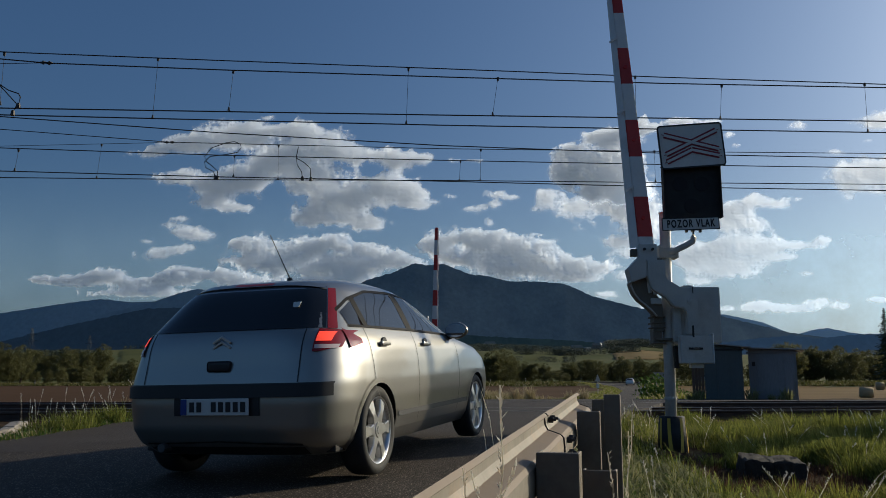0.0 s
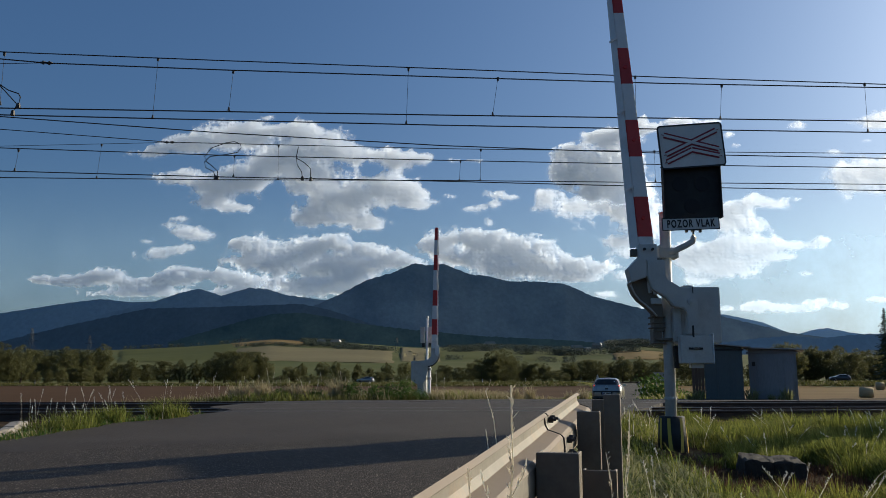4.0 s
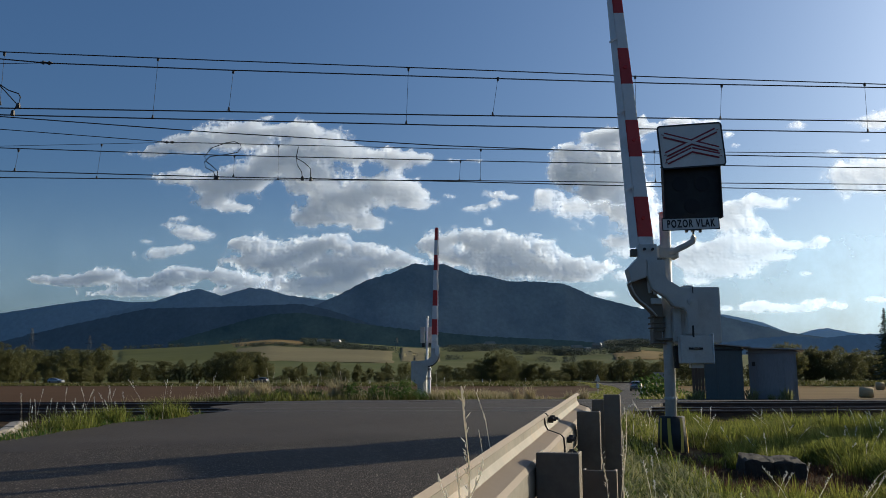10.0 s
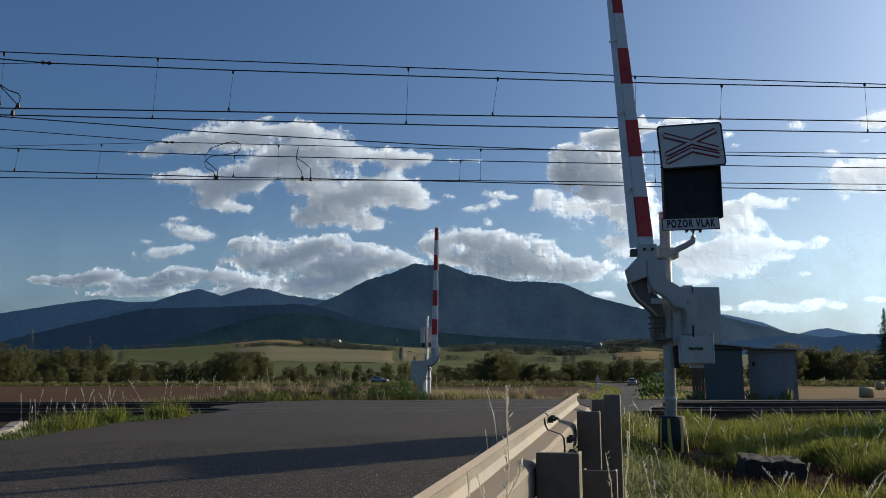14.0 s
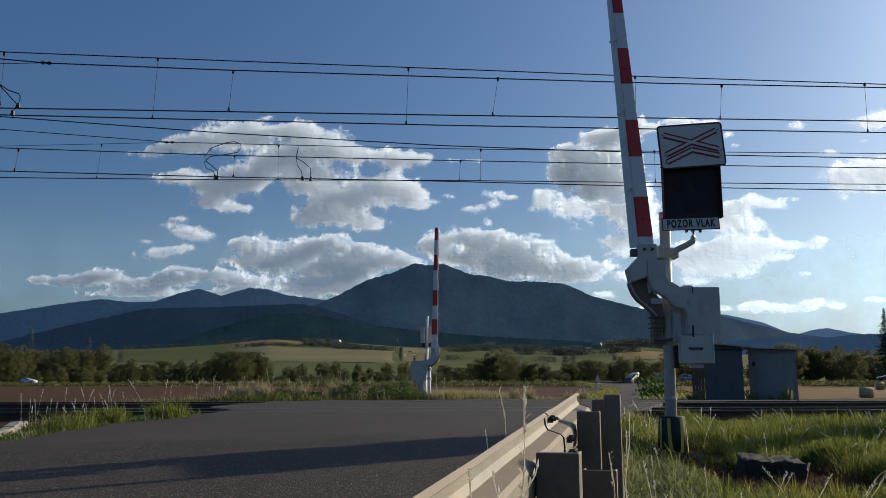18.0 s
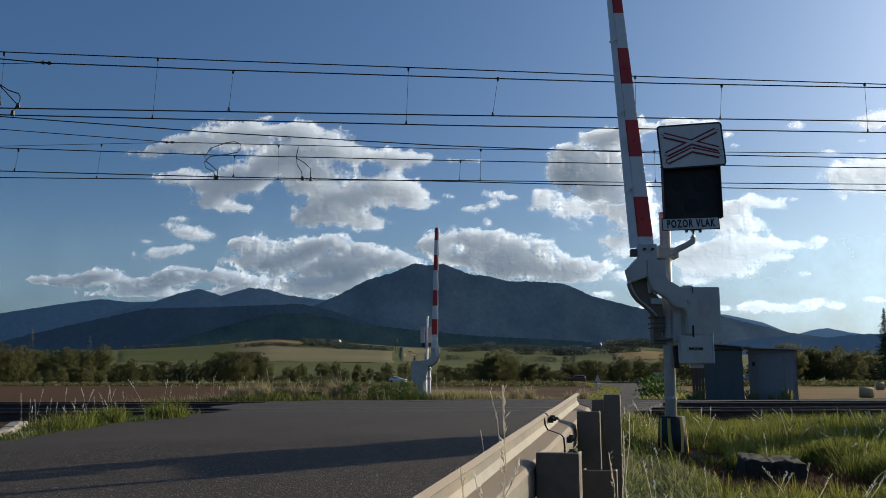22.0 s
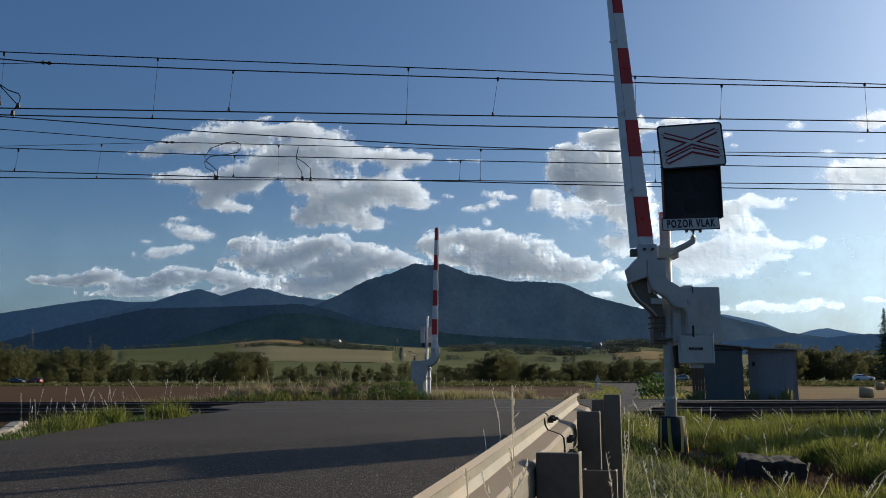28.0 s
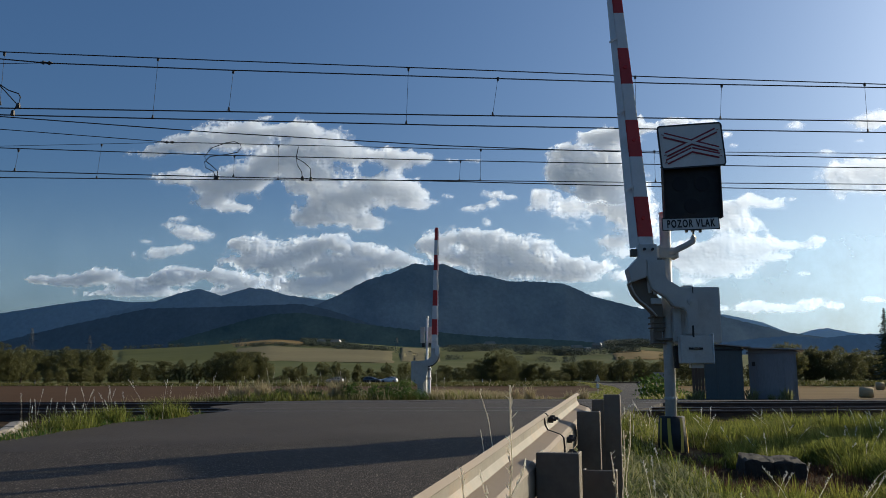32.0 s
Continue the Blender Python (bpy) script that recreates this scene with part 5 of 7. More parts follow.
def build_shadow_mast():
    """Unseen twin-post mast and box beside the near track, added to shadow the road."""
    x, y = 8.05, 12.1
    ms = thing("catenary_mast", pose(x, y, ground_z(x, y), 0, 0, 90 - SUN_AZ), "unseen grey twin-post mast and tall box added to shadow the road", "mast")
    part("footing", boxm((0.7, 1.3, 0.5), (0, 0, 0.0), 0.04), "concrete", ms)
    for side in (-0.49, 0.49):
        part("post", boxm((0.14, 0.13, 9.2), (0, side, 4.6), 0.012), "post_steel", ms, "grey steel channel post")
    cb = part("switch_cabinet", boxm((0.34, 0.84, 3.87), (0, 0, 2.38), 0.02), "grey_paint", ms, "tall grey box added to broaden the road shadow")
    part("cabinet_door", boxm((0.02, 0.6, 3.6), (-0.18, 0, 2.42), 0.006), "grey_paint", cb)
    part("cabinet_roof", boxm((0.46, 1.10, 0.05), (0, 0, 4.34), 0.01), "grey_paint", cb)
    for z in (6.6, 9.0):
        part("cross_tie", boxm((0.08, 0.98, 0.08), (0, 0, z), 0.01), "post_steel", ms)


M["red_glass"] = plain("red_glass", (0.55, 0.03, 0.02), 0.15)
M["dark_glass"] = plain("dark_glass", (0.012, 0.011, 0.012), 0.7)
M["sign_white"] = surface("sign_white", (0.62, 0.61, 0.57), (0.70, 0.69, 0.65), 4, 60, 0.4, 0, 0.02, 0.001)
M["sign_red"] = plain("sign_red", (0.22, 0.02, 0.03), 0.45)

build_tracks()
build_overhead()
build_near_barrier()
build_far_barrier()
build_guardrail()
build_huts()
build_bales()
build_block()
build_shadow_mast()
build_kerbs()


# ============ cars ============
# heights over the ground, and the hull's rear, front, half width and corner sharpness there
HULL_Z = [0.20, 0.28, 0.38, 0.55, 0.68, 0.80, 0.90, 0.96, 1.00, 1.04, 1.15, 1.25, 1.34, 1.40, 1.44, 1.462]
HULL_R = [-0.56, -0.68, -0.735, -0.745, -0.735, -0.705, -0.685, -0.67, -0.655, -0.635, -0.53, -0.43, -0.33, -0.20, 0.05, 0.42]
HULL_F = [3.34, 3.44, 3.50, 3.51, 3.49, 3.40, 3.16, 2.82, 2.52, 2.36, 2.06, 1.82, 1.58, 1.36, 1.10, 0.80]
HULL_W = [0.78, 0.84, 0.868, 0.884, 0.886, 0.878, 0.864, 0.846, 0.828, 0.808, 0.752, 0.702, 0.648, 0.585, 0.47, 0.25]
HULL_N = [5.6, 5.8, 6.0, 6.0, 5.9, 5.6, 5.2, 4.8, 4.5, 4.2, 3.9, 3.7, 3.4, 3.1, 2.8, 2.5]

TAIL_SQUARE = 1.3                # the tail's corners are tighter than the nose's


def hull(z):
    return [float(np.interp(z, HULL_Z, c)) for c in (HULL_R, HULL_F, HULL_W, HULL_N)]


def hull_x(y, z):
    """Half width of the hull at y and z."""
    r, f, w, n = hull(z)
    q = min(1.0, abs((y - (r + f) / 2) / ((f - r) / 2)))
    n *= 1.0 if y > (r + f) / 2 else TAIL_SQUARE
    return w * max(0.0, 1 - q ** n) ** (1 / n)


def hull_y(x, z, front=False):
    """Where the hull's rear (or front) face stands at x and z."""
    r, f, w, n = hull(z)
    n *= 1.0 if front else TAIL_SQUARE
    q = max(0.0, 1 - min(1.0, abs(x) / w) ** n) ** (1 / n) * (f - r) / 2
    return (r + f) / 2 + (q if front else -q)


def grid_mesh(name, pts, material, parent, label="", flip=False, thick=0.0, smooth=True):
    """A mesh from a grid of places; thick gives it a rim that turns inwards."""
    rows, cols = len(pts), len(pts[0])
    verts = [p for row in pts for p in row]
    faces = [(j * cols + i, j * cols + i + 1, (j + 1) * cols + i + 1, (j + 1) * cols + i) for j in range(rows - 1) for i in range(cols - 1)]
    if flip:
        faces = [f[::-1] for f in faces]
    ob = mesh_part(name, verts, faces, material, parent, label, smooth)
    return ob


def side_patch(name, side, ys, lo, hi, off, material, parent, label="", rows=7):
    pts = []
    for k in range(rows + 1):
        row = []
        for y in ys:
            z = lo(y) + (hi(y) - lo(y)) * k / rows
            row.append((side * (hull_x(y, z) + off), y, z))
        pts.append(row)
    return grid_mesh(name, pts, material, parent, label, side < 0)


def end_patch(name, xs, lo, hi, off, material, parent, label="", rows=7, front=False, share=False):
    """A patch on the rear or front face; with share, xs are shares of the hull's half width."""
    pts = []
    for k in range(rows + 1):
        row = []
        for x in xs:
            z = lo(x) + (hi(x) - lo(x)) * k / rows
            xx = x * hull(z)[2] if share else x
            row.append((xx, hull_y(xx, z, front) + (off if front else -off), z))
        pts.append(row)
    return grid_mesh(name, pts, material, parent, label, front)


def lin(a, b, n):
    return [a + (b - a) * i / n for i in range(n + 1)]


def wheel(parent, at, fine=True):
    w = new("wheel")
    w.parent = parent
    w.location = at
    side = 1 if at[0] > 0 else -1
    seg = 40 if fine else 14
    prof = [(-0.085, 0.235), (-0.10, 0.255), (-0.10, 0.285), (-0.085, 0.308), (-0.05, 0.316), (0.05, 0.316), (0.085, 0.308), (0.10, 0.285), (0.10, 0.255), (0.085, 0.235)]

    def lathe(name, prof, mat, par, lab="", close=False):
        verts, faces = [], []
        for k in range(seg):
            a = 2 * math.pi * k / seg
            verts += [(x * side, math.cos(a) * r, math.sin(a) * r) for x, r in prof]
        n = len(prof)
        for k in range(seg):
            k2 = (k + 1) % seg
            for i in range(n - 1):
                q = (k * n + i, k * n + i + 1, k2 * n + i + 1, k2 * n + i)
                faces.append(q if side < 0 else q[::-1])
        return mesh_part(name, verts, faces, mat, par, lab, True)
    lathe("tyre", prof, "rubber", w, "black rubber tyre")
    rim = lathe("rim", [(0.088, 0.238), (0.082, 0.226), (0.055, 0.214), (-0.085, 0.205)], "alloy", w, "silver alloy rim")
    lathe("rim_dish", [(0.02, 0.214), (0.01, 0.06), (0.01, 0.0)], "brake_dark", w)
    if fine:
        for k in range(6):
            bm = bmesh.new()
            a0, a1 = 0.050, 0.032
            pts = [(0.085, 0.05, a0), (0.088, 0.13, a1 * 0.9), (0.080, 0.226, a1 * 1.6)]
            ring = []
            for x, r, h in pts:
                ring.append([bm.verts.new((x * side, r, -h)), bm.verts.new((x * side, r, h)), bm.verts.new(((x - 0.05) * side, r, h * 1.1)), bm.verts.new(((x - 0.05) * side, r, -h * 1.1))])
            for a, b in zip(ring, ring[1:]):
                for i in range(4):
                    bm.faces.new((a[i], a[(i + 1) % 4], b[(i + 1) % 4], b[i]))
            bmesh.ops.recalc_face_normals(bm, faces=bm.faces)
            bmesh.ops.bevel(bm, geom=bm.edges[:], offset=0.006, segments=1, affect="EDGES")
            bmesh.ops.rotate(bm, cent=(0, 0, 0), matrix=Matrix.Rotation(2 * math.pi * k / 6, 3, "X"), verts=bm.verts)
            part("spoke", bm, "alloy", w, smooth=False)
        part("hub_cap", join(rod((0.06 * side, 0, 0), (0.092 * side, 0, 0), 0.062, 0.055, 20), rod((0.09 * side, 0, 0), (0.096 * side, 0, 0), 0.03, seg=16)), "alloy", w)
    return w


def car(name, label, paint, fine=True, scale=(1, 1, 1), tail="lamp_red"):
    c = thing(name, Matrix.Identity(4), label, "car", "passing cars")
    n_out, n_lev = (170, 52) if fine else (56, 18)
    hubs = [(0.0, 0.316), (2.608, 0.316)]
    zs = lin(0.20, 1.462, n_lev)
    # the painted shell, open at the wheel arches
    half = []
    for z in zs:
        r, f, w, n = hull(z)
        raw = []
        for k in range(601):
            a = -math.pi / 2 + math.pi * k / 600
            ca, sa = max(0.0, math.cos(a)), math.sin(a)
            e = 2 / (n if sa > 0 else n * TAIL_SQUARE)
            raw.append((w * ca ** e, (r + f) / 2 + (f - r) / 2 * math.copysign(abs(sa) ** e, sa)))
        raw = np.array(raw)
        s = np.concatenate([[0], np.cumsum(np.hypot(*np.diff(raw, axis=0).T))])
        t = np.linspace(0, s[-1], n_out + 1)
        half.append((np.interp(t, s, raw[:, 0]), np.interp(t, s, raw[:, 1])))
    verts, faces = [], []
    for side in (1, -1):
        base = len(verts)
        for (xs, ys), z in zip(half, zs):
            verts += [(side * x, y, z) for x, y in zip(xs, ys)]
        m = n_out + 1
        for j in range(n_lev):
            for i in range(n_out):
                q = (base + j * m + i, base + j * m + i + 1, base + (j + 1) * m + i + 1, base + (j + 1) * m + i)
                cx, cy, cz = [sum(verts[k][d] for k in q) / 4 for d in range(3)]
                if abs(cx) > 0.55 and any(math.hypot(cy - hy, cz - hz) < 0.345 for hy, hz in hubs):
                    continue
                faces.append(q if side > 0 else q[::-1])
        top = base + n_lev * m
        for i in range(n_out // 2):                       # close the roof
            q = (top + i, top + i + 1, top + n_out - i - 1, top + n_out - i)
            if len(set(q)) == 4:
                faces.append(q if side > 0 else q[::-1])
    body = mesh_part("body", verts, faces, paint, c, "", True)
    part("underbody", boxm((1.5, 3.7, 0.06), (0, 1.37, 0.24), 0.01), "black", c)
    for hy, hz in hubs:
        for side in (1, -1):
            verts, faces = [], []
            for k in range(25):
                a = radians(-25 + 230 * k / 24)
                yy, zz = hy + math.cos(a), hz + math.sin(a)
                for rr, xx in ((0.335, 0), (0.375, 0), (0.355, -0.012), (0.355, -0.28)):
                    y, z = hy + math.cos(a) * rr, max(0.2, hz + math.sin(a) * rr)
                    x = hull_x(y, z) + 0.004 if xx == 0 else hull_x(y, z) + xx
                    verts.append((side * x, y, z))
            faces, lip = [], []
            for k in range(24):
                a, b = 4 * k, 4 * k + 4
                lip.append((a, b, b + 1, a + 1) if side > 0 else (a + 1, b + 1, b, a))
                faces.append((a + 2, b + 2, b + 3, a + 3))
            if fine:
                mesh_part("wheel_arch", verts, lip, paint, c, "", True)
            mesh_part("wheel_well", verts, faces, "black", c, "", True)
    # glass
    belt = lambda y: 1.035 - 0.045 * (y - 0.8) * (0.5 if y > 0.8 else 0.25) + 0.02
    roofline = lambda y: float(np.interp(y, [-0.45, -0.30, -0.10, 0.25, 0.8, 1.3, 1.75, 2.12, 2.3], [1.08, 1.17, 1.26, 1.335, 1.355, 1.325, 1.23, 1.07, 0.99]))
    n = 14 if fine else 6
    for side in (1, -1):
        gl = side_patch("quarter_window", side, lin(-0.27, -0.06, n), belt, lambda y: max(belt(y) + 0.004, roofline(y) - 0.02), 0.004, "car_glass", c, "dark tinted quarter window")
        side_patch("rear_door_window", side, lin(-0.02, 0.80, n), belt, roofline, 0.004, "car_glass", c, "dark tinted door window")
        side_patch("front_door_window", side, lin(0.86, 2.02, n + 4), belt, lambda y: max(belt(y) + 0.003, roofline(y)), 0.004, "car_glass", c, "dark tinted door window")
        if fine:
            # window surrounds, door seams, handles, sill
            side_patch("window_trim", side, lin(-0.30, 2.06, 40), lambda y: max(roofline(y), belt(y)) - 0.004, lambda y: max(roofline(y), belt(y)) + 0.016, 0.006, "trim_black", c, rows=1)
            side_patch("belt_trim", side, lin(-0.28, 2.04, 30), lambda y: belt(y) - 0.014, lambda y: belt(y) + 0.004, 0.006, "trim_black", c, rows=1)
            side_patch("pillar", side, lin(0.77, 0.89, 2), belt, roofline, 0.006, "trim_black", c)
            side_patch("pillar", side, lin(-0.075, -0.005, 2), belt, lambda y: roofline(y), 0.006, "trim_black", c)
            for y0, bend in ((0.83, 0.0), (1.96, -0.06), (-0.10, 0.0)):
                pts = []
                for k in range(25):
                    z = 0.32 + (belt(y0) - 0.34) * k / 24
                    y = y0 + bend * ((z - 0.7) / 0.4) ** 2
                    if y0 < 0:
                        y = y0 + max(0.0, 0.62 - z) * 0.95 + 0.10 * max(0.0, 0.9 - z)
                    pts.append([(side * (hull_x(y + d, z) + 0.003), y + d, z) for d in (-0.004, 0.004)])
                grid_mesh("door_seam", pts, "black", c, "", side < 0)
            side_patch("side_moulding", side, lin(0.36, 2.22, 24), lambda y: 0.385, lambda y: 0.425, 0.012, "trim_dark", c, "dark grey door moulding", rows=2)
            side_patch("sill", side, lin(0.36, 2.22, 24), lambda y: 0.21, lambda y: 0.30, 0.006, paint, c, rows=2)
            for y0 in (0.14, 1.06):
                x = hull_x(y0, 0.93)
                h = part("door_handle", boxm((0.03, 0.17, 0.034), (side * (x + 0.018), y0, 0.935), 0.012), paint, c, "door handle with dark recess")
                part("handle_recess", rod((side * (x - 0.01), y0 + 0.02, 0.93), (side * (x + 0.004), y0 + 0.02, 0.93), 0.052, seg=16), "black", h)
            x = hull_x(1.86, 1.03)
            mb = bmesh.new()
            bmesh.ops.create_uvsphere(mb, u_segments=20, v_segments=12, radius=1)
            bmesh.ops.scale(mb, vec=(0.115, 0.075, 0.078), verts=mb.verts)
            for v in mb.verts:
                if v.co.y < -0.02:
                    v.co.y = -0.02 + (v.co.y + 0.02) * 0.25
            bmesh.ops.translate(mb, vec=(side * (x + 0.125), 1.84, 1.06), verts=mb.verts)
            mr = part("door_mirror", mb, paint, c, "silver door mirror", True)
            gb = bmesh.new()
            bmesh.ops.create_circle(gb, cap_ends=True, segments=24, radius=1)
            bmesh.ops.scale(gb, vec=(0.098, 0.062, 1), verts=gb.verts)
            bmesh.ops.rotate(gb, cent=(0, 0, 0), matrix=Matrix.Rotation(radians(90), 3, "X"), verts=gb.verts)
            bmesh.ops.translate(gb, vec=(side * (x + 0.125), 1.80, 1.06), verts=gb.verts)
            part("mirror_glass", gb, "mirror", mr, "mirror glass")
            part("mirror_foot", boxm((0.09, 0.06, 0.05), (side * (x + 0.03), 1.86, 1.005), 0.015), "black", mr)
    # windscreen and rear window
    end_patch("windscreen", lin(-0.88, 0.88, n), lambda x: 1.06, lambda x: 1.38, 0.004, "car_glass", c, "dark windscreen", front=True, share=True)
    end_patch("rear_window", lin(-0.86, 0.86, n + 8), lambda x: 1.045, lambda x: 1.385 - 0.03 * abs(x / 0.86) ** 4, 0.005, "car_glass", c, "dark tinted rear window", rows=12, share=True)
    # rear end
    for side in (1, -1):
        xs = [side * v for v in (lin(0.665, 0.795, 14) if fine else lin(0.64, 0.78, 3))]
        if side < 0:
            xs = xs[::-1]
        tl = end_patch("tail_light", xs, lambda x: 0.885 + 0.03 * max(0, (abs(x) - 0.70) / 0.1), lambda x: 1.05 - 0.02 * (abs(x) - 0.6) / 0.17, 0.012, tail, c, "red tail light cluster", rows=8)
        if fine:
            side_patch("lamp_wrap", side, lin(hull_y(0.795, 0.96), hull_y(0.795, 0.96) + 0.17, 10), lambda y: 0.905 + 0.2 * (y - hull_y(0.795, 0.96)), lambda y: 1.045 - 0.45 * (y - hull_y(0.795, 0.96)), 0.012, tail, tl, "red lamp glass round the corner")
            end_patch("light_strip", xs[1:-1], lambda x: 0.905, lambda x: 0.932, 0.016, "lamp_clear", tl, "clear reversing light strip", rows=2)
            end_patch("brake_light", xs[1:-5] if side > 0 else xs[5:-1], lambda x: 0.955, lambda x: 1.02, 0.017, "lamp_lit", tl, "glowing red brake light", rows=3)
            px = lin(0.868, 0.915, 5)
            px = px if side > 0 else [-v for v in px[::-1]]
            end_patch("pillar_light", px, lambda x: 1.04, lambda x: 1.345, 0.010, tail, c, "narrow red light along the rear pillar", rows=12, share=True)
    if fine:
        end_patch("bumper_strip", lin(-0.80, 0.80, 40), lambda x: 0.595, lambda x: 0.675, 0.028, "black", c, "black bumper strip", rows=3)
        end_patch("strip_top", lin(-0.80, 0.80, 40), lambda x: 0.674, lambda x: 0.686, 0.012, "black", c, rows=1)
        end_patch("bumper_skirt", lin(-0.60, 0.60, 20), lambda x: 0.205, lambda x: 0.305 - 0.03 * abs(x), 0.004, "black", c, "black lower bumper", rows=2)
        end_patch("plate_recess", lin(-0.33, 0.33, 12), lambda x: 0.475, lambda x: 0.60, 0.004, "black", c, rows=3)
        pl = part("number_plate", boxm((0.52, 0.012, 0.112), (0, -0.765, 0.535), 0.004, 1), "sign_white", c, "white number plate with blue band")
        part("plate_band", boxm((0.045, 0.004, 0.104), (-0.236, -0.773, 0.535)), "plate_blue", pl)
        for k in range(8):
            if k != 2:
                part("plate_bar", boxm((0.036, 0.004, 0.066), (-0.172 + k * 0.056, -0.773, 0.535)), "black", pl)
        hd = part("boot_handle", boxm((0.185, 0.03, 0.075), (0.0, hull_y(0, 0.80) - 0.006, 0.80), 0.025, 3), "black", c, "black boot handle recess")
        for k in (0, 1):                                  # emblem: two nested chevrons as plain shapes
            for s in (1, -1):
                bm = boxm((0.085, 0.01, 0.018), (0, 0, 0), 0.003, 1)
                bmesh.ops.transform(bm, matrix=Matrix.Translation((s * 0.033, hull_y(0, 0.94) - 0.006, 0.945 + 0.035 * k)) @ Matrix.Rotation(s * radians(30), 4, "Y"), verts=bm.verts)
                part("emblem", bm, "alloy", c)
        for x in (-0.595, 0.595):                         # boot lid seams
            pts = [[(x + d, hull_y(x, z) - 0.004, z) for d in (-0.004, 0.004)] for z in lin(0.69, 1.04, 12)]
            grid_mesh("boot_seam", pts, "black", c)
        end_patch("third_brake_light", lin(-0.16, 0.16, 8), lambda x: 1.380, lambda x: 1.396, 0.032, "lamp_lit_dim", c, "red high brake light", rows=1)
        end_patch("spoiler", lin(-0.86, 0.86, 20), lambda x: 1.372 - 0.03 * abs(x / 0.86) ** 4, lambda x: 1.405 - 0.025 * abs(x / 0.86) ** 4, 0.028, paint, c, "body-coloured roof spoiler", rows=3, share=True)
        st = part("sticker", boxm((0.11, 0.003, 0.055), (0.42, hull_y(0.42, 1.22) - 0.007, 1.215), 0, 1, Matrix.Rotation(radians(-45), 4, "X")), "sign_white", c, "pale sticker on the rear window")
        an = part("aerial", join(rod((0, 0.28, 1.45), (0, 0.27, 1.485), 0.028, 0.018, 12), rod((0, 0.275, 1.48), (-0.03, 0.02, 1.80), 0.005, 0.003, 6)), "black", c, "thin black roof aerial")
        part("exhaust", rod((-0.45, -0.72, 0.26), (-0.45, -0.5, 0.26), 0.03, seg=12), "trim_dark", c)
    wheels = [wheel(c, (sx * 0.772, y, 0.316), fine) for y in (0.0, 2.608) for sx in (1, -1)]
    return c, wheels


def paint(name, col, metal=0.45, rough=0.36):
    m = Nodes(name)
    m.base(m.mix(0.15, col, m.ramp(m.noise(3, 3), (0.3, tuple(v * 0.8 for v in col)), (0.7, col))))
    m.set(Metallic=metal, Roughness=rough, Coat_Weight=0.7, Coat_Roughness=0.06)
    return m.mat


M["car_silver"] = paint("car_silver", (0.335, 0.325, 0.30), 0.75, 0.33)
M["car_white"] = paint("car_white", (0.75, 0.75, 0.74), 0.0, 0.4)
M["car_dark"] = paint("car_dark", (0.035, 0.037, 0.042), 0.2, 0.3)
M["car_red"] = paint("car_red", (0.16, 0.03, 0.025), 0.2, 0.35)
M["car_grey"] = paint("car_grey", (0.30, 0.31, 0.32))
M["car_glass"] = plain("car_glass", (0.010, 0.011, 0.012), 0.03, 0.0, Specular_IOR_Level=0.6)
M["mirror"] = plain("mirror", (0.85, 0.85, 0.86), 0.03, 1.0)
M["alloy"] = plain("alloy", (0.62, 0.62, 0.62), 0.28, 0.9)
M["trim_black"] = plain("trim_black", (0.008, 0.008, 0.009), 0.6, 0.0, Specular_IOR_Level=0.1)
M["brake_dark"] = plain("brake_dark", (0.03, 0.03, 0.03), 0.6, 0.4)
M["trim_dark"] = plain("trim_dark", (0.07, 0.07, 0.072), 0.5)
M["lamp_red"] = plain("lamp_red", (0.22, 0.008, 0.010), 0.12)
M["lamp_clear"] = plain("lamp_clear", (0.60, 0.50, 0.50), 0.15)
M["lamp_lit"] = glow("lamp_lit", (1.0, 0.07, 0.03), 0.9)
M["lamp_lit_dim"] = glow("lamp_lit_dim", (0.35, 0.02, 0.015), 0.1)
M["plate_blue"] = plain("plate_blue", (0.02, 0.05, 0.25), 0.4)

HATCH, HATCH_WHEELS = car("hatchback_car", "silver hatchback car with dark tinted windows and lit brake lights", "car_silver")
FAR_CARS = {}
for key, label, pnt in (("lane", "white hatchback car waiting at the far junction", "car_white"),
                        ("leaver", "pale silver car on the distant main road", "car_silver"),
                        ("dark", "dark estate car on the distant main road", "car_dark"),
                        ("light", "pale grey car on the distant main road", "car_grey"),
                        ("light_late", "white car on the distant main road", "car_white"),
                        ("maroon", "dark red car on the distant main road", "car_red"),
                        ("dark_late", "dark saloon car on the distant main road", "car_dark"),
                        ("grey_last", "silver grey car on the distant main road", "car_silver"),
                        ("white_last", "tall white car on the distant main road", "car_white")):
    FAR_CARS[key] = car("distant_car", label, pnt, False)[0]


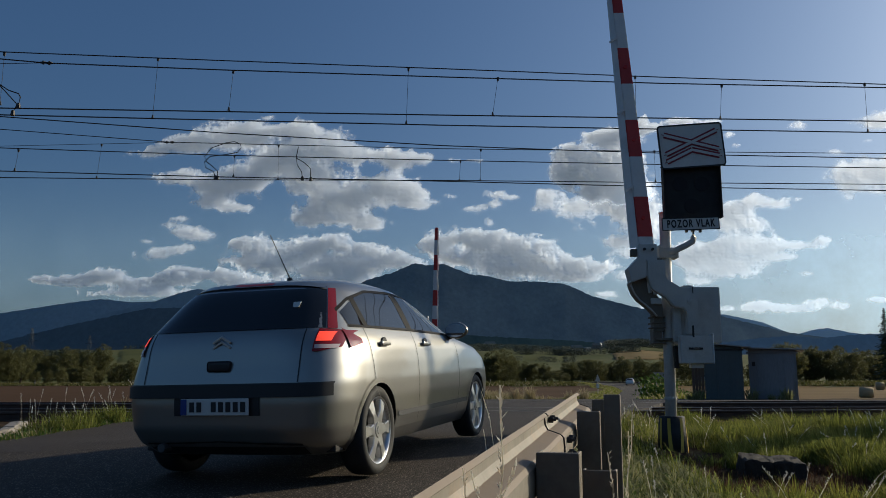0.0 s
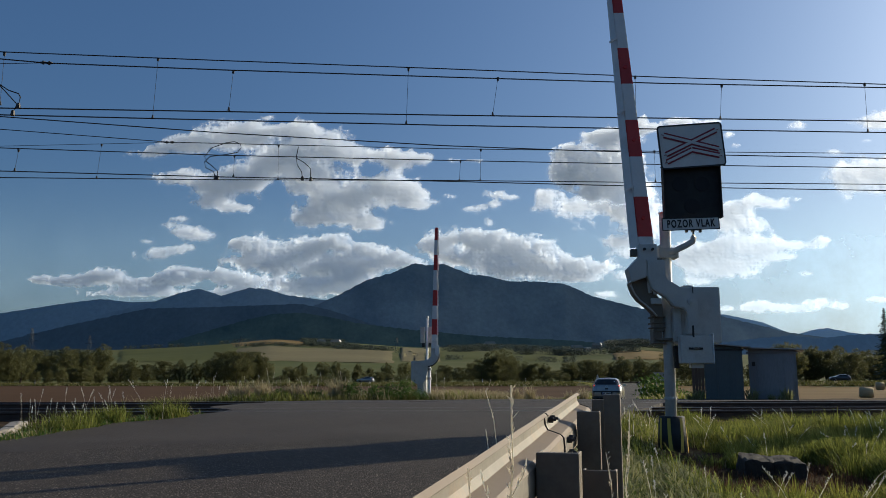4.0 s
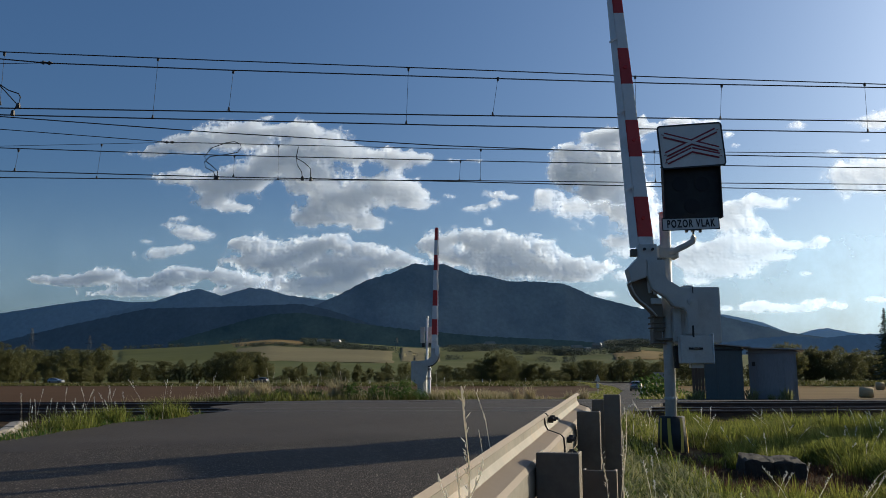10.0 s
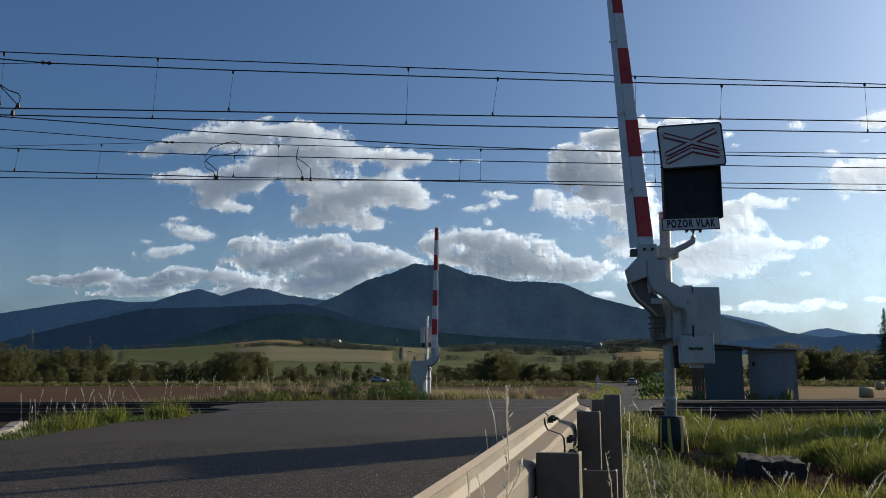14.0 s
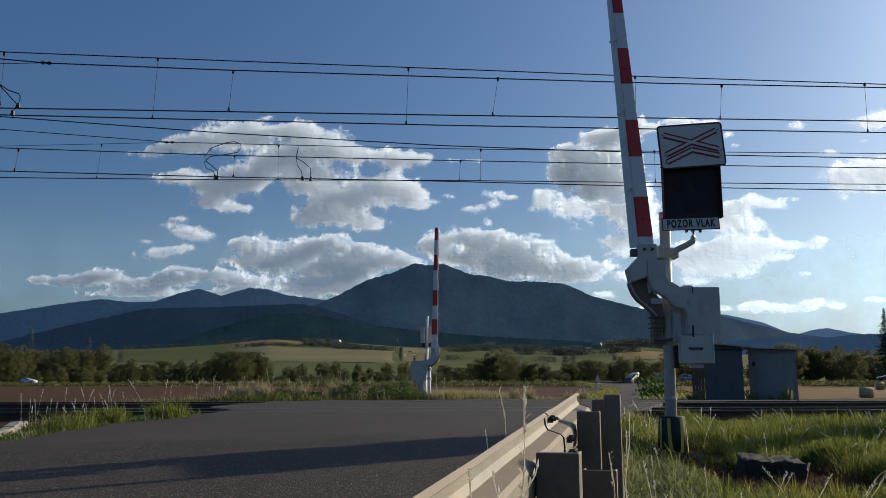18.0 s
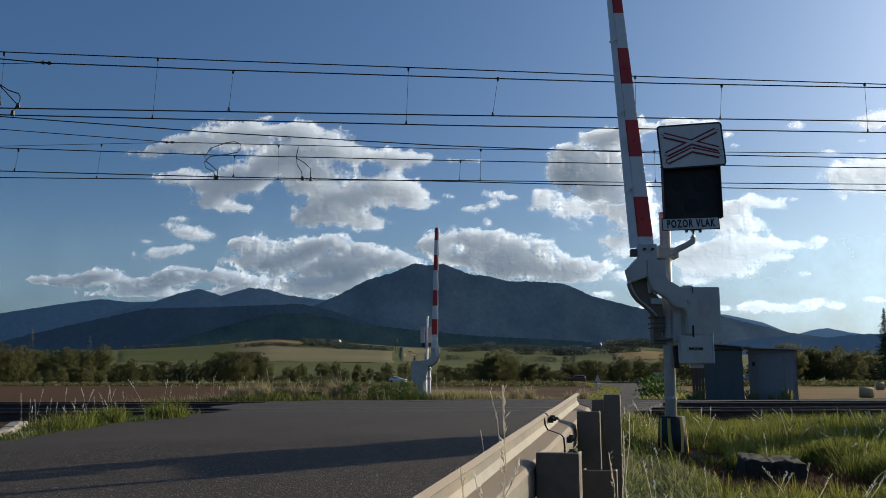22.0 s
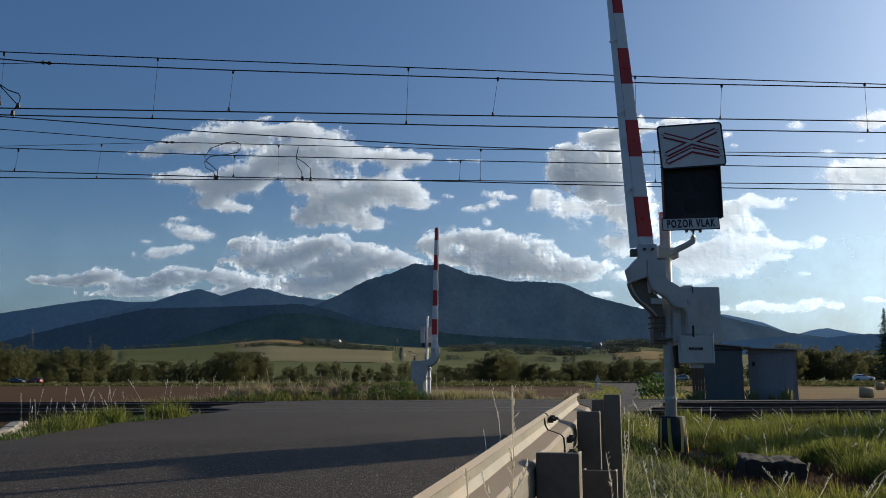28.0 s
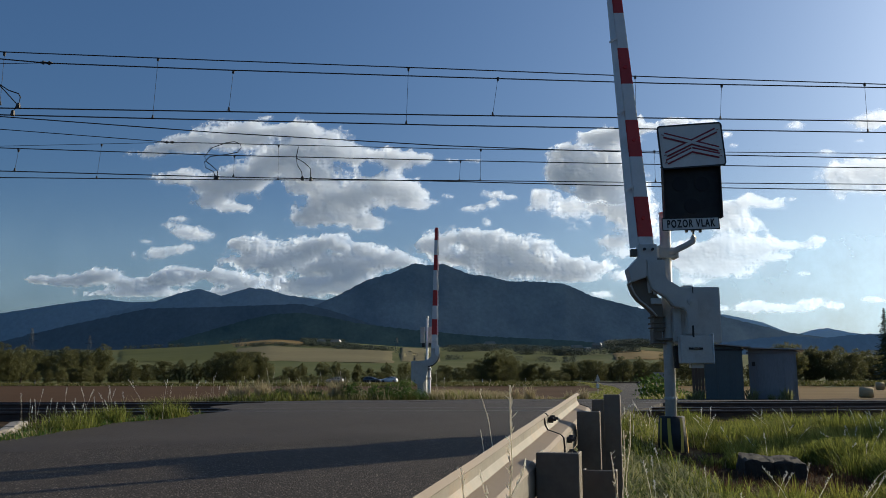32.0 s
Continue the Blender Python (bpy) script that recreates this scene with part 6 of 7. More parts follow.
# ============ trees and woods ============
def crown_mesh(seed, w, h, clumps, per, size, kind):
    """A crown of many small leaf cards in clumps, with gaps and an uneven outline."""
    rnd = random.Random(seed)
    verts, faces = [], []
    for c in range(clumps):
        while True:
            p = Vector((rnd.uniform(-1, 1), rnd.uniform(-1, 1), rnd.uniform(-1, 1)))
            if 0.25 < p.length < 1:
                break
        if kind == "round":
            swell = 1 + 0.28 * noise.noise(p * 1.6 + Vector((seed, 0, 0)))
            ctr = Vector((p.x * w / 2 * swell, p.y * w / 2 * swell, h * 0.53 + p.z * h * 0.50 * swell))
        else:
            ctr = Vector((p.x * w / 2, p.y * w / 2, h * 0.5 + p.z * h * 0.48))
        for k in range(per):
            q = ctr + Vector((rnd.gauss(0, 1), rnd.gauss(0, 1), rnd.gauss(0, 0.8))) * size * 1.7
            if q.z < 0.02 * h:
                q.z = 0.02 * h
            s = size * rnd.uniform(0.5, 1.1)
            n = Vector((rnd.gauss(0, 1), rnd.gauss(0, 1), rnd.gauss(0.4, 1))).normalized()
            a = n.orthogonal().normalized()
            b = n.cross(a)
            i = len(verts)
            verts += [q + a * s, q + b * s * 0.6, q - a * s * 0.8, q - b * s * 0.6]
            faces.append((i, i + 1, i + 2, i + 3))
    return verts, faces


def make_tree(seed, w, h, leaf, label, shrub=False):
    t = thing("shrub" if shrub else "tree", Matrix.Identity(4), label, "shrub" if shrub else "tree", "hedgerow trees beyond the main road")
    if not shrub:
        rnd = random.Random(seed)
        limbs = [rod((0, 0, -0.3), (0.1, 0, h * 0.45), h * 0.028, h * 0.016, 8)]
        for k in range(6):
            a = 2 * math.pi * k / 6 + rnd.uniform(-0.3, 0.3)
            z0 = h * rnd.uniform(0.18, 0.42)
            limbs.append(rod((0.05, 0, z0), (math.cos(a) * w * 0.34, math.sin(a) * w * 0.34, z0 + h * rnd.uniform(0.15, 0.4)), h * 0.011, h * 0.004, 5))
        part("trunk", join(*limbs), "bark", t)
    v, f = crown_mesh(seed, w, h, 230 if not shrub else 150, 58, 0.021 * (w + h) / 2, "round")
    mesh_part("crown", v, f, leaf, t)
    return t


def make_spruce(h):
    t = thing("spruce", Matrix.Identity(4), "tall dark spruce tree at the field's edge", "tree")
    part("trunk", rod((0, 0, -0.3), (0, 0, h * 0.96), h * 0.014, 0.02, 8), "bark", t)
    rnd = random.Random(5)
    verts, faces = [], []
    for k in range(38):
        f = k / 37
        z = h * (0.06 + 0.93 * f)
        reach = h * 0.24 * (1 - f) ** 0.85 * rnd.uniform(0.6, 1.2) + 0.12
        for b in range(9):
            a = rnd.uniform(0, 2 * math.pi)
            for s in range(5):
                g = (s + 0.5) / 5
                r = reach * g
                p = Vector((math.cos(a) * r, math.sin(a) * r, z - reach * 0.35 * g + rnd.uniform(-0.15, 0.15)))
                sz = (0.16 + 0.22 * (1 - f)) * h / 15
                d = Vector((math.cos(a), math.sin(a), -0.4)) * sz
                e = Vector((-math.sin(a), math.cos(a), rnd.uniform(-0.5, 0.5))) * sz * 0.8
                i = len(verts)
                verts += [p - d, p + e, p + d * 1.3, p - e]
                faces.append((i, i + 1, i + 2, i + 3))
    mesh_part("crown", verts, faces, "needle", t)
    return t


def plant(proto, first, x, y, s, sz, turn, label=""):
    m = Matrix.Translation((x, y, ground_z(x, y) - 0.05)) @ Matrix.Rotation(turn, 4, "Z") @ Matrix.Diagonal((s, s, sz, 1))
    if not first:
        proto.matrix_basis = m
        return proto
    made = {}
    for o in (proto, *proto.children):
        made[o] = o.copy()
        scene.collection.objects.link(made[o])
        made[o].parent = made.get(o.parent, o.parent)
    made[proto].matrix_basis = m
    return made[proto]


def build_trees():
    rnd = random.Random(11)
    dark = [make_tree(s, w, h, "leaf_tree", "leafy dark green tree in the hedgerow") for s, w, h in ((1, 6.5, 7.5), (2, 7.5, 7.0), (3, 5.5, 8.0))]
    light = [make_tree(s, w, h, "leaf_light", "leafy pale green tree in the hedgerow") for s, w, h in ((4, 6.5, 6.5), (6, 6.0, 7.5))]
    shrubs = [make_tree(s, w, h, "leaf_tree", "low dark green hedgerow shrub", True) for s, w, h in ((7, 5.0, 3.4), (8, 6.0, 3.0))]
    used = set()

    def put(kind, u, dist, height):
        proto = rnd.choice(kind)
        base_h = max(v.co.z for v in proto.children[-1].data.vertices)
        s = height / base_h
        plant(proto, proto in used, u * dist / 1000, dist, s * rnd.uniform(0.85, 1.2), s, rnd.uniform(0, 6.28))
        used.add(proto)

    def belt(u0, u1, step, dist, h0, h1, kind):
        u = u0
        while u < u1:
            put(kind, u, dist * rnd.uniform(0.95, 1.06), rnd.uniform(h0, h1))
            u += step * rnd.uniform(0.7, 1.3)
    both = dark + light
    belt(-640, -508, 17, 240, 6.4, 8.0, both)
    belt(-500, -400, 15, 340, 7.0, 9.5, dark)
    belt(-500, -395, 14, 245, 2.6, 3.8, both)
    belt(-395, -270, 19, 240, 4.2, 5.4, both)
    belt(-268, -222, 15, 236, 5.6, 7.0, dark)
    belt(-215, -30, 15, 244, 2.3, 3.4, shrubs + dark)
    belt(-215, 0, 21, 330, 3.2, 5.0, both)
    belt(-8, 165, 13, 250, 3.0, 4.7, both + shrubs)
    belt(62, 92, 14, 244, 5.4, 6.4, dark)
    belt(0, 280, 34, 340, 2.6, 4.6, both)
    belt(160, 275, 11, 250, 4.0, 5.4, dark)
    belt(275, 430, 16, 262, 4.5, 7.0, both)
    belt(425, 452, 15, 236, 7.0, 7.8, light)
    belt(455, 540, 14, 245, 6.2, 7.8, both)
    belt(545, 575, 16, 250, 3.5, 5, both)
    sp = make_spruce(21.0)
    sp.matrix_basis = pose(547 * 0.228, 228, ground_z(124, 228) - 0.1)


def build_woods():
    """Far copses, hedges and forest edge on the slopes: too many to count."""
    rnd = random.Random(21)
    verts, faces = [], []

    def copse(u0, u1, d0, d1, n, h):
        for k in range(n):
            d = rnd.uniform(d0, d1)
            u = rnd.uniform(u0, u1)
            x = u * d / 1000
            z = ground_z(x, d)
            for q in range(90):
                s = h * rnd.uniform(0.07, 0.13)
                p = Vector((x + rnd.gauss(0, h * 0.3), d + rnd.gauss(0, h * 0.3), z + h * rnd.uniform(0.1, 1.0)))
                nrm = Vector((rnd.gauss(0, 0.5), rnd.gauss(-0.4, 0.4), 1)).normalized()
                a = nrm.orthogonal().normalized()
                b = nrm.cross(a)
                i = len(verts)
                verts.extend([p + a * s, p + b * s * 0.7, p - a * s, p - b * s * 0.7])
                faces.append((i, i + 1, i + 2, i + 3))
    copse(-255, -172, 960, 990, 45, 5)
    copse(-172, -105, 1000, 1060, 90, 6)
    copse(-175, -120, 1180, 1240, 60, 7)
    copse(-130, -60, 900, 940, 60, 6)
    copse(0, 60, 1000, 1060, 34, 9)
    copse(40, 160, 1120, 1180, 60, 9)
    copse(0, 170, 700, 712, 26, 5)
    copse(90, 240, 860, 880, 60, 8)
    copse(-560, -425, 620, 680, 130, 10)
    copse(200, 300, 1150, 1250, 90, 12)
    copse(-400, -220, 1270, 1290, 40, 6)
    ob = mesh_part("far_woods", verts, faces, "leaf_far")
    tagged(ob, "dark green copses and hedges on the far slopes", "woods", kind="stuff")


def field(name, corners, material, label):
    """A cultivated field draped over the slope: corners as thousandths to the right and distance."""
    (u0, u1), (d0, d1) = corners
    n, m = 26, 12
    verts, faces = [], []
    for j in range(m + 1):
        for i in range(n + 1):
            d = d0 + (d1 - d0) * j / m + 14 * noise.noise(Vector((i * 0.3, j, d0)))
            u = u0 + (u1 - u0) * i / n + 6 * noise.noise(Vector((i, j * 0.4, u0)))
            x = u * d / 1000
            rim = j in (0, m) or i in (0, n)
            verts.append((x, d, ground_z(x, d) + (0.3 if rim else 1.4)))
    faces = [(j * (n + 1) + i, j * (n + 1) + i + 1, (j + 1) * (n + 1) + i + 1, (j + 1) * (n + 1) + i) for j in range(m) for i in range(n)]
    tagged(mesh_part(name, verts, faces, material, smooth=True), label, "field", kind="structure")


def build_fields():
    field("field_green", ((-400, -255), (640, 1230)), "crop_green", "green crop field on the slope")
    field("field_tan", ((-255, -62), (560, 960)), "crop_dull", "dull brown-green fallow field on the slope")
    field("field_top", ((-262, -172), (1040, 1270)), "crop_tan", "pale ripe grain field on the hilltop")
    field("field_mid", ((-52, -4), (640, 1240)), "crop_dull", "dull tan harvested field on the slope")
    field("field_low", ((-30, 150), (740, 990)), "crop_green", "green meadow field on the slope")
    field("field_strip", ((210, 300), (700, 1000)), "crop_tan", "pale ripe grain field on the slope")
    field("field_right", ((225, 330), (1050, 1290)), "crop_green", "green meadow field on the far slope")


M["crop_dull"] = surface("crop_dull", (0.15, 0.13, 0.07), (0.20, 0.175, 0.09), 0.01, 0.2, 0.9, bump=0.2, dist=0.3, Specular_IOR_Level=0.08)
build_trees()
build_woods()
build_fields()


# ============ grass and weeds ============
def blades(name, places, material, h, w, lean, label, seed, wind=(-0.25, 0.1), category="grass"):
    """Many single grass blades, each two bent pieces ending in a point."""
    r = np.random.RandomState(seed)
    p = np.array(places)
    n = len(p)
    hh = h * r.uniform(0.45, 1.15, n)
    a = r.uniform(0, 2 * np.pi, n)
    wx, wy = np.cos(a) * w / 2, np.sin(a) * w / 2
    b = r.uniform(0, 2 * np.pi, n)
    ln = lean * r.uniform(0.2, 1.3, n)
    lx, ly = (np.cos(b) * ln + wind[0] * lean) * hh, (np.sin(b) * ln + wind[1] * lean) * hh
    v = np.empty((n, 5, 3))
    v[:, 0] = np.stack([p[:, 0] - wx, p[:, 1] - wy, p[:, 2]], 1)
    v[:, 1] = np.stack([p[:, 0] + wx, p[:, 1] + wy, p[:, 2]], 1)
    v[:, 2] = np.stack([p[:, 0] + wx * 0.8 + lx * 0.35, p[:, 1] + wy * 0.8 + ly * 0.35, p[:, 2] + hh * 0.58], 1)
    v[:, 3] = np.stack([p[:, 0] - wx * 0.8 + lx * 0.35, p[:, 1] - wy * 0.8 + ly * 0.35, p[:, 2] + hh * 0.58], 1)
    v[:, 4] = np.stack([p[:, 0] + lx, p[:, 1] + ly, p[:, 2] + hh * np.maximum(0.55, 1 - 0.4 * ln)], 1)
    i = np.arange(n) * 5
    faces = np.stack([i, i + 1, i + 2, i + 3], 1).tolist() + np.stack([i + 3, i + 2, i + 4], 1).tolist()
    ob = mesh_part(name, v.reshape(-1, 3).tolist(), faces, material)
    return tagged(ob, label, category, kind="stuff")


def seed_heads(name, places, material, h, label, seed, lean=0.3):
    """Thin dry stems, each with a loose ear at its tip."""
    rnd = random.Random(seed)
    verts, faces = [], []
    for p in places:
        p = Vector(p)
        hh = h * rnd.uniform(0.6, 1.15)
        d = Vector((rnd.gauss(-0.15, 0.6), rnd.gauss(0, 0.6), 0)) * lean * hh
        for k in range(3):
            f0, f1 = k / 3, (k + 1) / 3
            a, b = p + d * f0 ** 2 + Vector((0, 0, hh * f0)), p + d * f1 ** 2 + Vector((0, 0, hh * f1))
            i = len(verts)
            verts += [a - Vector((0.0012, 0, 0)), a + Vector((0.0012, 0, 0)), b + Vector((0.001, 0, 0)), b - Vector((0.001, 0, 0))]
            faces.append((i, i + 1, i + 2, i + 3))
        for k in range(15):
            f = 0.84 + 0.18 * k / 15
            c = p + d * f ** 2 + Vector((0, 0, hh * f))
            o = Vector((rnd.gauss(0, 1), rnd.gauss(0, 1), rnd.uniform(0.5, 2))).normalized() * 0.016
            i = len(verts)
            sd = Vector((0.0035, 0.002, 0))
            verts += [c, c + o * 0.6 + sd, c + o * 1.3, c + o * 0.6 - sd]
            faces.append((i, i + 1, i + 2, i + 3))
    ob = mesh_part(name, verts, faces, material)
    return tagged(ob, label, "grass", kind="stuff")


def scatter(n, x0, x1, y0, y1, ok, seed, clump=0.0):
    r = random.Random(seed)
    out = []
    tries = 0
    while len(out) < n and tries < n * 12:
        tries += 1
        x, y = r.uniform(x0, x1), r.uniform(y0, y1)
        if not ok(x, y):
            continue
        if clump and noise.noise(Vector((x * 1.3, y * 1.3, seed))) < r.uniform(-1, 1) * clump:
            continue
        out.append((x, y, ground_z(x, y) - 0.01))
    return out


def on_bank(x, y):
    lat = x - line_x(y)
    edge = road_edges(y)[1] + 0.12 + (0.25 if y < 5.3 else 0.05)
    if lat < edge or x > 0.66 * y + 0.6 or x < 0.12 * y - 0.2:
        return False
    if y < 5.2 and x < rail_pt(y).x + 0.14:
        return False
    bare = 0.25 * noise.noise(Vector((x * 3, y * 3, 2)))
    if abs(x - 3.1) < 0.78 + bare and -1.5 + bare < y - 8.05 < 0.6:
        return False
    if math.hypot((x - 2.85) * 1.3, y - 9.5) < 0.72 + bare or math.hypot((x - 2.55) * 1.6, (y - 8.0) * 0.7) < 0.35 + bare:
        return False
    return y < track_y(x, TRACKS[0]) - 2.0


def off_rail(x, y):
    """The bank away from the weeds beside the guardrail."""
    return on_bank(x, y) and x > 0.28 * y + 0.30


def left_verge(x, y):
    lat = x - line_x(y)
    l = road_edges(y)[0]
    if y < 13.3 and x < -5.34 - 0.405 * (y - 9.72) + 0.12:
        return False
    return -l - 2.2 < lat < -l + 0.12 and y < track_y(x, TRACKS[0]) - 1.6


def far_verge(x, y):
    lat = x - line_x(y)
    return lat < -road_edges(y)[0] - 0.1 and y > track_y(x, TRACKS[1]) + 2.4


def road_side(x, y):
    return -15 < y - main_y(x) < -4.2 and abs(x - line_x(min(y, 187)) + 2.5) > 9


def lane_verge(x, y):
    lat = x - line_x(y)
    l, r = road_edges(y)
    return -l - 2.6 < lat < -l - 0.1 or r + 0.1 < lat < r + 2.5


def tussocks(name, centres, per, material, h, w, label, seed):
    """Grass in tufts: blades fan out from each centre and bend over at their tips."""
    rnd = random.Random(seed)
    verts, faces = [], []
    for cx, cy, cz in centres:
        size = rnd.uniform(0.55, 1.25) * (1 + 0.5 * noise.noise(Vector((cx * 0.8, cy * 0.8, seed))))
        rad = 0.13 * size
        for k in range(int(per * size)):
            a, q = rnd.uniform(0, 6.283), math.sqrt(rnd.random())
            px, py = cx + math.cos(a) * rad * q, cy + math.sin(a) * rad * q
            hh = h * size * rnd.uniform(0.55, 1.1) * (1.15 - 0.4 * q)
            a += rnd.gauss(0, 0.5)
            out = hh * (0.15 + 0.6 * q * rnd.random())
            dx, dy = math.cos(a) * out - 0.08 * hh, math.sin(a) * out
            b = rnd.uniform(0, 3.14)
            wx, wy = math.cos(b) * w / 2, math.sin(b) * w / 2
            i = len(verts)
            for f, reach, wide in ((0.0, 0.0, 1.0), (0.55, 0.30, 0.9), (0.85, 0.72, 0.6)):
                ex, ey, ez = px + dx * reach, py + dy * reach, cz + hh * f
                verts += [(ex - wx * wide, ey - wy * wide, ez), (ex + wx * wide, ey + wy * wide, ez)]
            verts.append((px + dx * 1.2, py + dy * 1.2, cz + hh * (0.98 - 0.25 * q)))
            faces += [(i, i + 1, i + 3, i + 2), (i + 2, i + 3, i + 5, i + 4), (i + 4, i + 5, i + 6)]
    return tagged(mesh_part(name, verts, faces, material), label, "grass", kind="stuff")


def build_grass():
    near = scatter(15000, 0.3, 6.5, 2.2, 7.0, on_bank, 1)
    mid = scatter(20000, 1.5, 9.5, 7.0, 13.6, on_bank, 2)
    tussocks("grass_tussock", scatter(170, 0.6, 6.0, 3.4, 7.2, off_rail, 31, 0.5), 110, "grass", 0.21, 0.0055, "bushy green grass tussocks on the bank", 31)
    tussocks("grass_tussock", scatter(430, 1.5, 9.5, 7.0, 13.4, off_rail, 32, 0.6), 120, "grass", 0.27, 0.0065, "bushy green grass tussocks on the bank", 32)
    tussocks("grass_tussock", scatter(170, 1.5, 9.5, 6.0, 13.4, off_rail, 33, 0.8), 100, "grass_yellow", 0.24, 0.0065, "yellow-green grass tussocks on the bank", 33)
    tussocks("track_weeds", [p for p in scatter(70, 3.8, 10.5, 13.0, 14.3, lambda x, y: -2.4 < y - track_y(x, TRACKS[0]) < -1.75, 37)], 60, "grass", 0.26, 0.008, "green weeds along the ballast's foot", 37)
    tussocks("brown_grass", scatter(130, 2.2, 4.0, 6.4, 9.6, lambda x, y: 0.2 < math.hypot((x - 3.0) * 0.9, (y - 8.4) * 0.6) < 1.0, 34), 60, "grass_brown", 0.12, 0.005, "low brown withered grass round the block", 34)
    blades("grass_bank", near, "grass", 0.155, 0.0075, 1.0, "thick sunlit green grass on the bank", 1)
    blades("grass_bank", mid, "grass", 0.165, 0.010, 1.0, "thick sunlit green grass on the bank", 2)
    dry = scatter(2600, 0.3, 9.5, 2.4, 13.2, on_bank, 3)
    blades("dry_grass", dry, "grass_dry", 0.22, 0.006, 1.3, "pale dry grass stems in the bank", 3)
    tufts = [p for p in scatter(9000, 1.8, 9.5, 5.0, 13.6, on_bank, 4, 0.0) if noise.noise(Vector((p[0] * 1.1, p[1] * 0.9, 5))) > 0.08]
    blades("grass_tuft", tufts, "grass", 0.28, 0.011, 0.75, "taller green grass tufts on the bank", 4)
    pale = [p for p in scatter(14000, 0.3, 2.6, 2.3, 8.0, on_bank, 21, 0.0) if p[0] < 0.28 * p[1] + 0.35 + 0.3 * noise.noise(Vector((p[0] * 3, p[1] * 2, 9)))]
    blades("pale_weeds", pale, "weed_pale", 0.21, 0.011, 1.3, "grey-green weeds with dry tips beside the guardrail", 21)
    leafy = [p for p in scatter(5200, 0.3, 3.4, 2.4, 8.5, on_bank, 22, 0.4) if p[0] < 0.30 * p[1] + 0.55]
    blades("bank_weeds", leafy, "weed", 0.15, 0.022, 1.1, "broad-leaved green weeds beside the guardrail", 22)
    seed_heads("seeding_grass", scatter(150, 0.4, 9.0, 2.6, 12.0, on_bank, 5), "seed", 0.40, "pale bent seeding grass stems on the bank", 5, 0.6)
    weeds = scatter(3400, -8.5, -3.6, 7.8, 14.4, left_verge, 6, 0.7)
    blades("verge_weeds", weeds, "grass", 0.19, 0.011, 1.0, "green weeds along the road's edge", 6)
    blades("verge_weeds", scatter(2200, -8, -3.9, 9.0, 14.2, left_verge, 16, 0.8), "weed", 0.20, 0.03, 1.1, "broad-leaved green weeds along the road's edge", 16)
    for k, (cx, cy, rr) in enumerate(((-5.0, 10.75, 0.45), (-4.2, 12.5, 0.30), (-4.75, 11.7, 0.25))):
        tuft = scatter(750, cx - rr, cx + rr, cy - rr, cy + rr, lambda x, y: math.hypot(x - cx, y - cy) < rr, 60 + k)
        if tuft:
            blades("grass_clump", tuft, "grass", 0.38, 0.012, 0.75, "tall green grass clump at the road's edge", 60 + k)
    blades("dry_grass", scatter(700, -8.5, -3.6, 8.5, 14.2, left_verge, 7), "grass_dry", 0.24, 0.009, 1.0, "pale dry grass along the road's edge", 7)
    seed_heads("seeding_grass", scatter(26, -6.2, -3.9, 10.0, 13.6, left_verge, 8), "seed", 0.62, "tall pale seeding grass at the road's edge", 8, 0.25)
    fv = scatter(20000, -9.5, 9.0, 23.3, 36, far_verge, 9)
    blades("far_verge_grass", fv, "grass_olive", 0.30, 0.022, 0.9, "green and dry grass verge beyond the tracks", 9)
    green = [p for p in scatter(6500, -9.5, 2.0, 23.3, 30, far_verge, 19) if noise.noise(Vector((p[0] * 0.5, p[1] * 0.4, 4))) > 0.1]
    blades("far_verge_grass", green, "grass", 0.42, 0.022, 0.9, "green grass clumps beyond the tracks", 19)
    fd = [p for p in scatter(9000, -9.5, 9.5, 24, 42, far_verge, 10) if noise.noise(Vector((p[0] * 0.7, p[1] * 0.4, 8))) > -0.05]
    blades("far_verge_dry_grass", fd, "grass_dry", 0.48, 0.016, 0.8, "pale dry grass verge beyond the tracks", 10)
    blades("far_verge_dry_grass", scatter(5000, -0.5, 8.0, 25.5, 36, far_verge, 23, 0.5), "grass_dry", 0.42, 0.02, 0.9, "pale tufted dry grass beside the lane", 23)
    seed_heads("seeding_grass", scatter(60, -9, 6.0, 23.6, 33, far_verge, 13), "seed", 0.85, "tall pale seeding grass beyond the tracks", 13, 0.2)
    tussocks("dry_tussock", [(x, y, ground_z(x, y)) for x, y in ((-6.35, 25.0), (-6.1, 25.2), (-5.55, 25.1), (-5.3, 25.3), (-4.6, 25.2), (-4.3, 25.6), (-3.3, 25.5), (2.6, 29.5), (3.2, 30.2), (4.0, 30.6), (4.8, 31), (5.4, 31.4))], 150, "grass_dry", 0.62, 0.014, "pale fluffy dry grass tufts beyond the tracks", 35)
    tussocks("weed_tussock", [(x, y, ground_z(x, y)) for x, y in ((10.35, 25.75), (10.6, 25.7), (10.85, 25.8), (9.75, 25.8), (8.0, 25.6), (7.7, 25.5))], 130, "weed_pale", 0.42, 0.016, "pale grey-green weeds at the foot of the huts", 36)
    lv = scatter(12000, 2, 45, 30, 182, lane_verge, 14)
    blades("lane_verge_grass", lv, "grass_dry", 0.32, 0.05, 0.8, "dry grass verges of the lane", 14)
    lg = scatter(22000, 2, 45, 30, 182, lane_verge, 15)
    blades("lane_verge_grass", lg, "grass", 0.34, 0.06, 0.8, "green grass verges of the lane", 15)
    # rough grass strip in front of the main road
    strip_pts = scatter(7000, -130, 120, 152, 216, road_side, 17)
    blades("road_verge_grass", strip_pts, "grass_dry", 0.5, 0.18, 0.8, "rough yellowed grass beside the main road", 17)
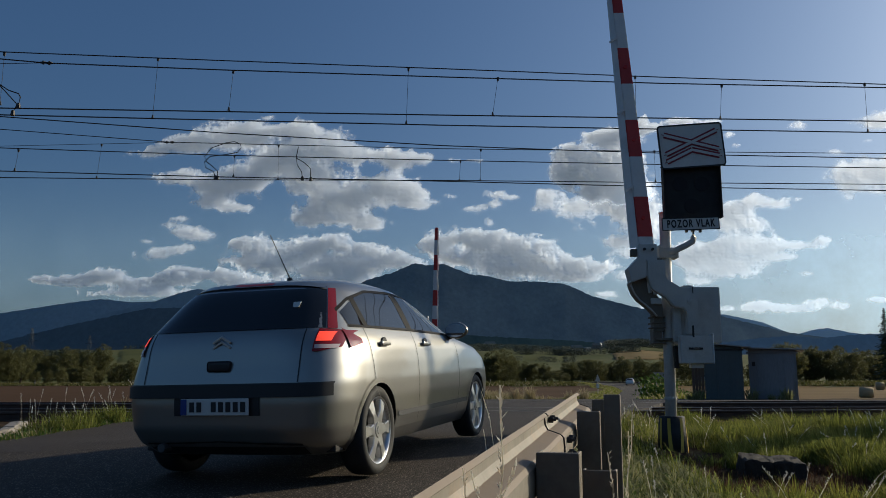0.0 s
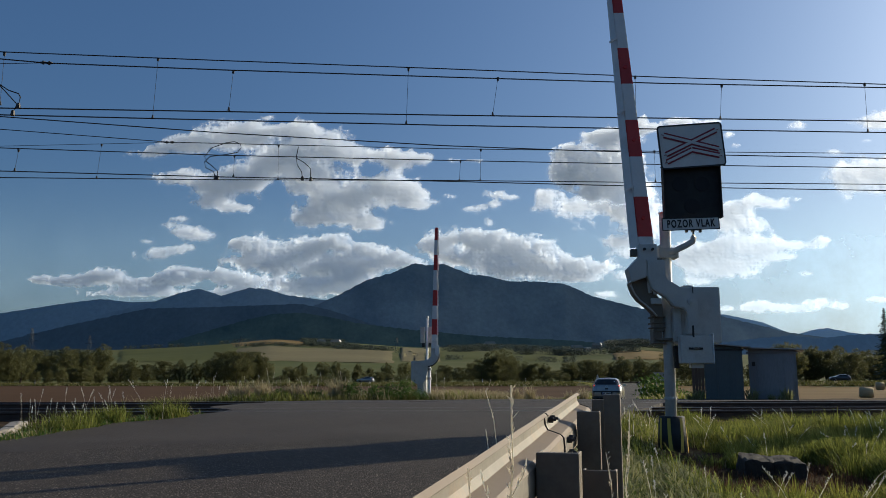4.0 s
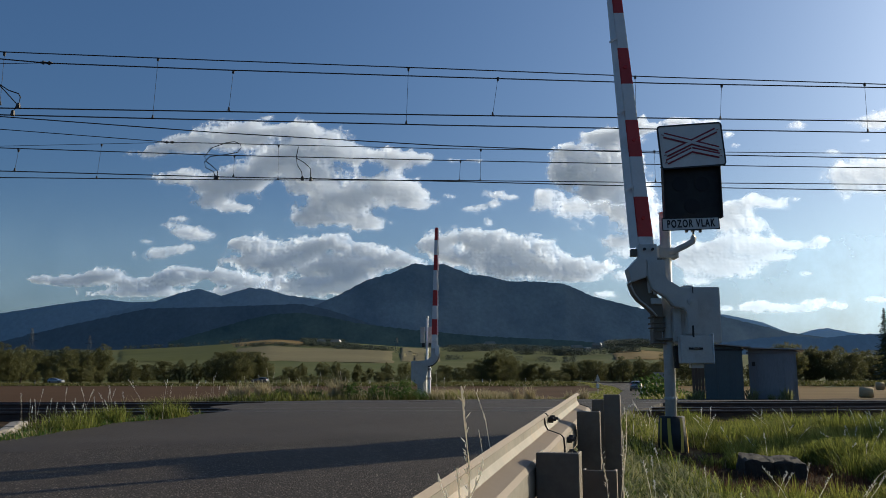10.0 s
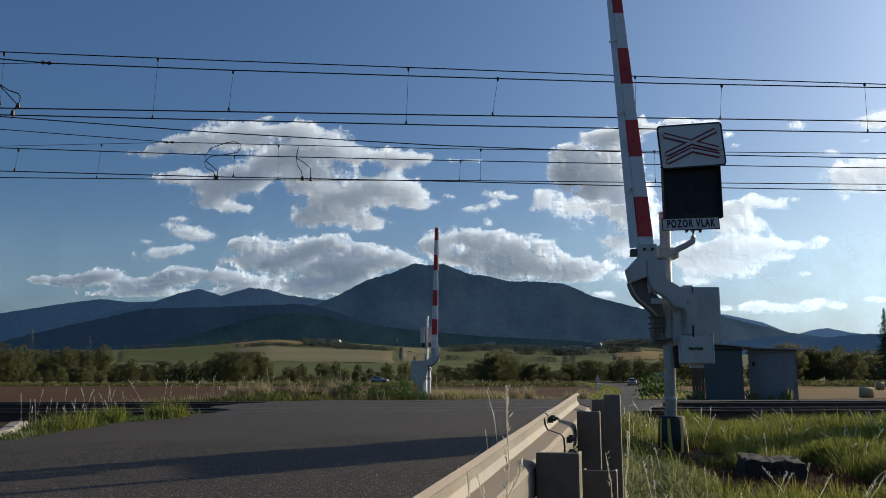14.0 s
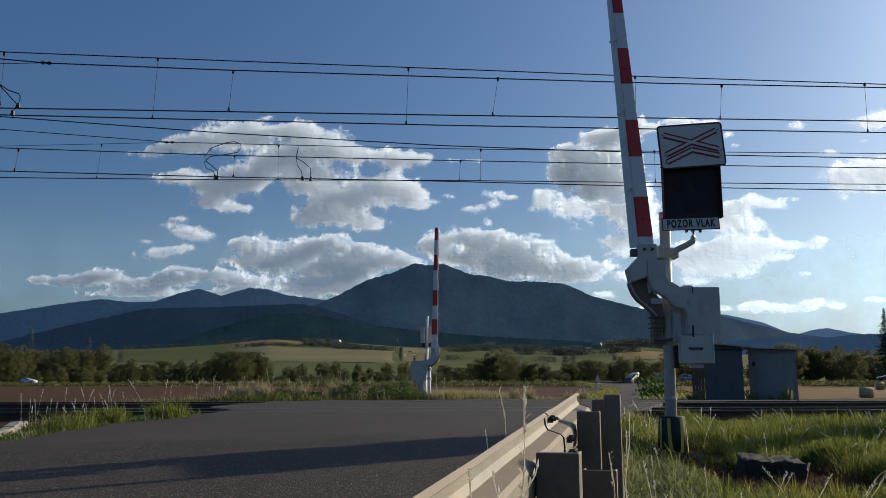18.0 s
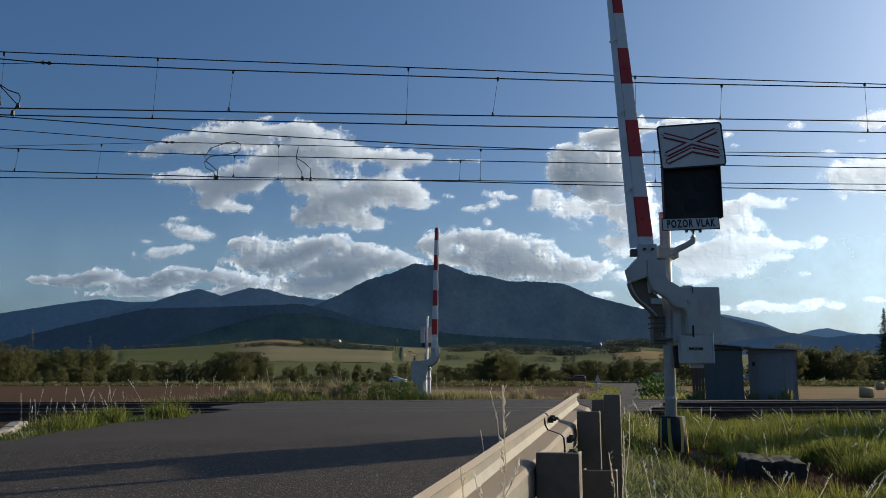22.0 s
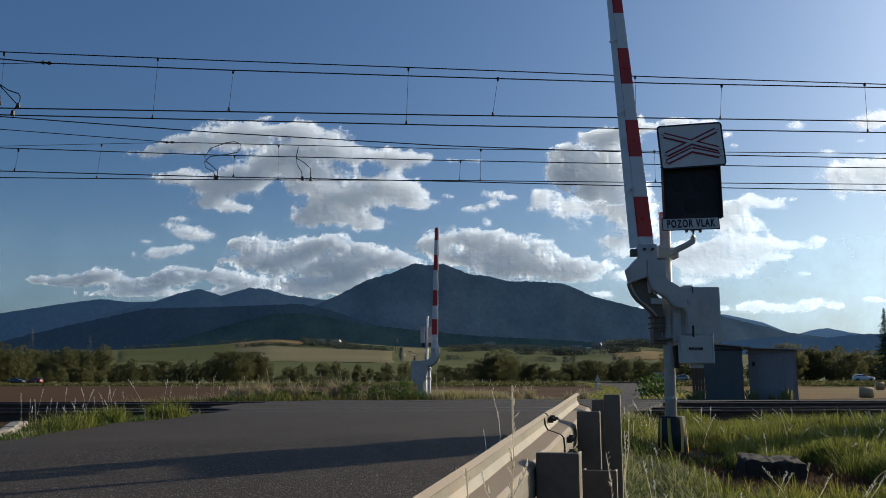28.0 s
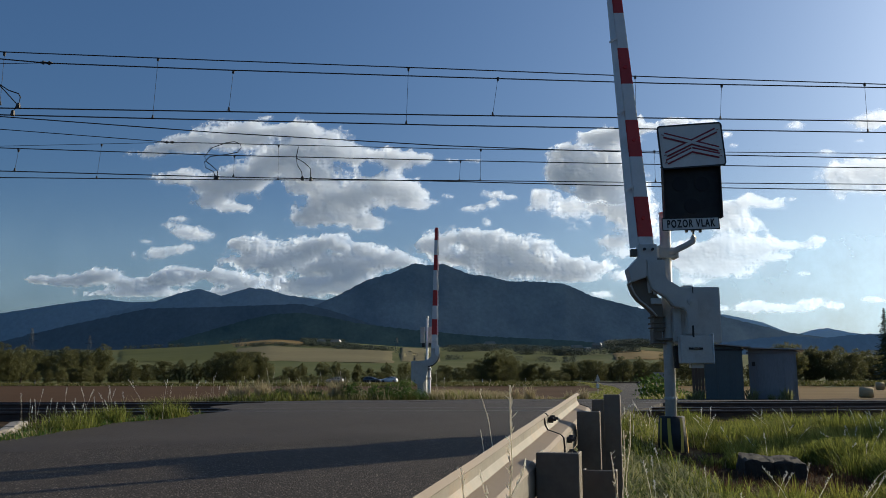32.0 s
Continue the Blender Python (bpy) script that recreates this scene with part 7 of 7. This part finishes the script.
    strip_pts = scatter(24000, -130, 120, 152, 216, road_side, 18)
    blades("road_verge_grass", strip_pts, "grass_olive", 0.6, 0.25, 0.8, "rough green grass beside the main road", 18)


def build_bushes():
    for x, y, s, lab in ((11.7, 44.5, 1.45, "bushy green shrub beside the lane"), (12.7, 45.5, 0.9, "bushy green shrub beside the lane"), (13.6, 46.5, 0.8, "bushy green shrub beside the lane")):
        b = thing("bush", pose(x, y, ground_z(x, y) - 0.1, 0, 0, 40 * s), lab, "bush", "bushes beside the lane")
        v, f = crown_mesh(int(s * 100), 1.5 * s, 1.35 * s, 46, 22, 0.085 * s, "round")
        mesh_part("crown", v, f, "weed", b)
        bm = join(*[rod((0, 0, -0.1), (math.cos(k) * 0.3 * s, math.sin(k) * 0.3 * s, 0.7 * s), 0.02, 0.008, 5) for k in range(5)])
        part("stem", bm, "bark", b)
    for k, (x, y, s) in enumerate(((-1.35, 25.6, 0.62), (-2.1, 25.2, 0.42), (-2.9, 25.4, 0.50), (-3.9, 25.0, 0.36), (-1.7, 24.9, 0.34), (-5.0, 25.2, 0.34), (-0.75, 25.4, 0.36))):
        b = thing("weed_bush", pose(x, y, ground_z(x, y) - 0.05, 0, 0, 70 * k), "low bushy green weeds beside the far barrier", "bush", "weeds round the far barrier")
        v, f = crown_mesh(40 + k, 1.5 * s, 1.15 * s, 46, 22, 0.075 * s, "round")
        mesh_part("crown", v, f, "weed", b)


def stalk(name, label, height, ears, bend, seed, thick=0.0016, sprays=()):
    """A single dry grass stalk standing on its own, with loose ears along its top."""
    rnd = random.Random(seed)
    ob = thing(name, Matrix.Identity(4), label, "grass stalk", "dry stalks beside the guardrail")
    pts = [(bend * (k / 14) ** 2 + 0.004 * math.sin(k * 1.7), 0, height * k / 14) for k in range(15)]
    part("stem", tube(pts, thick, 6), "seed", ob)
    verts, faces = [], []
    for k in range(ears):
        f = 0.76 + 0.24 * (round((k + rnd.random()) / ears * 7) / 7 * 0.85 + 0.15 * rnd.random())
        c = Vector((bend * f * f, 0, height * f))
        d = Vector((rnd.gauss(0, 0.55), rnd.gauss(0, 0.5), rnd.uniform(0.8, 1.6))).normalized()
        L, w = rnd.uniform(0.009, 0.019), rnd.uniform(0.0011, 0.0021)
        a = d.orthogonal().normalized()
        b = d.cross(a)
        i = len(verts)
        verts += [c, c + d * L * 0.45 + a * w, c + d * L * 0.45 + b * w, c + d * L * 0.45 - a * w, c + d * L * 0.45 - b * w, c + d * L]
        for q in range(4):
            faces += [(i, i + 1 + q, i + 1 + (q + 1) % 4), (i + 5, i + 1 + (q + 1) % 4, i + 1 + q)]
    tagged(mesh_part("ear", verts, faces, "seed", ob, "loose pale seed ear"), kind="stuff")
    for f, s, L in sprays:
        c = Vector((bend * f * f, 0, height * f))
        pts = [c, c + Vector((s * 0.25, 0, 0.45)) * L, c + Vector((s * 0.42, 0, 0.75)) * L, c + Vector((s * 0.48, 0, 1.0)) * L]
        bm = tube(pts, 0.0012, 5)
        tip = pts[-1]
        for k in range(3):
            q = pts[1].lerp(tip, k / 2)
            bm = join(bm, rod(q, q + Vector((s * 0.002, 0.001 * k, 0.014)), 0.0028, 0.0006, 5))
        part("side_spray", bm, "seed", ob)
    return ob


STALKS = {}


def build_stalks():
    STALKS["main"] = stalk("dry_stalk", "tall pale dry grass stalk with loose seed ears", 1.02, 34, 0.02, 3, 0.0019, ((0.70, 1, 0.075), (0.74, -1, 0.10), (0.80, 1, 0.06)))
    STALKS["second"] = stalk("dry_stalk", "thin pale dry grass stalk with a drooping tip", 0.735, 10, -0.07, 4, 0.0015)
    STALKS["short"] = stalk("dry_stalk", "short pale dry grass stalk with seed ears", 0.86, 30, -0.01, 5)
    STALKS["right_a"] = stalk("dry_stalk", "pale dry grass stalk in front of the steel posts", 0.80, 26, 0.03, 6)
    STALKS["right_b"] = stalk("dry_stalk", "pale dry grass stalk in front of the steel posts", 0.86, 12, 0.05, 7)
    STALKS["right_c"] = stalk("dry_stalk", "pale dry grass stalk in front of the steel posts", 0.74, 18, -0.03, 8)
    STALKS["road_a"] = stalk("dry_stalk", "thin dry grass stem at the road's edge", 0.62, 8, -0.02, 9, 0.0013)
    STALKS["road_b"] = stalk("dry_stalk", "thin dry grass stem at the road's edge", 0.55, 8, 0.02, 10, 0.0013)
    STALKS["left"] = stalk("dry_stalk", "pale dry grass tip at the road's edge", 0.60, 16, 0.01, 11)


build_grass()
build_bushes()
build_stalks()


def sway():
    """The dry stalks swing in the wind about their roots."""
    t1 = [0, 0.5, 1, 1.5, 2, 3, 3.5, 4.5, 5.5, 6, 6.5, 7, 8, 8.5, 9, 9.5, 10, 10.5, 11.5, 12, 12.5, 13.5, 14.5, 15.5, 16.5, 17.5, 18.5, 19.5, 20.5, 21.5, 22.5, 23.5, 24, 24.5, 25.5, 26.5, 27.5, 28.5, 29, 29.5, 30, 31, 32]
    x1 = [872, 902, 912, 968, 910, 917, 888, 900, 907, 950, 877, 857, 868, 819, 813, 778, 802, 793, 855, 847, 829, 882, 886, 910, 933, 930, 897, 874, 921, 888, 876, 886, 859, 880, 896, 900, 902, 888, 944, 925, 905, 908, 891]
    t2 = [0, 1, 1.5, 2, 3, 3.5, 5.5, 8, 9.5, 11.5, 14.5, 16.5, 18.5, 20.5, 21.5, 22.5, 24.5, 25.5, 27.5, 29, 31, 32]
    x2 = [817, 833, 851, 853, 816, 829, 807, 806, 805, 821, 828, 821, 858, 842, 854, 814, 829, 853, 846, 823, 834, 814]

    def swing(ob, x, y, z, ts, angles):
        walk(ob, [(t, Matrix.Translation((x, y, z)) @ Matrix.Rotation(radians(a), 4, "Y")) for t, a in zip(ts, angles)])
    gz = lambda x, y: ground_z(x, y) - 0.02
    x, y = 0.10, 1.5
    swing(STALKS["main"], x, y, EYE - 1.03, t1, [(v - 884) * 0.0565 for v in x1])
    x, y = 0.265, 3.2
    swing(STALKS["second"], x, y, EYE - 0.775, t2, [(v - 838) * 0.155 for v in x2])
    for key, x, y, z, amp, ph in (("short", 0.055, 1.62, EYE - 1.03, 0.45, 0.0), ("right_a", 0.64, 3.0, gz(0.64, 3.0), 0.8, 1.1), ("right_b", 0.66, 3.1, gz(0.66, 3.1), 0.7, 2.0),
                                  ("right_c", 0.60, 2.85, gz(0.60, 2.85), 0.8, 2.9), ("road_a", 0.17, 3.0, EYE - 0.80, 0.9, 0.4), ("road_b", 0.03, 2.6, EYE - 0.82, 0.9, 1.7), ("left", -1.14, 2.35, EYE - 0.93, 2.0, 0.9)):
        swing(STALKS[key], x, y, z, t1, [(v - 884) * 0.056 * amp * 0.5 + 1.2 * amp * math.sin(t * 1.9 + ph) for t, v in zip(t1, x1)])


# ============ small far things ============
def build_pylons():
    for u, d, h, r in ((-508, 420, 24, 0.08), (-436, 620, 22, 0.08), (-250, 1000, 14, 0.10), (-57, 900, 18, 0.10)):
        x = u * d / 1000
        p = thing("pylon", pose(x, d, ground_z(x, d) - 0.5), "grey lattice power pylon far across the valley", "pylon", "power pylons")
        hw = lambda z: 1.7 * (1 - z / h) ** 0.8 + 0.22
        cs = ((-1, -1), (1, -1), (1, 1), (-1, 1))
        for sx, sy in cs:
            pts = [(sx * hw(h * k / 5), sy * hw(h * k / 5), h * k / 5) for k in range(6)]
            part("leg", tube(pts, r, 5), "pylon_steel", p)
        for k in range(9):
            a, b = h * k / 9, h * (k + 1) / 9
            for (ax, ay), (bx, by) in ((cs[0], cs[1]), (cs[1], cs[0])):
                part("brace", rod((ax * hw(a), ay * hw(a), a), (bx * hw(b), by * hw(b), b), r * 0.6, seg=4), "pylon_steel", p)
        for z, w in ((h * 0.72, 3.6), (h * 0.86, 2.8)):
            part("crossarm", join(rod((-w, 0, z), (w, 0, z), r, seg=5), rod((-w, 0, z), (0, 0, z + 0.9), r * 0.7, seg=4), rod((w, 0, z), (0, 0, z + 0.9), r * 0.7, seg=4)), "pylon_steel", p)


def build_signs():
    x, y = 17.05, 90.0
    s = thing("road_sign", pose(x, y, ground_z(x, y) - 0.1), "grey back of a triangular road sign beside the lane", "road sign", "road signs")
    part("post", rod((0, 0, 0), (0, 0, 2.0), 0.04, seg=8), "grey_paint", s)
    part("plate", slab([(-0.30, 1.60), (0.30, 1.60), (0, 2.35)], -0.03, 0.0, 0.006), "grey_paint", s)
    part("lower_plate", boxm((0.3, 0.02, 0.45), (0, -0.05, 1.1), 0.004, 1), "white_paint", s)
    x, y = 26.6, 100.0
    s = thing("road_sign", pose(x, y, ground_z(x, y) - 0.1), "grey-blue back of a direction sign beside the lane", "road sign", "road signs")
    for dx in (-0.5, 0.5):
        part("post", rod((dx, 0.05, 0), (dx, 0.05, 2.6), 0.04, seg=8), "grey_paint", s)
    part("plate", boxm((1.6, 0.03, 0.85), (0, 0, 2.25), 0.01, 1), "hut_blue", s)
    for x, y in [(x, main_y(x) - 4.6) for x in (-59.5, -57.8, -49, -77, 9.0, -104)] + [(31.6, 128), (18.2, 75), (36, 150)]:
        m = thing("marker_post", pose(x, y, ground_z(x, y) - 0.05), "white roadside marker post with black band", "marker post", "roadside marker posts")
        part("post", boxm((0.16, 0.10, 1.05), (0, 0, 0.52), 0.02, 1), "white_paint", m)
        part("band", boxm((0.164, 0.104, 0.18), (0, 0, 0.85), 0.004, 1), "black", m)


def build_houses():
    for u, d, w, h, turn in ((165, 1180, 16, 5, 10), (190, 1210, 14, 6, -20), (178, 1120, 9, 5, 30), (58, 1240, 18, 6, 0), (-150, 1150, 12, 4, 15), (-132, 1170, 14, 4, -10), (-478, 420, 17, 3.2, 4)):
        x = u * d / 1000
        hs = thing("house", pose(x, d, ground_z(x, d) - 0.5, 0, 0, turn), "small pale house with a grey roof in the valley", "house", "houses in the valley")
        part("wall_block", boxm((w, w * 0.6, h), (0, 0, h / 2), 0), "concrete", hs)
        rf = slab([(-w / 2 - 0.5, h), (w / 2 + 0.5, h), (w / 2 - w * 0.12, h + w * 0.26), (-w / 2 + w * 0.12, h + w * 0.26)], -w * 0.33, w * 0.33)
        part("roof", rf, "roof_sheet", hs)
        for k in (-1, 0, 1):
            part("window", boxm((1.1, 0.1, 1.3), (k * w * 0.28, -w * 0.3 - 0.02, h * 0.55), 0), "black", hs)


build_pylons()
build_signs()
build_houses()


# ============ what moves ============
def glide(t, ts, vs):
    """Smooth curve through (ts, vs)."""
    t = min(max(t, ts[0]), ts[-1])
    k = min(max(int(np.searchsorted(ts, t)) - 1, 0), len(ts) - 2)
    h = ts[k + 1] - ts[k]
    slope = lambda i: (vs[min(i + 1, len(vs) - 1)] - vs[max(i - 1, 0)]) / (ts[min(i + 1, len(vs) - 1)] - ts[max(i - 1, 0)])
    f = (t - ts[k]) / h
    a, b, m0, m1 = vs[k], vs[k + 1], slope(k) * h, slope(k + 1) * h
    return (2 * f ** 3 - 3 * f ** 2 + 1) * a + (f ** 3 - 2 * f ** 2 + f) * m0 + (-2 * f ** 3 + 3 * f ** 2) * b + (f ** 3 - f ** 2) * m1


def stand(x, y, z, ahead, right_up):
    """Pose of a car at a place, its nose along ahead, its right side raised by that slope."""
    fwd = Vector(ahead).normalized()
    rt = fwd.cross(Vector((0, 0, 1))).normalized()
    rt = (rt + Vector((0, 0, right_up))).normalized()
    up = rt.cross(fwd).normalized()
    rt = fwd.cross(up)
    m = Matrix((rt, fwd, up)).transposed().to_4x4()
    m.translation = (x, y, z)
    return m


def hatch_place(t):
    if t <= 18:
        y = glide(t, [0, 0.3, 0.6, 1, 2, 3, 4, 5.5, 6, 8, 10, 12, 13, 14.5, 17, 18], [6.22, 8.92, 11.85, 15.79, 27, 37.5, 48, 63.5, 69, 95, 121, 145, 155, 165, 175.5, 178.5])
        return Vector((glide(y, LINE_Y, LINE_X), y, glide(y, LINE_Y, LINE_Z) + 0.012))
    # turns right into the main road
    ts = [18, 19, 19.5, 20, 21, 22, 24, 32.4]
    x = glide(t, ts, [40.9, 44.0, 45.9, 48.2, 56, 66, 90, 195])
    y = glide(t, ts, [178.5, 181.6, 181.8, 180.9, 179.1, 177.1, 172.3, 151.3])
    return Vector((x, y, max(main_z(x), glide(min(y, 187), LINE_Y, LINE_Z)) + 0.012))


def motions():
    # the silver hatchback drives off over the crossing
    times = [i * 0.1 for i in range(0, 41)] + [4 + 0.25 * i for i in range(1, 61)] + [19.25 + 0.25 * i for i in range(52)]
    times = sorted({round(min(t, 32.0), 3) for t in times} | {32.0})
    rows = []
    for t in times:
        p, q = hatch_place(t), hatch_place(t + 0.15)
        fall = CROSSFALL * float(np.interp(p.y, [0, 9.5, 13.2, 22, 60], [1, 1, 0, 0, 0]))
        nose = q - p
        if t < 1.2:
            nose = Vector((math.sin(radians(18.0 - 1.8 * t)), math.cos(radians(18.0 - 1.8 * t)), math.tan(radians(2.2 - 1.85 * t))))
        rows.append((t, stand(p.x, p.y, p.z, nose, fall)))
    walk(HATCH, rows)
    spun, last, wrows = 0.0, hatch_place(0), []
    for i in range(0, 181):
        t = i / 30
        p = hatch_place(t)
        spun += (p - last).length / 0.316
        last = p
        wrows.append((t, spun))
    for w in HATCH_WHEELS:
        at = w.location.copy()
        rows = [(t, Matrix.Translation(at) @ Matrix.Rotation(-a, 4, "X")) for t, a in wrows]
        walk(w, rows + [(32.0, rows[-1][1])])
    # traffic on the main road: seconds and thousandths to the right of straight ahead
    plans = {
        "leaver": (1.7, [0, 1, 2, 5.5, 6, 8, 9, 32], [320, 211, 106, -247, -308, -540, -650, -1500]),
        "dark": (1.7, [0, 4.5, 5.5, 6, 7, 8, 9, 10, 11, 14, 32], [1200, 400, 256, 200, 103, 0, -109, -224, -333, -640, -1600]),
        "light": (-1.7, [0, 9, 10, 11, 12, 13, 16.5, 17, 20, 32], [-1900, -610, -474, -373, -276, -173, 157, 200, 500, 1600]),
        "light_late": (-1.7, [0, 17.5, 19, 20, 21.5, 23, 25, 27, 32], [-2300, -560, -394, -277, -109, 48, 239, 420, 900]),
        "maroon": (1.7, [0, 20, 21.5, 23, 25, 27.5, 28, 29, 32], [2000, 380, 216, 62, -156, -436, -500, -620, -980]),
        "dark_late": (-1.7, [0, 27, 29, 30, 31, 32], [-3000, -620, -416, -307, -196, -87]),
        "grey_last": (1.7, [0, 28, 29, 30, 31, 32], [3000, 290, 182, 81, -25, -132]),
        "white_last": (1.7, [0, 28, 29, 30, 31, 32], [3100, 352, 249, 149, 43, -66]),
    }
    for key, (lane, ts, us) in plans.items():
        way = 1 if us[-1] > us[0] else -1
        rows = []
        for t in [i * 0.5 for i in range(65)]:
            u = glide(t, ts, us) / 1000
            x = u * (192 + lane) / (1 + 0.2 * u) - way * 1.3
            rows.append((t, stand(x, main_y(x) + lane, main_z(x) + 0.01, (way, -0.2 * way if abs(x) < 420 else 0, 0), 0)))
        walk(FAR_CARS[key], rows)
    # the white car ahead waits, then turns right at the junction
    rows = []
    tx, xs = [0, 1, 2, 3, 3.5, 4, 5, 6, 7, 32.4], [38.0, 39.0, 40.5, 42.6, 44.6, 47.5, 54, 63, 75, 430]
    ty, ys = [0, 1, 2, 3, 4, 5, 6, 7, 32.4], [166, 170, 175.5, 179.5, 181, 179.5, 177.7, 175.3, 104.3]
    for t in [i * 0.25 for i in range(129)]:
        x, y = glide(t, tx, xs), glide(t, ty, ys)
        d = Vector((glide(t + 0.2, tx, xs) - x, glide(t + 0.2, ty, ys) - y, 0))
        z = max(main_z(x), glide(min(y, 187), LINE_Y, LINE_Z)) if x > 44 else glide(y, LINE_Y, LINE_Z)
        rows.append((t, stand(x, y, z + 0.01, d, 0)))
    walk(FAR_CARS["lane"], rows)
    # clouds drift slowly to the left
    for ob, drift in CLOUDS:
        a, d = ob.location.copy(), Vector((drift * 6.6, 0, 0))
        walk(ob, [(0.0, Matrix.Translation(a + d)), (32.0, Matrix.Translation(a - d))])
    sway()


motions()
